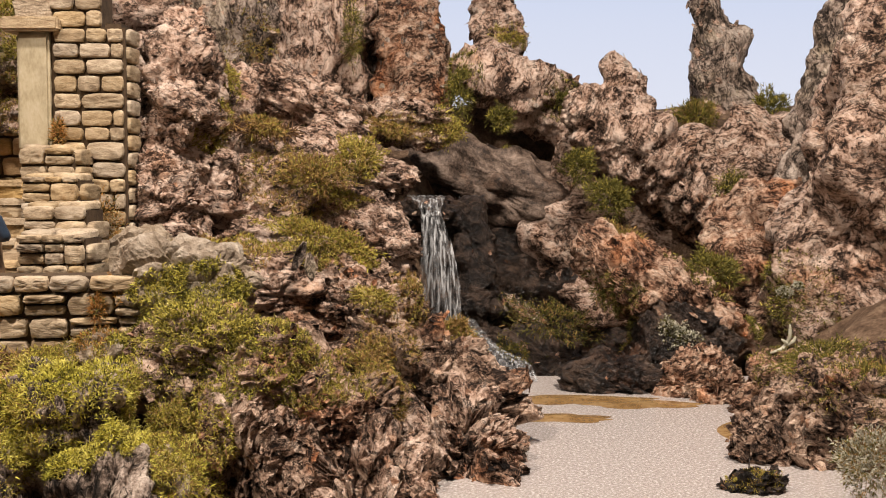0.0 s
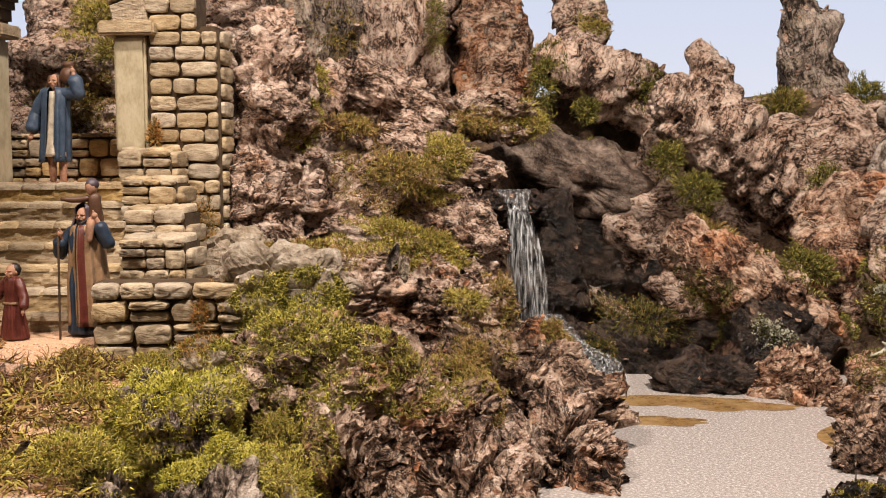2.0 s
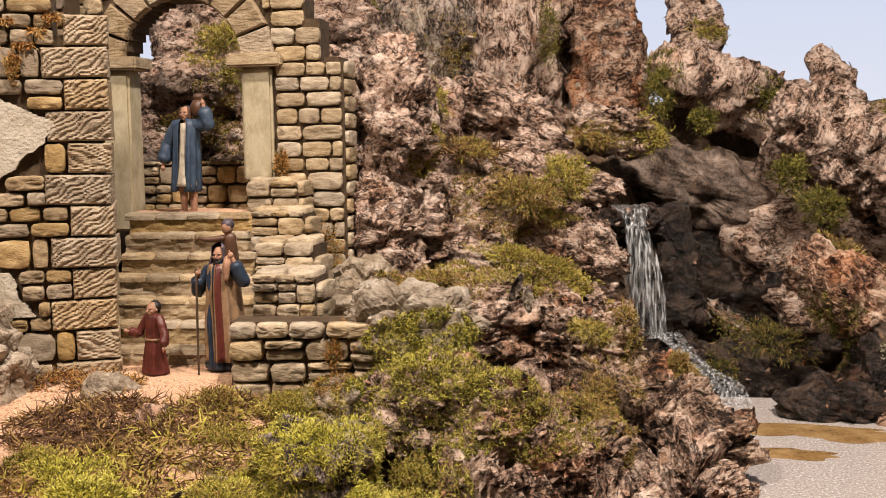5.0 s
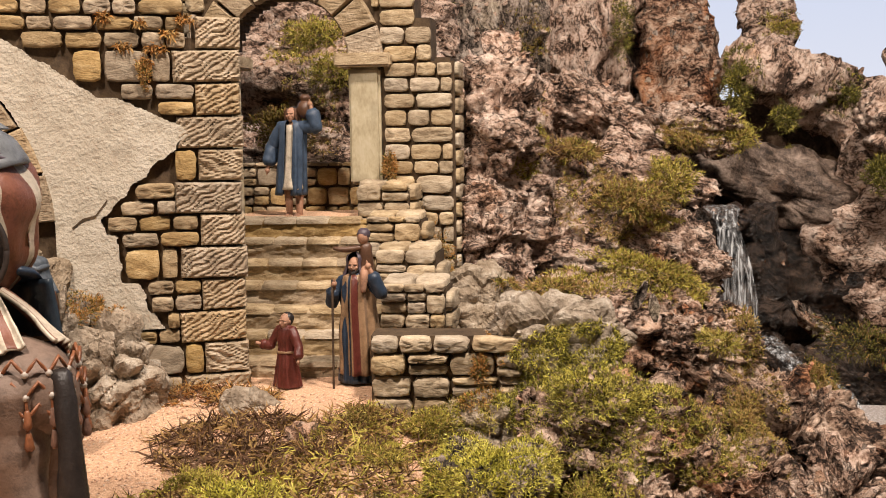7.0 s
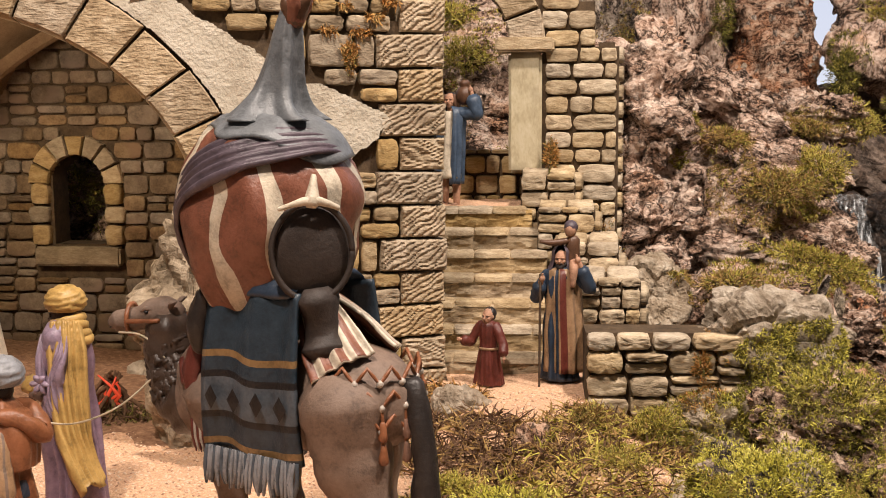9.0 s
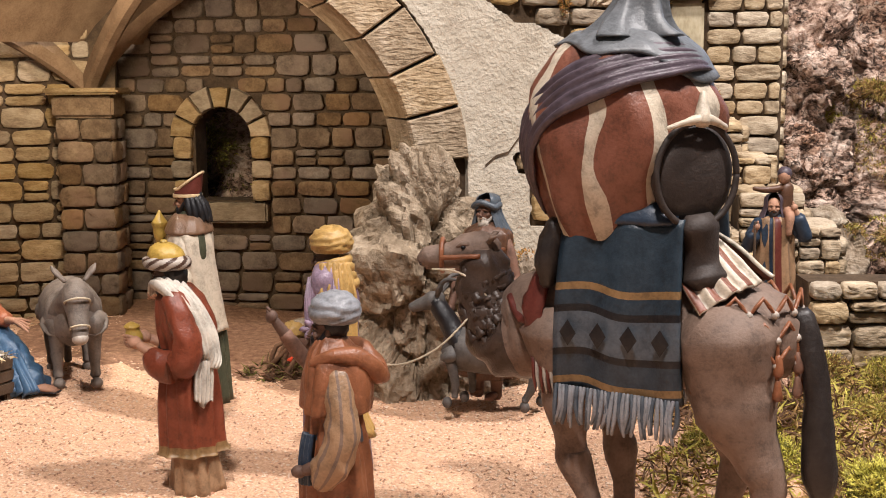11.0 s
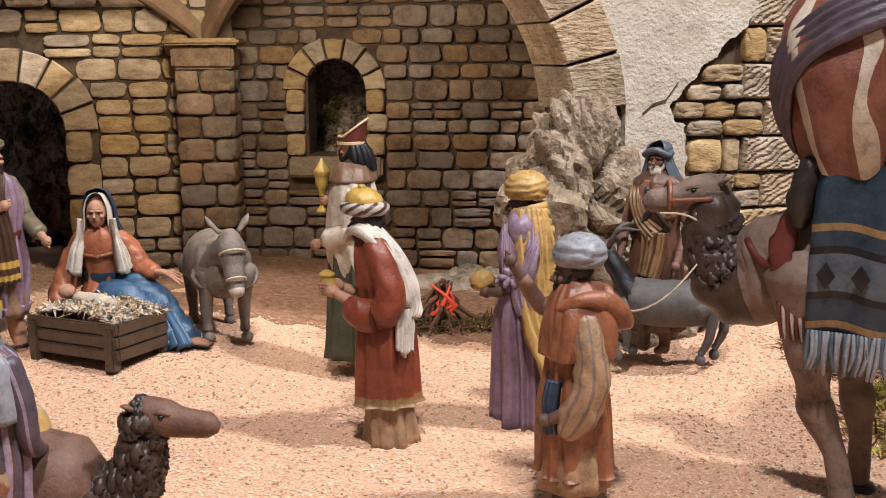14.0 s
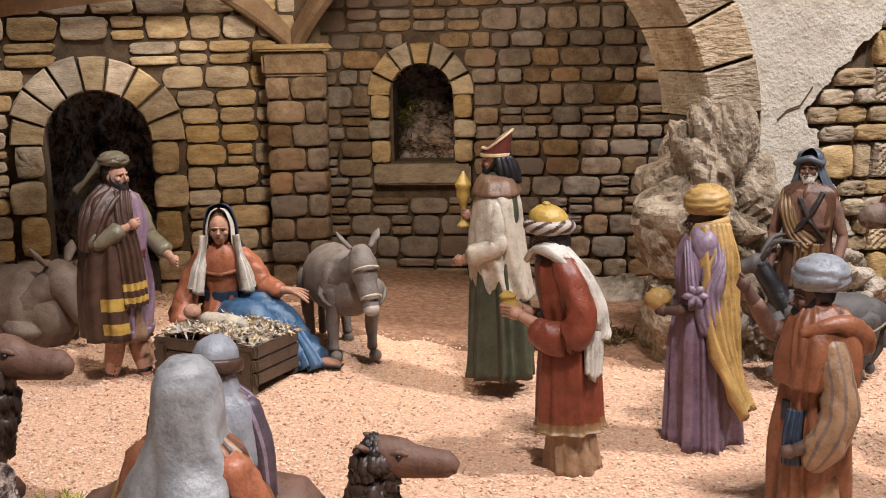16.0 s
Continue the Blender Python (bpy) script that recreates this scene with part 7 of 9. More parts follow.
def shepherd_carrying(m, H):
    """A cloaked figure with a small one on the shoulder."""
    c = Clay(7)
    feet(c, H, "skin", 0.045)
    robe(c, H, "navy", 0.06, 0.13, 0.115, 8, 0.08)
    c.cloth([(0, 0.01 * H, 0.83 * H, 0.06 * H, 0.06 * H), (0.01 * H, 0.01 * H, 0.79 * H, 0.12 * H, 0.095 * H), (0.015 * H, 0.01 * H, 0.6 * H, 0.128 * H, 0.118 * H), (0.025 * H, 0.01 * H, 0.35 * H, 0.135 * H, 0.125 * H), (0.03 * H, 0.01 * H, 0.12 * H, 0.145 * H, 0.13 * H)], "tan", 9, 0.2, 72, (-96, 252), lambda a, k: "maroon" if 1 <= k <= 4 else "fawn" if k % 24 in (9, 10) else "tan")
    arm(c, -1, H, "navy", "skin", (-0.16, -0.05, 0.62), (-0.11, -0.13, 0.76), 0.042)
    arm(c, 1, H, "navy", "skin", (0.2, -0.03, 0.70), (0.13, -0.07, 0.88), 0.045)
    c.tube([(-0.12 * H, -0.15 * H, 0.03 * H), (-0.115 * H, -0.145 * H, 0.80 * H)], [0.008 * H, 0.009 * H], "wood", 7)
    head(c, 0.885 * H, 0.06 * H, "skin", None, "dark")
    c.cloth([(0, 0.01 * H, 0.985 * H, 0.01 * H, 0.01 * H), (0, 0.01 * H, 0.95 * H, 0.06 * H, 0.066 * H), (0, 0.015 * H, 0.88 * H, 0.068 * H, 0.07 * H), (0, 0.01 * H, 0.80 * H, 0.10 * H, 0.085 * H)], "plum", 6, 0.05, 30, (-50, 230))
    # the small figure
    c.tube([(0.07 * H, 0.03 * H, 0.84 * H), (0.075 * H, 0.025 * H, 1.02 * H)], [0.06 * H, 0.045 * H], "brown", 12, 1, (0, 1, 0), None, 4, 0.15)
    c.ball((0.06 * H, 0.015 * H, 1.085 * H), (0.042 * H, 0.048 * H, 0.055 * H), "skin", None, 12)
    c.ball((0.062 * H, 0.022 * H, 1.105 * H), (0.048 * H, 0.05 * H, 0.046 * H), "plum", None, 12, 0.1)
    c.tube([(0.04 * H, 0.0, 1.01 * H), (-0.05 * H, -0.04 * H, 1.0 * H), (-0.13 * H, -0.06 * H, 1.01 * H)], [0.024 * H, 0.022 * H, 0.014 * H], "brown", 8)
    c.tube([(0.09 * H, -0.02 * H, 0.86 * H), (0.10 * H, -0.08 * H, 0.84 * H), (0.095 * H, -0.10 * H, 0.72 * H)], [0.034 * H, 0.032 * H, 0.02 * H], "skin", 8)
    return c.done("shepherd_statue", m, "painted statue in striped cloak carrying a small figure, holding a staff", "statue", "gate figures")


def boy(m, H):
    c = Clay(8)
    feet(c, H, "skin", 0.06)
    robe(c, H, "maroon", 0.10, 0.17, 0.14, 7, 0.08)
    belt(c, H, "tan", 0.52, 0.118)
    arm(c, -1, H, "maroon", "skin", (-0.2, -0.06, 0.58), (-0.27, -0.18, 0.62), 0.055)
    arm(c, 1, H, "maroon", "skin", (0.2, -0.02, 0.58), (0.24, -0.08, 0.44), 0.055)
    head(c, 0.88 * H, 0.09 * H, "skin", "dark", None)
    return c.done("boy_statue", m, "small painted statue in dark red tunic", "statue", "gate figures")


def water_carrier(m, H):
    c = Clay(9)
    feet(c, H, "skin", 0.05)
    for s in (-1, 1):
        c.tube([(s * 0.05 * H, 0, 0.02 * H), (s * 0.055 * H, 0, 0.3 * H)], [0.026 * H, 0.045 * H], "skin", 10)
    c.cloth([(0, 0, 0.8 * H, 0.05 * H, 0.06 * H), (0, 0, 0.45 * H, 0.08 * H, 0.095 * H), (0, -0.01 * H, 0.24 * H, 0.10 * H, 0.11 * H)], "cream", 6, 0.1, 30)
    c.cloth([(0, 0, 0.84 * H, 0.05 * H, 0.05 * H), (0, 0, 0.79 * H, 0.13 * H, 0.085 * H), (0, 0, 0.6 * H, 0.125 * H, 0.11 * H), (-0.01 * H, 0, 0.4 * H, 0.13 * H, 0.118 * H), (-0.03 * H, 0, 0.19 * H, 0.135 * H, 0.12 * H)], "blue", 9, 0.22, 44, (-68, 255))
    for k in range(9):
        a = math.radians(-30 + 240 * k / 8)
        c.tube([(0.045 * H * math.cos(a), 0.01 * H + 0.045 * H * math.sin(a), 0.93 * H), (0.056 * H * math.cos(a), 0.014 * H + 0.056 * H * math.sin(a), 0.87 * H), (0.066 * H * math.cos(a), 0.016 * H + 0.066 * H * math.sin(a), 0.81 * H)], [0.018 * H, 0.02 * H, 0.009 * H], "brown", 8, 1, (0, 1, 0), None, 4, 0.3)
    arm(c, -1, H, "blue", "skin", (-0.2, 0.0, 0.60), (-0.23, -0.04, 0.42), 0.06)
    arm(c, 1, H, "blue", "skin", (0.24, -0.02, 0.78), (0.19, -0.02, 0.96), 0.055)
    head(c, 0.885 * H, 0.062 * H, "skin", "dark", None)
    # clay jar on the shoulder
    c.ball((0.12 * H, 0.02 * H, 0.93 * H), (0.075 * H, 0.075 * H, 0.085 * H), "brown", None, 16)
    c.tube([(0.12 * H, 0.02 * H, 0.99 * H), (0.12 * H, 0.02 * H, 1.03 * H)], [0.04 * H, 0.05 * H], "brown", 14)
    return c.done("water_carrier_statue", m, "painted statue in blue robe with a clay jar on the shoulder", "statue", "gate figures")


def bearded_man(m, H):
    c = Clay(10)
    feet(c, H, "skin_mid", 0.05)
    robe(c, H, "brown", 0.1, 0.13, 0.12, 7, 0.08)
    # bare chest, gold cloth from one shoulder to the hip, dark crossed straps
    c.cloth([(0, -0.004 * H, 0.80 * H, 0.085 * H, 0.07 * H), (0, -0.004 * H, 0.74 * H, 0.118 * H, 0.09 * H), (0, -0.002 * H, 0.62 * H, 0.108 * H, 0.092 * H)], "skin_mid", 4, 0.04, 36)
    c.drape([(-0.085 * H, -0.02 * H, 0.80 * H), (-0.075 * H, -0.088 * H, 0.72 * H), (-0.04 * H, -0.105 * H, 0.62 * H), (0.03 * H, -0.108 * H, 0.55 * H)], [0.035 * H, 0.036 * H, 0.036 * H, 0.05 * H], "bronze", 4, 0.3, 0.003, 0.4)
    c.drape([(0.03 * H, -0.105 * H, 0.57 * H), (0.02 * H, -0.108 * H, 0.47 * H), (0.0, -0.12 * H, 0.36 * H)], [0.06 * H, 0.06 * H, 0.055 * H], "bronze", 5, 0.3, 0.003, 0.4, (0, 0), lambda a, k: "brown" if k % 9 < 3 else "bronze")
    c.drape([(0.07 * H, -0.06 * H, 0.79 * H), (0.03 * H, -0.103 * H, 0.70 * H), (-0.04 * H, -0.105 * H, 0.61 * H), (-0.10 * H, -0.06 * H, 0.55 * H)], [0.012 * H] * 4, "dark", 1, 0.1, 0.003, 0.2)
    c.drape([(-0.02 * H, -0.095 * H, 0.77 * H), (0.03 * H, -0.105 * H, 0.67 * H), (0.09 * H, -0.07 * H, 0.58 * H)], [0.010 * H] * 3, "dark", 1, 0.1, 0.003, 0.2)
    arm(c, -1, H, "skin_mid", "skin_mid", (-0.15, -0.01, 0.58), (-0.14, -0.10, 0.44), 0.028, 0.76, 0.105, 0.8)
    arm(c, 1, H, "skin_mid", "skin_mid", (0.15, 0.0, 0.58), (0.13, -0.09, 0.43), 0.028, 0.76, 0.105, 0.8)
    head(c, 0.885 * H, 0.058 * H, "skin_mid", None, "white")
    c.cloth([(0, 0.01 * H, 0.975 * H, 0.01 * H, 0.01 * H), (0, 0.008 * H, 0.952 * H, 0.052 * H, 0.06 * H), (0, 0.012 * H, 0.88 * H, 0.06 * H, 0.066 * H), (0.012 * H, 0.02 * H, 0.78 * H, 0.10 * H, 0.08 * H)], "slate", 7, 0.12, 36, (-46, 226))
    c.tube([(0.056 * H, -0.03 * H, 0.91 * H), (0.0, -0.062 * H, 0.935 * H), (-0.056 * H, -0.03 * H, 0.91 * H), (-0.04 * H, 0.05 * H, 0.92 * H), (0.04 * H, 0.05 * H, 0.92 * H), (0.056 * H, -0.03 * H, 0.91 * H)], [0.014 * H] * 6, "slate", 8, 1, (0, 0, 1), None, 4, 0.25)
    return c.done("old_man_statue", m, "painted statue with white beard, blue grey hood and brown tunic", "statue", "nativity figures")


def veiled_back(m, H):
    c = Clay(11)
    robe(c, H, "brown", 0.0, 0.15, 0.13, 8, 0.12, lambda a, k: ("rust", "rust", "umber", "tan", "brown")[k // 3 % 5])
    c.tube([(0.10 * H, 0.02 * H, 0.76 * H), (0.15 * H, 0.0, 0.64 * H), (0.16 * H, -0.05 * H, 0.55 * H), (0.12 * H, -0.14 * H, 0.52 * H)], [0.05 * H, 0.052 * H, 0.05 * H, 0.04 * H], "rust", 22, 1, (0, 1, 0), None, 6, 0.16)
    c.tube([(-0.10 * H, 0.02 * H, 0.76 * H), (-0.15 * H, 0.0, 0.64 * H), (-0.16 * H, -0.05 * H, 0.55 * H), (-0.12 * H, -0.14 * H, 0.52 * H)], [0.05 * H, 0.052 * H, 0.05 * H, 0.04 * H], "orange", 22, 1, (0, 1, 0), lambda a, k: ("tan", "umber", "orange", "orange", "rust")[k // 3 % 5], 6, 0.16)
    head(c, 0.885 * H, 0.062 * H, "skin", "dark", None)
    # veil close over the head, spreading in slanting swags over the shoulders
    rings = []
    prof = [(1.0, 0.006, 0.008), (0.992, 0.034, 0.04), (0.97, 0.058, 0.066), (0.935, 0.072, 0.08), (0.885, 0.078, 0.086), (0.83, 0.082, 0.088), (0.775, 0.10, 0.095), (0.72, 0.132, 0.11), (0.66, 0.155, 0.125), (0.60, 0.165, 0.135), (0.53, 0.168, 0.14), (0.47, 0.165, 0.14)]
    fine = []
    for a in range(len(prof) - 1):
        for q in range(4):
            fine.append(tuple(prof[a][k] + (prof[a + 1][k] - prof[a][k]) * q / 4 for k in range(3)))
    fine.append(prof[-1])
    for z, w, d in fine:
        ring = []
        low = max(0.0, (0.9 - z) / 0.4)
        for k in range(110):
            t = math.radians(-52 + 284 * k / 109)
            wob = noise.noise(Vector((math.cos(t) * 1.3, math.sin(t) * 1.3, z * 3)))
            swag = math.sin(3.2 * t - 17 * z + 2.0 * wob) + 0.5 * math.sin(5.6 * t + 21 * z + 3 * wob)
            fold = (abs(swag) ** 0.75) * (1 if swag > 0 else -0.6)
            g = 1 + 0.17 * min(1, low * 2 + 0.12) * fold + 0.05 * wob
            drop = 0.05 * low * math.cos(t - math.radians(60))
            ring.append(Vector((math.cos(t) * w * g * H, 0.015 * H + 0.03 * low * H + math.sin(t) * d * g * H, (z - drop) * H)))
        rings.append(ring)
    back = [[Vector((p.x * 0.95, 0.02 * H + (p.y - 0.02 * H) * 0.95, p.z - 0.003 * H)) for p in r] for r in rings]
    c.rings([r + list(reversed(q)) for r, q in zip(rings, back)], "veil")
    return c.done("veiled_woman_statue", m, "painted statue seen from behind in a draped grey veil", "statue", "foreground figures")


def turbaned_back(m, H):
    c = Clay(12)
    robe(c, H, "grey", 0.0, 0.12, 0.12, 8, 0.12, lambda a, k: "brown" if k % 6 == 0 else "plum" if k % 6 < 3 else "lilac", 0.11)
    for sx in (1, -1):
        c.tube([(sx * 0.09 * H, 0.01 * H, 0.77 * H), (sx * 0.125 * H, 0.0, 0.64 * H), (sx * 0.13 * H, -0.02 * H, 0.5 * H), (sx * 0.11 * H, -0.10 * H, 0.44 * H)], [0.045 * H, 0.044 * H, 0.04 * H, 0.03 * H], "plum", 24, 1, (0, 1, 0), lambda a, k: "lilac" if k % 8 == 0 else "plum", 6, 0.1)
        c.ball((sx * 0.105 * H, -0.13 * H, 0.43 * H), (0.024 * H, 0.03 * H, 0.022 * H), "skin_dark", None, 12, 0.15)
    head(c, 0.88 * H, 0.06 * H, "skin_dark", "black", None)
    c.ball((0, 0.008 * H, 0.925 * H), (0.07 * H, 0.076 * H, 0.068 * H), "grey", None, 26, 0.06, 4)
    c.tube([(0.074 * H * math.cos(a), 0.008 * H + 0.08 * H * math.sin(a), (0.90 + 0.012 * math.sin(a)) * H) for a in [k * math.pi / 8 for k in range(17)]], [(0.012 * H, 0.022 * H)] * 17, "umber", 10, 1, (0, 0, 1), None, 3, 0.2)
    # pale scarf hanging over neck and shoulder
    c.cloth([(0, 0.012 * H, 0.88 * H, 0.058 * H, 0.062 * H), (0, 0.016 * H, 0.82 * H, 0.075 * H, 0.075 * H), (0, 0.02 * H, 0.77 * H, 0.115 * H, 0.095 * H), (0, 0.024 * H, 0.68 * H, 0.125 * H, 0.11 * H), (-0.01 * H, 0.03 * H, 0.58 * H, 0.115 * H, 0.11 * H)], "grey", 7, 0.16, 50, None, None, 1.2)
    return c.done("drover_statue", m, "painted statue of a drover in grey turban and striped robe", "statue", "foreground figures")


def leg(c, x, y, top, knee, H, mat, r, back):
    kx = x + (0.01 if back else 0.004)
    c.tube([(x, y, top), (x + (0.012 if back else -0.003), y, knee + 0.03), (kx, y, knee), (kx - (0.006 if back else 0.0), y, knee * 0.5), (kx - (0.008 if back else 0), y, 0.012)],
           [r * 2.0, r * 1.25, r * 0.85, r * 0.62, r * 0.7], mat, 12, 1, (0, 1, 0), None, 4, 0.08)
    c.ball((kx - 0.008, y, 0.005), (r * 0.95, r * 0.8, 0.006), mat, None, 10)


def beast(name, label, m, mat, L, Ht, r, neck, nose, ears=0.02, horns=None, seed=20, muzzle="muzzle", tail=0.06, dark=None):
    """A small four-legged statue heading towards -x. neck and nose are points; L body length, Ht back height, r body radius."""
    c = Clay(seed)
    c.tube([(L / 2 + r * 0.2, 0, Ht - r * 0.9), (L * 0.32, 0, Ht - r), (0, 0, Ht - r * 1.06), (-L * 0.32, 0, Ht - r * 0.98), (-L / 2, 0, Ht - r * 0.9)], [(r * 0.6, r * 0.7), (r * 0.92, r * 1.0), (r * 0.98, r * 1.02), (r * 0.9, r * 1.02), (r * 0.6, r * 0.8)], mat, 18, 1, (0, 0, 1), None, 5, 0.06)
    for sx, bk in ((-L * 0.40, False), (L * 0.42, True)):
        for sy in (-1, 1):
            leg(c, sx + sy * 0.006, sy * r * 0.55, Ht - r * 1.2, Ht * 0.36, Ht, mat, r * 0.24, bk)
    nk, ns = Vector(neck), Vector(nose)
    c.tube([(-L * 0.38, 0, Ht - r * 0.75), Vector((-L * 0.38, 0, Ht - r * 0.7)).lerp(nk, 0.55), nk], [(r * 0.55, r * 0.8), (r * 0.42, r * 0.6), (r * 0.38, r * 0.45)], dark or mat, 14, 1, (0, 1, 0), None, 5, 0.08)
    d = (ns - nk)
    c.tube([nk - d * 0.22, nk + d * 0.1, nk + d * 0.55, ns], [r * 0.34, r * 0.44, r * 0.31, r * 0.24], mat, 14, 1, (0, 1, 0), None, 5)
    c.ball(tuple(ns), (r * 0.26, r * 0.25, r * 0.22), muzzle, None, 12)
    for s in (-1, 1):
        e = nk - d * 0.18 + Vector((0, s * r * 0.3, r * 0.2))
        c.tube([e, e + Vector((0.004, s * ears * 0.5, ears * 0.6)), e + Vector((0.006, s * ears * 0.75, ears))], [(ears * 0.2, ears * 0.14), (ears * 0.34, ears * 0.16), (ears * 0.08, ears * 0.06)], mat, 8)
        if horns:
            c.tube([e, e + Vector((0.01, s * horns * 0.35, horns * 0.7)), e + Vector((0.02 + horns * 0.5, s * horns * 0.6, horns * 0.75))], [horns * 0.12, horns * 0.1, horns * 0.03], mat, 8)
    c.tube([(L / 2 + r * 0.3, 0, Ht - r * 0.7), (L / 2 + r * 0.55, 0, Ht - r * 1.3), (L / 2 + r * 0.5, 0, Ht - r * 1.3 - tail)], [r * 0.14, r * 0.1, r * 0.13], mat, 8)
    return c, name, label, m


def camel_head(c, base, nose_dir, s, mat, dark, curls=70):
    """A camel's head of size s at base, with its curly poll; nose_dir is the unit way of the nose."""
    d, b, up = Vector(nose_dir) * 0.86, Vector(base), Vector((0, 0, 1))
    side = d.cross(up).normalized()
    c.tube([b - d * 0.42 * s + up * 0.02 * s, b - d * 0.1 * s + up * 0.06 * s, b + d * 0.2 * s + up * 0.05 * s, b + d * 0.55 * s - up * 0.02 * s, b + d * 0.85 * s - up * 0.05 * s, b + d * 1.08 * s - up * 0.06 * s, b + d * 1.24 * s - up * 0.10 * s],
           [(0.18 * s, 0.24 * s), (0.28 * s, 0.34 * s), (0.28 * s, 0.32 * s), (0.21 * s, 0.25 * s), (0.205 * s, 0.235 * s), (0.20 * s, 0.22 * s), (0.13 * s, 0.15 * s)], mat, 22, 1, (0, 0, 1), None, 6, 0.05)
    # drooping lips and jaw
    c.tube([b + d * 0.05 * s - up * 0.17 * s, b + d * 0.5 * s - up * 0.19 * s, b + d * 0.95 * s - up * 0.2 * s, b + d * 1.14 * s - up * 0.22 * s], [(0.16 * s, 0.13 * s), (0.13 * s, 0.10 * s), (0.12 * s, 0.085 * s), (0.085 * s, 0.06 * s)], mat, 16, 1, (0, 0, 1), None, 5, 0.06)
    c.tube([b + d * (1.2 + 0.02 * abs(q)) * s + side * q * 0.045 * s - up * 0.165 * s for q in (-3, -1.5, 0, 1.5, 3)], [0.016 * s] * 5, dark, 6)
    for q in (-1, 1):
        c.ball(tuple(b + d * 0.28 * s + side * q * 0.245 * s + up * 0.13 * s), (0.055 * s, 0.055 * s, 0.04 * s), "black", None, 10)
        c.tube([b + d * 0.14 * s + side * q * 0.22 * s + up * 0.16 * s, b + d * 0.27 * s + side * q * 0.235 * s + up * 0.20 * s, b + d * 0.42 * s + side * q * 0.2 * s + up * 0.15 * s], [0.04 * s, 0.055 * s, 0.035 * s], mat, 8)
        e = b - d * 0.28 * s + side * q * 0.2 * s + up * 0.2 * s
        c.tube([e, e - d * 0.1 * s + side * q * 0.08 * s + up * 0.09 * s, e - d * 0.2 * s + side * q * 0.1 * s + up * 0.12 * s], [(0.05 * s, 0.05 * s), (0.085 * s, 0.05 * s), (0.03 * s, 0.02 * s)], mat, 10)
        c.tube([b + d * 1.06 * s + side * q * 0.11 * s + up * 0.03 * s, b + d * 1.14 * s + side * q * 0.095 * s + up * 0.0 * s], [0.02 * s, 0.012 * s], dark, 6)
    rnd = random.Random(4)
    for _ in range(curls):
        a, h = rnd.uniform(0, 6.28), rnd.random()
        q = b - d * (0.22 + 0.22 * math.cos(a) * h) * s + side * 0.24 * math.sin(a) * h * s + up * (0.32 - 0.16 * h * h) * s
        c.ball(tuple(q), rnd.uniform(0.06, 0.1) * s, "poll", None, 8, 0.6, 5)


def shag(c, path, radii, mat, n, size, seed):
    """Clustered curls of wool round a path."""
    rnd = random.Random(seed)
    P = [Vector(p) for p in path]
    for _ in range(n):
        t = rnd.random() * (len(P) - 1)
        a = min(int(t), len(P) - 2)
        p = P[a].lerp(P[a + 1], t - a)
        r = radii[a] + (radii[a + 1] - radii[a]) * (t - a)
        o = Vector((rnd.gauss(0, 1), rnd.gauss(0, 1), rnd.gauss(0, 1)))
        d = (P[a + 1] - P[a]).normalized()
        o = (o - d * o.dot(d)).normalized()
        k = size * rnd.uniform(0.6, 1.3)
        c.ball(tuple(p + o * r * rnd.uniform(0.8, 1.0)), (k, k, k * rnd.uniform(0.8, 1.5)), mat, None, 9, 0.9, 2.2)


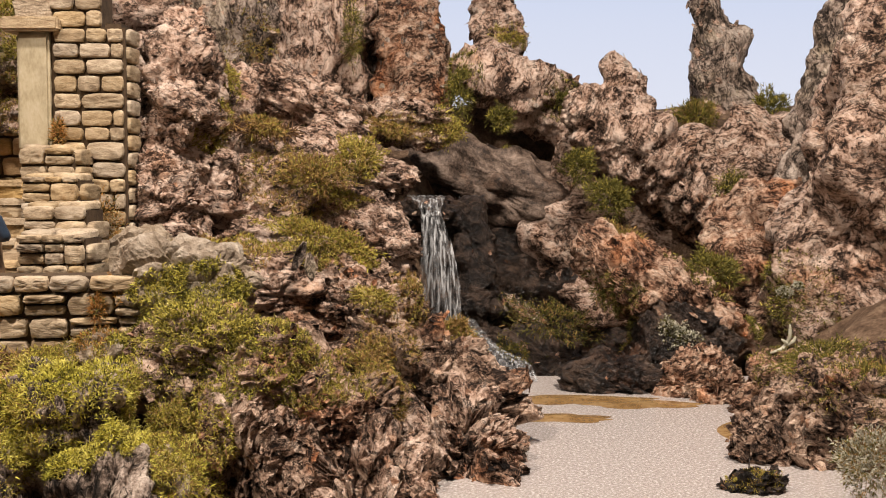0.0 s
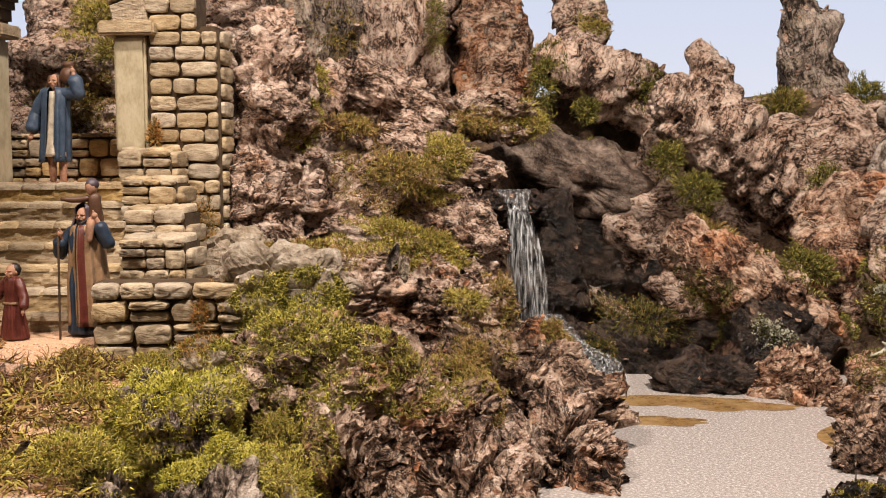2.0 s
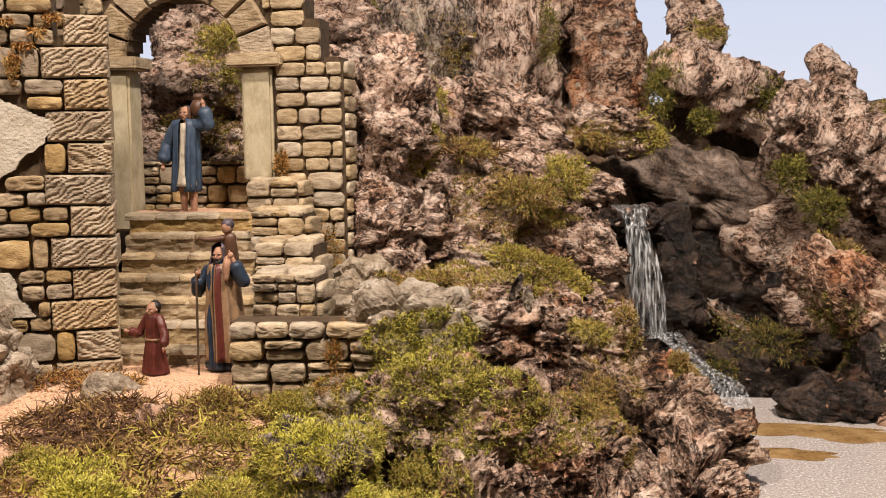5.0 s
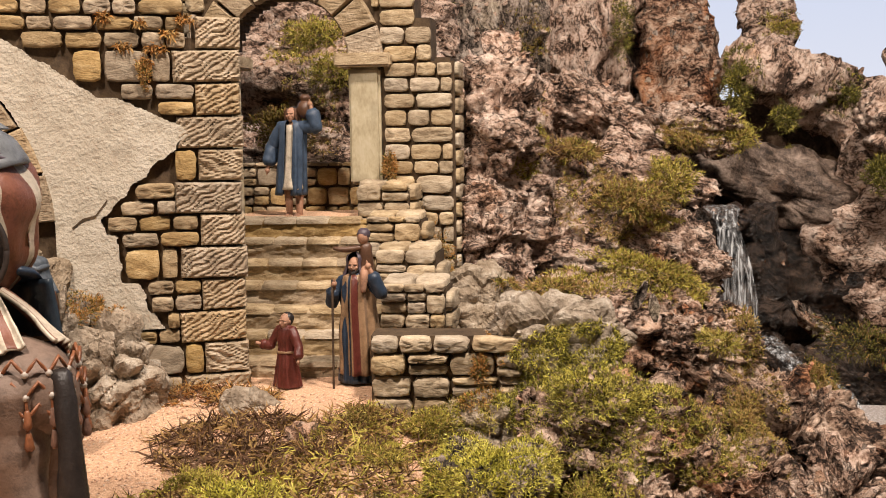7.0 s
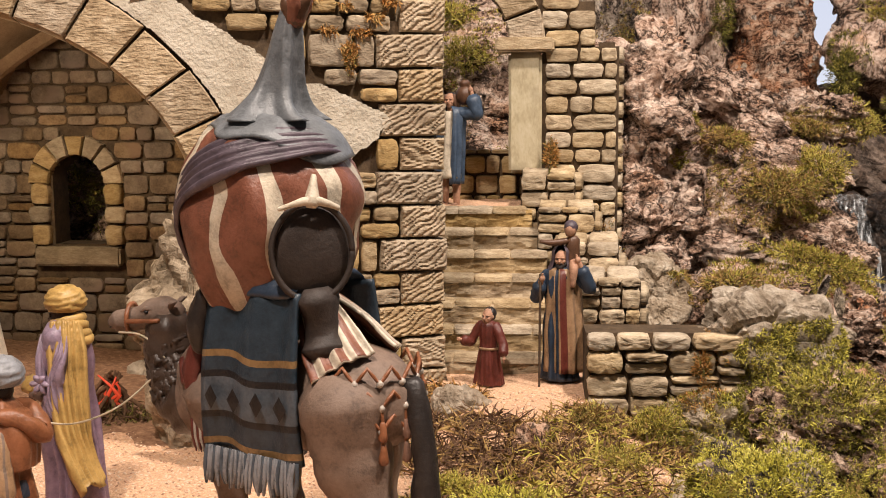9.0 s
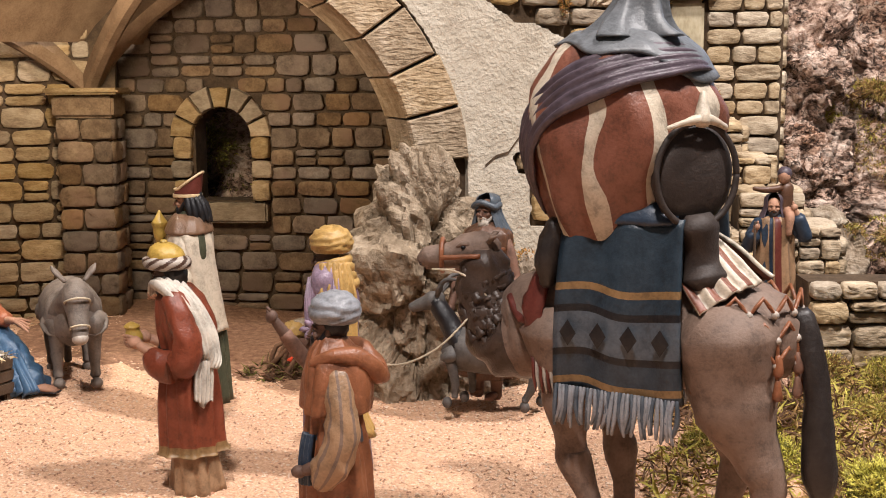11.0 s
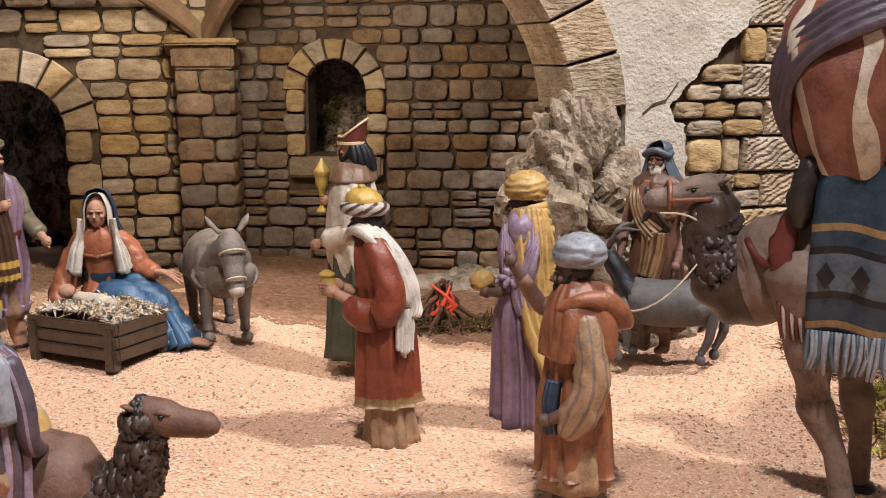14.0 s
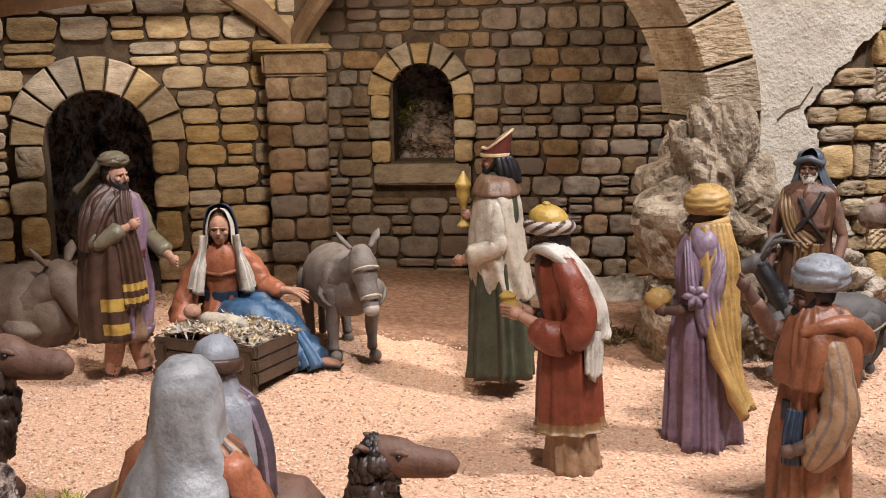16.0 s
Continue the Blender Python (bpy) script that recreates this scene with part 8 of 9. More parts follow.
def loaded_camel(m):
    """A pack camel heading towards -x with a great striped bundle, leather bag, blanket and tassels."""
    c = Clay(30)
    A, D = "camel", "camel_dark"
    c.tube([(0.098, 0, 0.175), (0.06, 0, 0.176), (0, 0, 0.17), (-0.05, 0, 0.172), (-0.092, 0, 0.172)], [(0.026, 0.030), (0.038, 0.040), (0.040, 0.042), (0.038, 0.040), (0.026, 0.030)], A, 20, 1, (0, 0, 1), None, 5, 0.05)
    c.ball((0.068, 0, 0.18), (0.038, 0.037, 0.034), A, None, 16, 0.06)
    # legs: hooves, knees and shanks, in mid-stride
    for x, sy, k1, k2 in ((-0.046, -1, 0.004, 0.030), (-0.030, 1, 0.006, 0.014)):
        y = sy * 0.02
        c.tube([(x - 0.004, y, 0.17), (x, y, 0.125), (x + k1, y, 0.088), (x + k1 + 0.002, y, 0.076), (x + (k1 + k2) * 0.6, y, 0.045), (x + k2 - 0.003, y, 0.014)], [0.030, 0.0185, 0.0112, 0.0128, 0.0078, 0.0088], A, 16, 1, (0, 1, 0), None, 6, 0.07)
        c.tube([(x + k2 + 0.006, y, 0.007), (x + k2 - 0.006, y, 0.008), (x + k2 - 0.018, y, 0.005)], [(0.011, 0.007), (0.012, 0.008), (0.009, 0.004)], D, 12)
    for x, sy, k1, k2 in ((0.082, -1, 0.018, 0.006), (0.062, 1, 0.004, -0.012)):
        y = sy * 0.02
        c.tube([(x - 0.012, y, 0.18), (x - 0.006, y, 0.135), (x + k1 * 0.6, y, 0.098), (x + k1, y, 0.078), (x + (k1 + k2) * 0.55, y, 0.045), (x + k2, y, 0.014)], [0.036, 0.028, 0.0155, 0.0118, 0.0082, 0.0088], A, 16, 1, (0, 1, 0), None, 6, 0.07)
        c.tube([(x + k2 + 0.008, y, 0.007), (x + k2 - 0.004, y, 0.008), (x + k2 - 0.016, y, 0.005)], [(0.011, 0.007), (0.012, 0.008), (0.009, 0.004)], D, 12)
    # tail
    c.tube([(0.112, 0.0, 0.192), (0.124, -0.004, 0.15), (0.128, -0.006, 0.095), (0.131, -0.006, 0.07)], [0.008, 0.0085, 0.012, 0.006], "dark", 10, 1, (0, 1, 0), None, 4, 0.2)
    # short neck rising from the chest, with dark mane
    c.tube([(-0.07, 0, 0.17), (-0.092, 0, 0.152), (-0.112, 0, 0.156), (-0.123, -0.002, 0.180), (-0.124, -0.004, 0.210)], [0.034, 0.030, 0.026, 0.022, 0.018], D, 28, 1, (0, 1, 0), lambda a, k: A if a < 9 else D, 8, 0.2)
    shag(c, [(-0.100, 0, 0.160), (-0.113, 0, 0.160), (-0.122, -0.002, 0.180), (-0.123, -0.003, 0.204)], [0.025, 0.0235, 0.020, 0.016], D, 420, 0.0042, 5)
    camel_head(c, (-0.129, -0.006, 0.216), (-0.88, -0.46, -0.06), 0.039, A, D, 0)
    c.tube([(-0.153, -0.030, 0.204), (-0.138, -0.023, 0.203), (-0.122, -0.021, 0.196), (-0.112, -0.020, 0.186)], [0.0009] * 4, "rope", 6)
    hb = Vector((-0.131, -0.006, 0.215)) + Vector((-0.88, -0.46, -0.08)) * 0.024
    c.tube([hb + Vector((0.46, -0.88, 0)) * 0.0122 * math.cos(a) + Vector((0, 0, 0.0122 * math.sin(a))) for a in [k * math.pi / 6 for k in range(13)]], [0.002] * 13, "rust", 6)
    for sy in (-1, 1):
        c.tube([hb + Vector((0.46, -0.88, 0)) * 0.0125 * -sy, Vector((-0.119, 0, 0.215)) + Vector((0, -sy * -0.019, 0))], [0.002, 0.002], "rust", 6)

    # great bundle: pleated cloth with broad stripes running up to the tie
    def stripes(a, k):
        return "cream" if k % 8 in (0, 1) else "stripe"

    rings = []
    for a in range(25):
        z = -0.068 + 0.137 * a / 24
        r = 0.0672 * math.sqrt(max(0.02, 1 - (z / 0.0715) ** 2)) ** 0.8 * (1.0 - 0.10 * max(0, -z / 0.068))
        ring = []
        for k in range(72):
            t = 2 * math.pi * k / 72 + 0.5 + 0.18 * noise.noise(Vector((k * 0.2, z * 28, 4))) - 2.2 * z
            sag = 0.018 * max(0, math.cos(t + 2.2)) * max(0, -z / 0.068)
            g = 1 + 0.075 * math.sin(11 * t + z * 40 + 2 * noise.noise(Vector((math.cos(t), math.sin(t), z * 30)))) * max(0.0, 0.25 - z * 8) + 0.10 * noise.noise(Vector((math.cos(t) * 2, math.sin(t) * 2, z * 34))) + 0.035 * abs(noise.noise(Vector((math.cos(t) * 5 + z * 40, math.sin(t) * 5, z * 50))))
            ring.append(Vector((-0.014 + r * g * math.cos(t), r * 0.95 * g * math.sin(t), 0.304 + z - sag + 0.004 * math.cos(5 * t))))
        rings.append(ring)
    c.rings(rings, None, True, True, stripes)
    def skin_at(az, el, lift):
        ca, ce = math.radians(az), math.radians(el)
        z = 0.0690 * math.sin(ce)
        r = 0.0672 * math.sqrt(max(0.02, 1 - (z / 0.0715) ** 2)) ** 0.8 + lift
        return Vector((-0.014 + r * math.cos(ca), 0.95 * r * math.sin(ca), 0.304 + z + lift * math.sin(ce)))

    # broad plum sash slung from the top down round one flank
    way = ((25, 40), (-5, 48), (-40, 47), (-75, 40), (-105, 27), (-128, 10), (-142, -10), (-150, -30), (-152, -48))
    c.drape([skin_at(a, e, 0.0022) for a, e in way], [0.006, 0.012, 0.016, 0.018, 0.018, 0.017, 0.015, 0.012, 0.006], "plum", 5, 0.2, 0.0018, 0.08, (-0.014, 0, 0.304))
    # stiff grey cloth thrown over the top, hanging lowest on one side, with a crinkled peak
    rings = []
    for a in range(13):
        t = a / 12
        ring = []
        for k in range(72):
            az = 360 * k / 72
            low = 60 - 30 * max(0.0, math.cos(math.radians(az - 12))) ** 1.5 - 9 * max(0.0, math.cos(math.radians(az + 75))) ** 6 + 3 * math.sin(math.radians(az * 5))
            ring.append(skin_at(az, 86 + (low - 86) * t, 0.0035 + 0.0016 * math.sin(math.radians(az * 4)) * t + 0.0012 * noise.noise(Vector((math.cos(math.radians(az)) * 3, math.sin(math.radians(az)) * 3, t * 4)))))
        rings.append(ring)
    under = [[p + (Vector((-0.014, 0, 0.304)) - p).normalized() * 0.0022 for p in r] for r in rings]
    c.rings(rings + list(reversed(under)), "pewter", True, False)
    c.cloth([(0.008, 0.0, 0.448, 0.007, 0.007), (0.005, 0.0, 0.432, 0.011, 0.011), (0.0, 0.0, 0.410, 0.0145, 0.0145), (-0.005, 0.0, 0.392, 0.019, 0.018), (-0.009, -0.001, 0.379, 0.026, 0.026), (-0.010, -0.001, 0.370, 0.036, 0.035)], "pewter", 6, 0.3, 40, None, None, 1.5)
    for k in range(6):
        a = k * 1.05
        c.tube([(0.012, 0, 0.44), (0.014 + 0.006 * math.cos(a), 0.006 * math.sin(a), 0.452), (0.016 + 0.011 * math.cos(a), 0.011 * math.sin(a), 0.458)], [0.007, 0.006, 0.002], "stripe" if k % 2 else "brown", 8, 1, (0, 1, 0), None, 4, 0.3)
    # leather bag with its neck and mouth
    tb = pose(0.048, -0.028, 0, 0, 0, -44)
    c.ball(tuple(tb @ Vector((-0.004, 0, 0.282))), (0.011, 0.028, 0.034), "leather", pose(0, 0, 0, 0, 0, -44), 28, 0.03)
    c.tube([tuple(tb @ Vector((0.004, 0.0275 * math.cos(a), 0.282 + 0.0335 * math.sin(a)))) for a in [k * math.pi / 12 for k in range(25)]], [0.0022] * 25, "leather", 8, 1, (0, 0, 1), None, 2)
    c.tube([tuple(tb @ Vector(q)) for q in ((0, 0.004, 0.25), (0, 0.006, 0.232), (0, 0.007, 0.223), (0.002, 0.008, 0.214))], [(0.013, 0.018), 0.0115, 0.0125, (0.015, 0.019)], "leather", 18, 1, (0, 1, 0), None, 4, 0.1)
    c.tube([tuple(tb @ Vector(q)) for q in ((0.006, 0.018, 0.312), (0.012, 0.0, 0.318), (0.008, -0.022, 0.312))], [0.002, 0.0032, 0.0015], "cream", 10, 1, (0, 0, 1), None, 4, 0.3)
    c.tube([tuple(tb @ Vector((0.010, 0.0, 0.316))), tuple(tb @ Vector((0.006, 0.002, 0.334)))], [0.006, 0.002], "cream", 8)

    # blanket down the side with band, diamonds and fringe
    def bands(a, k):
        return "bronze" if a in (9, 22) else "black" if a in (12, 18) else "slate" if 13 <= a <= 17 else "teal"

    for sy in (-1, 1):
        rings = []
        for a in range(25):
            t = a / 24
            z = 0.252 - 0.120 * t
            yb = sy * (0.040 + 0.008 * math.sin(t * 2.5))
            w = 0.043 + 0.003 * t
            front = [Vector((0.004 + w * (2 * q / 15 - 1), yb + sy * 0.0028 * math.sin(q * 0.9 + t * 2), z + 0.002 * math.sin(q * 0.5))) for q in range(16)]
            rings.append(front + [Vector((p.x, p.y - sy * 0.004, p.z)) for p in reversed(front)])
        c.rings(rings, None, True, True, bands)
        for q in range(4):
            cx, cz, yb = -0.029 + q * 0.022, 0.252 - 0.120 * 15.5 / 24, sy * 0.0525
            v0 = len(c.v)
            c.v += [(cx - 0.0062, yb, cz), (cx, yb, cz - 0.009), (cx + 0.0062, yb, cz), (cx, yb, cz + 0.009), (cx, yb + sy * 0.001, cz)]
            for k in range(4):
                c.f.append((v0 + k, v0 + (k + 1) % 4, v0 + 4))
                c.i.append(c.slot("black"))
        rnd = random.Random(9)
        for q in range(34):
            x = -0.040 + q * 0.00265
            c.tube([(x, sy * 0.047, 0.136), (x + rnd.uniform(-0.002, 0.002), sy * 0.049, 0.122), (x + rnd.uniform(-0.003, 0.003), sy * 0.048, 0.110 + rnd.uniform(-0.003, 0.003))], [0.0014, 0.0019, 0.0012], "grey" if q % 3 else "slate", 6, 1, (0, 1, 0), None, 2)
        c.tube([(0.004, sy * 0.02, 0.262), (0.004, sy * 0.034, 0.258), (0.004, sy * 0.040, 0.25)], [(0.036, 0.006), (0.038, 0.006), (0.038, 0.004)], "navy", 10)
    # rear striped cloth in gathered folds and tasselled net over the croup
    for sy in (-1, 1):
        c.drape([(0.030, sy * 0.010, 0.246), (0.046, sy * 0.018, 0.234), (0.062, sy * 0.026, 0.219), (0.076, sy * 0.031, 0.206)], [0.012, 0.017, 0.022, 0.024], "stripe", 4, 0.22, 0.003, 0.25, (0.07, 0, 0.16), lambda a, k: "cream" if k % 6 in (0, 1, 2) else "stripe")
    for row, (z, r, cnt) in enumerate(((0.206, 0.040, 10), (0.190, 0.043, 10), (0.174, 0.043, 10))):
        pts = []
        for k in range(cnt * 2 + 1):
            t = math.radians(-125 + 250 * k / (cnt * 2))
            dip = 0.011 if k % 2 else 0
            pts.append((0.070 + r * math.cos(t), 0.95 * r * math.sin(t), z - dip))
        c.tube(pts, [0.0015] * len(pts), "rust", 6, 1, (0, 0, 1), None, 2)
        for k in range(1, len(pts), 2):
            p = Vector(pts[k])
            c.ball(tuple(p), 0.0028, "muzzle", None, 8)
            if row:
                c.tube([p, p + Vector((0.001, 0, -0.012))], [0.0013, 0.0013], "rust", 6)
                c.tube([p + Vector((0.001, 0, -0.010)), p + Vector((0.0015, 0, -0.021))], [0.002, 0.0036], "skin_mid" if k % 4 == 1 else "rust", 8, 1, (0, 1, 0), None, 3, 0.4)
    # chest harness with hanging fringe
    for sy in (-1, 1):
        c.tube([(-0.055, sy * 0.034, 0.215), (-0.062, sy * 0.039, 0.185), (-0.058, sy * 0.038, 0.155), (-0.052, sy * 0.034, 0.128)], [(0.006, 0.003), (0.008, 0.004), (0.008, 0.003), (0.004, 0.002)], "maroon", 12, 1, (0, 1, 0), None, 5, 0.5)
        c.tube([(-0.045, sy * 0.038, 0.245), (-0.05, sy * 0.042, 0.222), (-0.05, sy * 0.04, 0.205)], [0.008, 0.009, 0.006], "dark", 12, 1, (0, 1, 0), None, 4, 0.3)
        for q in range(7):
            x = -0.062 + q * 0.0028
            c.tube([(x, sy * 0.040, 0.15), (x + 0.001, sy * 0.041, 0.138), (x + 0.002, sy * 0.039, 0.126)], [0.0014, 0.0014, 0.0006], "muzzle" if q % 2 else "maroon", 6, 1, (0, 1, 0), None, 2)
        c.tube([(-0.092, sy * 0.02, 0.188), (-0.075, sy * 0.034, 0.175), (-0.055, sy * 0.039, 0.18)], [0.003, 0.003, 0.003], "maroon", 8, 1, (0, 0, 1), None, 3, 0.3)
    return c.done("camel_statue", m, "painted pack camel statue with striped bundle and fringed blue blanket", "camel statue", "camels")


def resting_camel(m, s=1.0, seed=40, label="painted resting camel statue with dark curly poll"):
    c = Clay(seed)
    A, D = "camel_brown", "camel_dark"
    c.tube([(0.10, 0, 0.05), (0.03, 0, 0.06), (-0.05, 0, 0.055)], [(0.03, 0.035), (0.045, 0.05), (0.035, 0.045)], A, 18, 1, (0, 0, 1), None, 5, 0.06)
    c.ball((0.02, 0, 0.10), (0.035, 0.03, 0.03), D, None, 14, 0.2)
    c.tube([(-0.05, 0, 0.06), (-0.085, 0, 0.05), (-0.10, 0, 0.07), (-0.105, 0, 0.10)], [0.026, 0.022, 0.019, 0.017], D, 16, 1, (0, 1, 0), None, 5, 0.2)
    shag(c, [(-0.07, 0, 0.055), (-0.095, 0, 0.06), (-0.104, 0, 0.085), (-0.106, 0, 0.118)], [0.020, 0.019, 0.0165, 0.014], D, 420, 0.0046, seed)
    camel_head(c, (-0.114, 0, 0.116), (-0.99, 0, 0.02), 0.045, A, D, 110)
    for sy in (-1, 1):
        c.tube([(-0.05, sy * 0.03, 0.03), (-0.09, sy * 0.035, 0.012), (-0.04, sy * 0.04, 0.010)], [0.016, 0.013, 0.010], A, 10)
        c.tube([(0.08, sy * 0.035, 0.04), (0.04, sy * 0.045, 0.014), (0.10, sy * 0.05, 0.010)], [0.022, 0.015, 0.011], A, 10)
    c.cloth([(0.02, 0, 0.125, 0.02, 0.02), (0.025, 0, 0.11, 0.05, 0.045), (0.03, 0, 0.07, 0.06, 0.055)], "bronze", 6, 0.06, 36, None, lambda a, k: "yellow" if k % 4 else "cream")
    return c.done("camel_statue", m @ Matrix.Scale(s, 4), label, "camel statue", "camels")


# ---- statues in place ----
king_red(pose(-1.107, 0.93, 0.004, 0, 0, -86), 0.218)
king_green(pose(-1.170, 1.13, 0.026, 0, 0, -88), 0.234)
king_purple(pose(-0.997, 0.985, 0.010, 0, 0, -97), 0.2185)
page(pose(-0.955, 0.787, 0.006, 0, 0, -84), 0.205)
mantled_man(pose(-1.530, 1.11, 0.02, 0, 0, 66), 0.230)
seated_woman(pose(-1.452, 1.185, 0.028, 0, 0, 10), 0.166)
shepherd_carrying(pose(-0.56, 1.365, 0.05, 0, 0, -8), 0.175)
boy(pose(-0.645, 1.35, 0.045, 0, 0, -25), 0.105)
water_carrier(pose(-0.735, 1.72, 0.236, 0, 0, -12), 0.178)
bearded_man(pose(-0.875, 1.17, 0.03, 0, 0, -25), 0.214)
veiled_back(pose(-1.282, 0.55, 0.0, 0, 0, 165), 0.2075)
turbaned_back(pose(-1.306, 0.67, 0.006, 0, 0, 175), 0.18)
loaded_camel(pose(-0.745, 0.825, 0.006, 0, 0, -27))
resting_camel(pose(-1.315, 0.712, 0.0, 0, 0, 178), 0.85)
resting_camel(pose(-1.615, 0.80, 0.012, 0, 0, 176), 1.05, 41, "painted resting camel statue with a grey curly poll")
c, n_, l_, m_ = beast("donkey_statue", "painted grey donkey statue with rope halter", pose(-1.337, 1.212, 0.026, 0, 0, 120), "donkey", 0.092, 0.112, 0.034, (-0.066, 0, 0.106), (-0.088, 0, 0.064), 0.016, None, 21)
for ctr, rr in (((-0.0885, 0, 0.075), 0.0098), ((-0.076, 0, 0.100), 0.0128)):
    c.tube([Vector(ctr) + Vector((0, rr * math.cos(a), 0)) + Vector((0.89, 0, -0.46)) * rr * math.sin(a) for a in [k * math.pi / 6 for k in range(13)]], [0.0012] * 13, "rope", 6)
c.done(n_, m_, l_, "donkey statue", "stable animals")
c, n_, l_, m_ = beast("ox_statue", "painted brown ox statue lying by the wall", pose(-1.715, 1.24, -0.01, 0, 0, 160), "ox", 0.15, 0.125, 0.05, (-0.085, 0, 0.112), (-0.118, 0, 0.070), 0.02, None, 22, "ox")
c.done(n_, m_, l_, "ox statue", "stable animals")
c, n_, l_, m_ = beast("goat_statue", "painted dark grey goat statue with curved horns", pose(-0.866, 1.135, 0.028, 0, 0, -8), "goat", 0.088, 0.080, 0.0225, (-0.060, 0, 0.106), (-0.082, 0, 0.098), 0.012, 0.024, 23, "goat", 0.02, "black")
c.done(n_, m_, l_, "goat statue", "stable animals")

# crib with straw, cloth and a small swaddled figure
crib = thing("crib", None, pose(-1.432, 1.115, 0.022, 0, 0, -20) @ Matrix.Diagonal((0.98, 1, 0.86, 1)), "dark wooden plank crib filled with straw", "crib")
for i in range(3):
    for s in (-1, 1):
        piece("plank", box_mesh("plank", (0.118, 0.005, 0.0135), PAINT["wood"], 0.0012), crib, pose(0, s * 0.036, 0.020 + i * 0.0148, s * -8))
        piece("plank", box_mesh("plank", (0.005, 0.07, 0.0135), PAINT["wood"], 0.0012), crib, pose(s * 0.058, 0, 0.020 + i * 0.0148))
for sx in (-1, 1):
    for sy in (-1, 1):
        piece("leg", box_mesh("leg", (0.012, 0.012, 0.05), PAINT["wood"], 0.0015), crib, pose(sx * 0.05, sy * 0.034, 0.026))
piece("base_board", box_mesh("base_board", (0.112, 0.064, 0.004), PAINT["wood"], 0.001), crib, pose(0, 0, 0.02))
rnd = random.Random(50)
pts = []
for _ in range(1500):
    px, py = rnd.uniform(-0.056, 0.056), rnd.uniform(-0.034, 0.034)
    pts.append((Vector((px, py, 0.056 + 0.012 * (1 - (px / 0.06) ** 2) + 0.004 * noise.noise(Vector((px * 70, py * 70, 1))))), Vector((rnd.gauss(0, 0.9), rnd.gauss(0, 0.9), 0.8))))
thing("crib_straw", tuft_mesh("crib_straw", [PAINT["straw"], PAINT["cream"], PAINT["white"]], pts, 0.011, 0.0014, 0.5, 50), pose(-1.432, 1.115, 0.020, 0, 0, -20) @ Matrix.Diagonal((0.98, 1, 0.86, 1)), "pale straw and wool lying in the crib", "straw", "", "stuff")
c = Clay(51)
c.tube([(-0.024, 0, 0.072), (0.0, 0, 0.072), (0.022, 0, 0.07)], [0.008, 0.009, 0.006], "cream", 12, 1, (0, 0, 1), None, 4, 0.2)
c.ball((-0.04, 0, 0.079), 0.009, "skin", None, 12)
c.done("infant_statue", pose(-1.432, 1.115, 0.020, 0, 0, -20) @ Matrix.Diagonal((0.98, 1, 0.86, 1)), "small painted swaddled statue lying in the crib", "statue", "nativity figures")


# ---- sand grains over the yard ----
rg = np.random.RandomState(7)
n = 50000
gx, gy = rg.uniform(-1.72, -0.42, n), rg.uniform(0.42, 1.62, n)
keep = (gy < 1.32 + 0.3 * (gx < -0.98)) & ~((gx > -0.62) & (gy < 1.12 + 0.25 * (gx + 0.62)))
keep &= np.array([earth_mask(a, b_) < r_ for a, b_, r_ in zip(gx, gy, rg.uniform(0.15, 1.15, n))])
gx, gy = gx[keep], gy[keep]
gz = np.array([sand_height(a, b_) for a, b_ in zip(gx, gy)])
n = len(gx)
oct_v = np.array([(1, 0, 0), (-1, 0, 0), (0, 1, 0), (0, -1, 0), (0, 0, 1), (0, 0, -1)], float)
oct_f = np.array([(0, 2, 4), (2, 1, 4), (1, 3, 4), (3, 0, 4), (2, 0, 5), (1, 2, 5), (3, 1, 5), (0, 3, 5)])
size = np.stack([rg.uniform(0.0012, 0.0027, n), rg.uniform(0.0009, 0.0016, n), rg.uniform(0.0006, 0.0013, n)], 1)
yaw = rg.uniform(0, math.pi, n)
loc = oct_v[None] * size[:, None]
rx_ = loc[..., 0] * np.cos(yaw)[:, None] - loc[..., 1] * np.sin(yaw)[:, None]
ry_ = loc[..., 0] * np.sin(yaw)[:, None] + loc[..., 1] * np.cos(yaw)[:, None]
tilt_ = rg.uniform(-0.5, 0.5, n)
gv = np.stack([rx_ + gx[:, None], ry_ + gy[:, None], loc[..., 2] + rx_ * tilt_[:, None] + gz[:, None] + 0.0006], -1).reshape(-1, 3)
gf = (np.arange(n)[:, None, None] * 6 + oct_f[None]).reshape(-1, 3)
GR = [material("sand_grain_" + k, [(0.3, tuple(x * 0.8 for x in col)), (0.7, col)], 300, 0.9, 0.0) for k, col in (("pale", (0.80, 0.61, 0.45)), ("pink", (0.69, 0.46, 0.32)), ("tan", (0.72, 0.48, 0.31)), ("brown", (0.42, 0.24, 0.15)))]
pick = np.repeat(rg.choice(4, n, p=[0.33, 0.30, 0.21, 0.16]), 8)
thing("sand_grains", mesh_of("sand_grains", gv.tolist(), [tuple(q) for q in gf.tolist()], GR, False, pick.tolist()), None, "loose coarse sand grains strewn over the yard", "sand", "", "stuff")

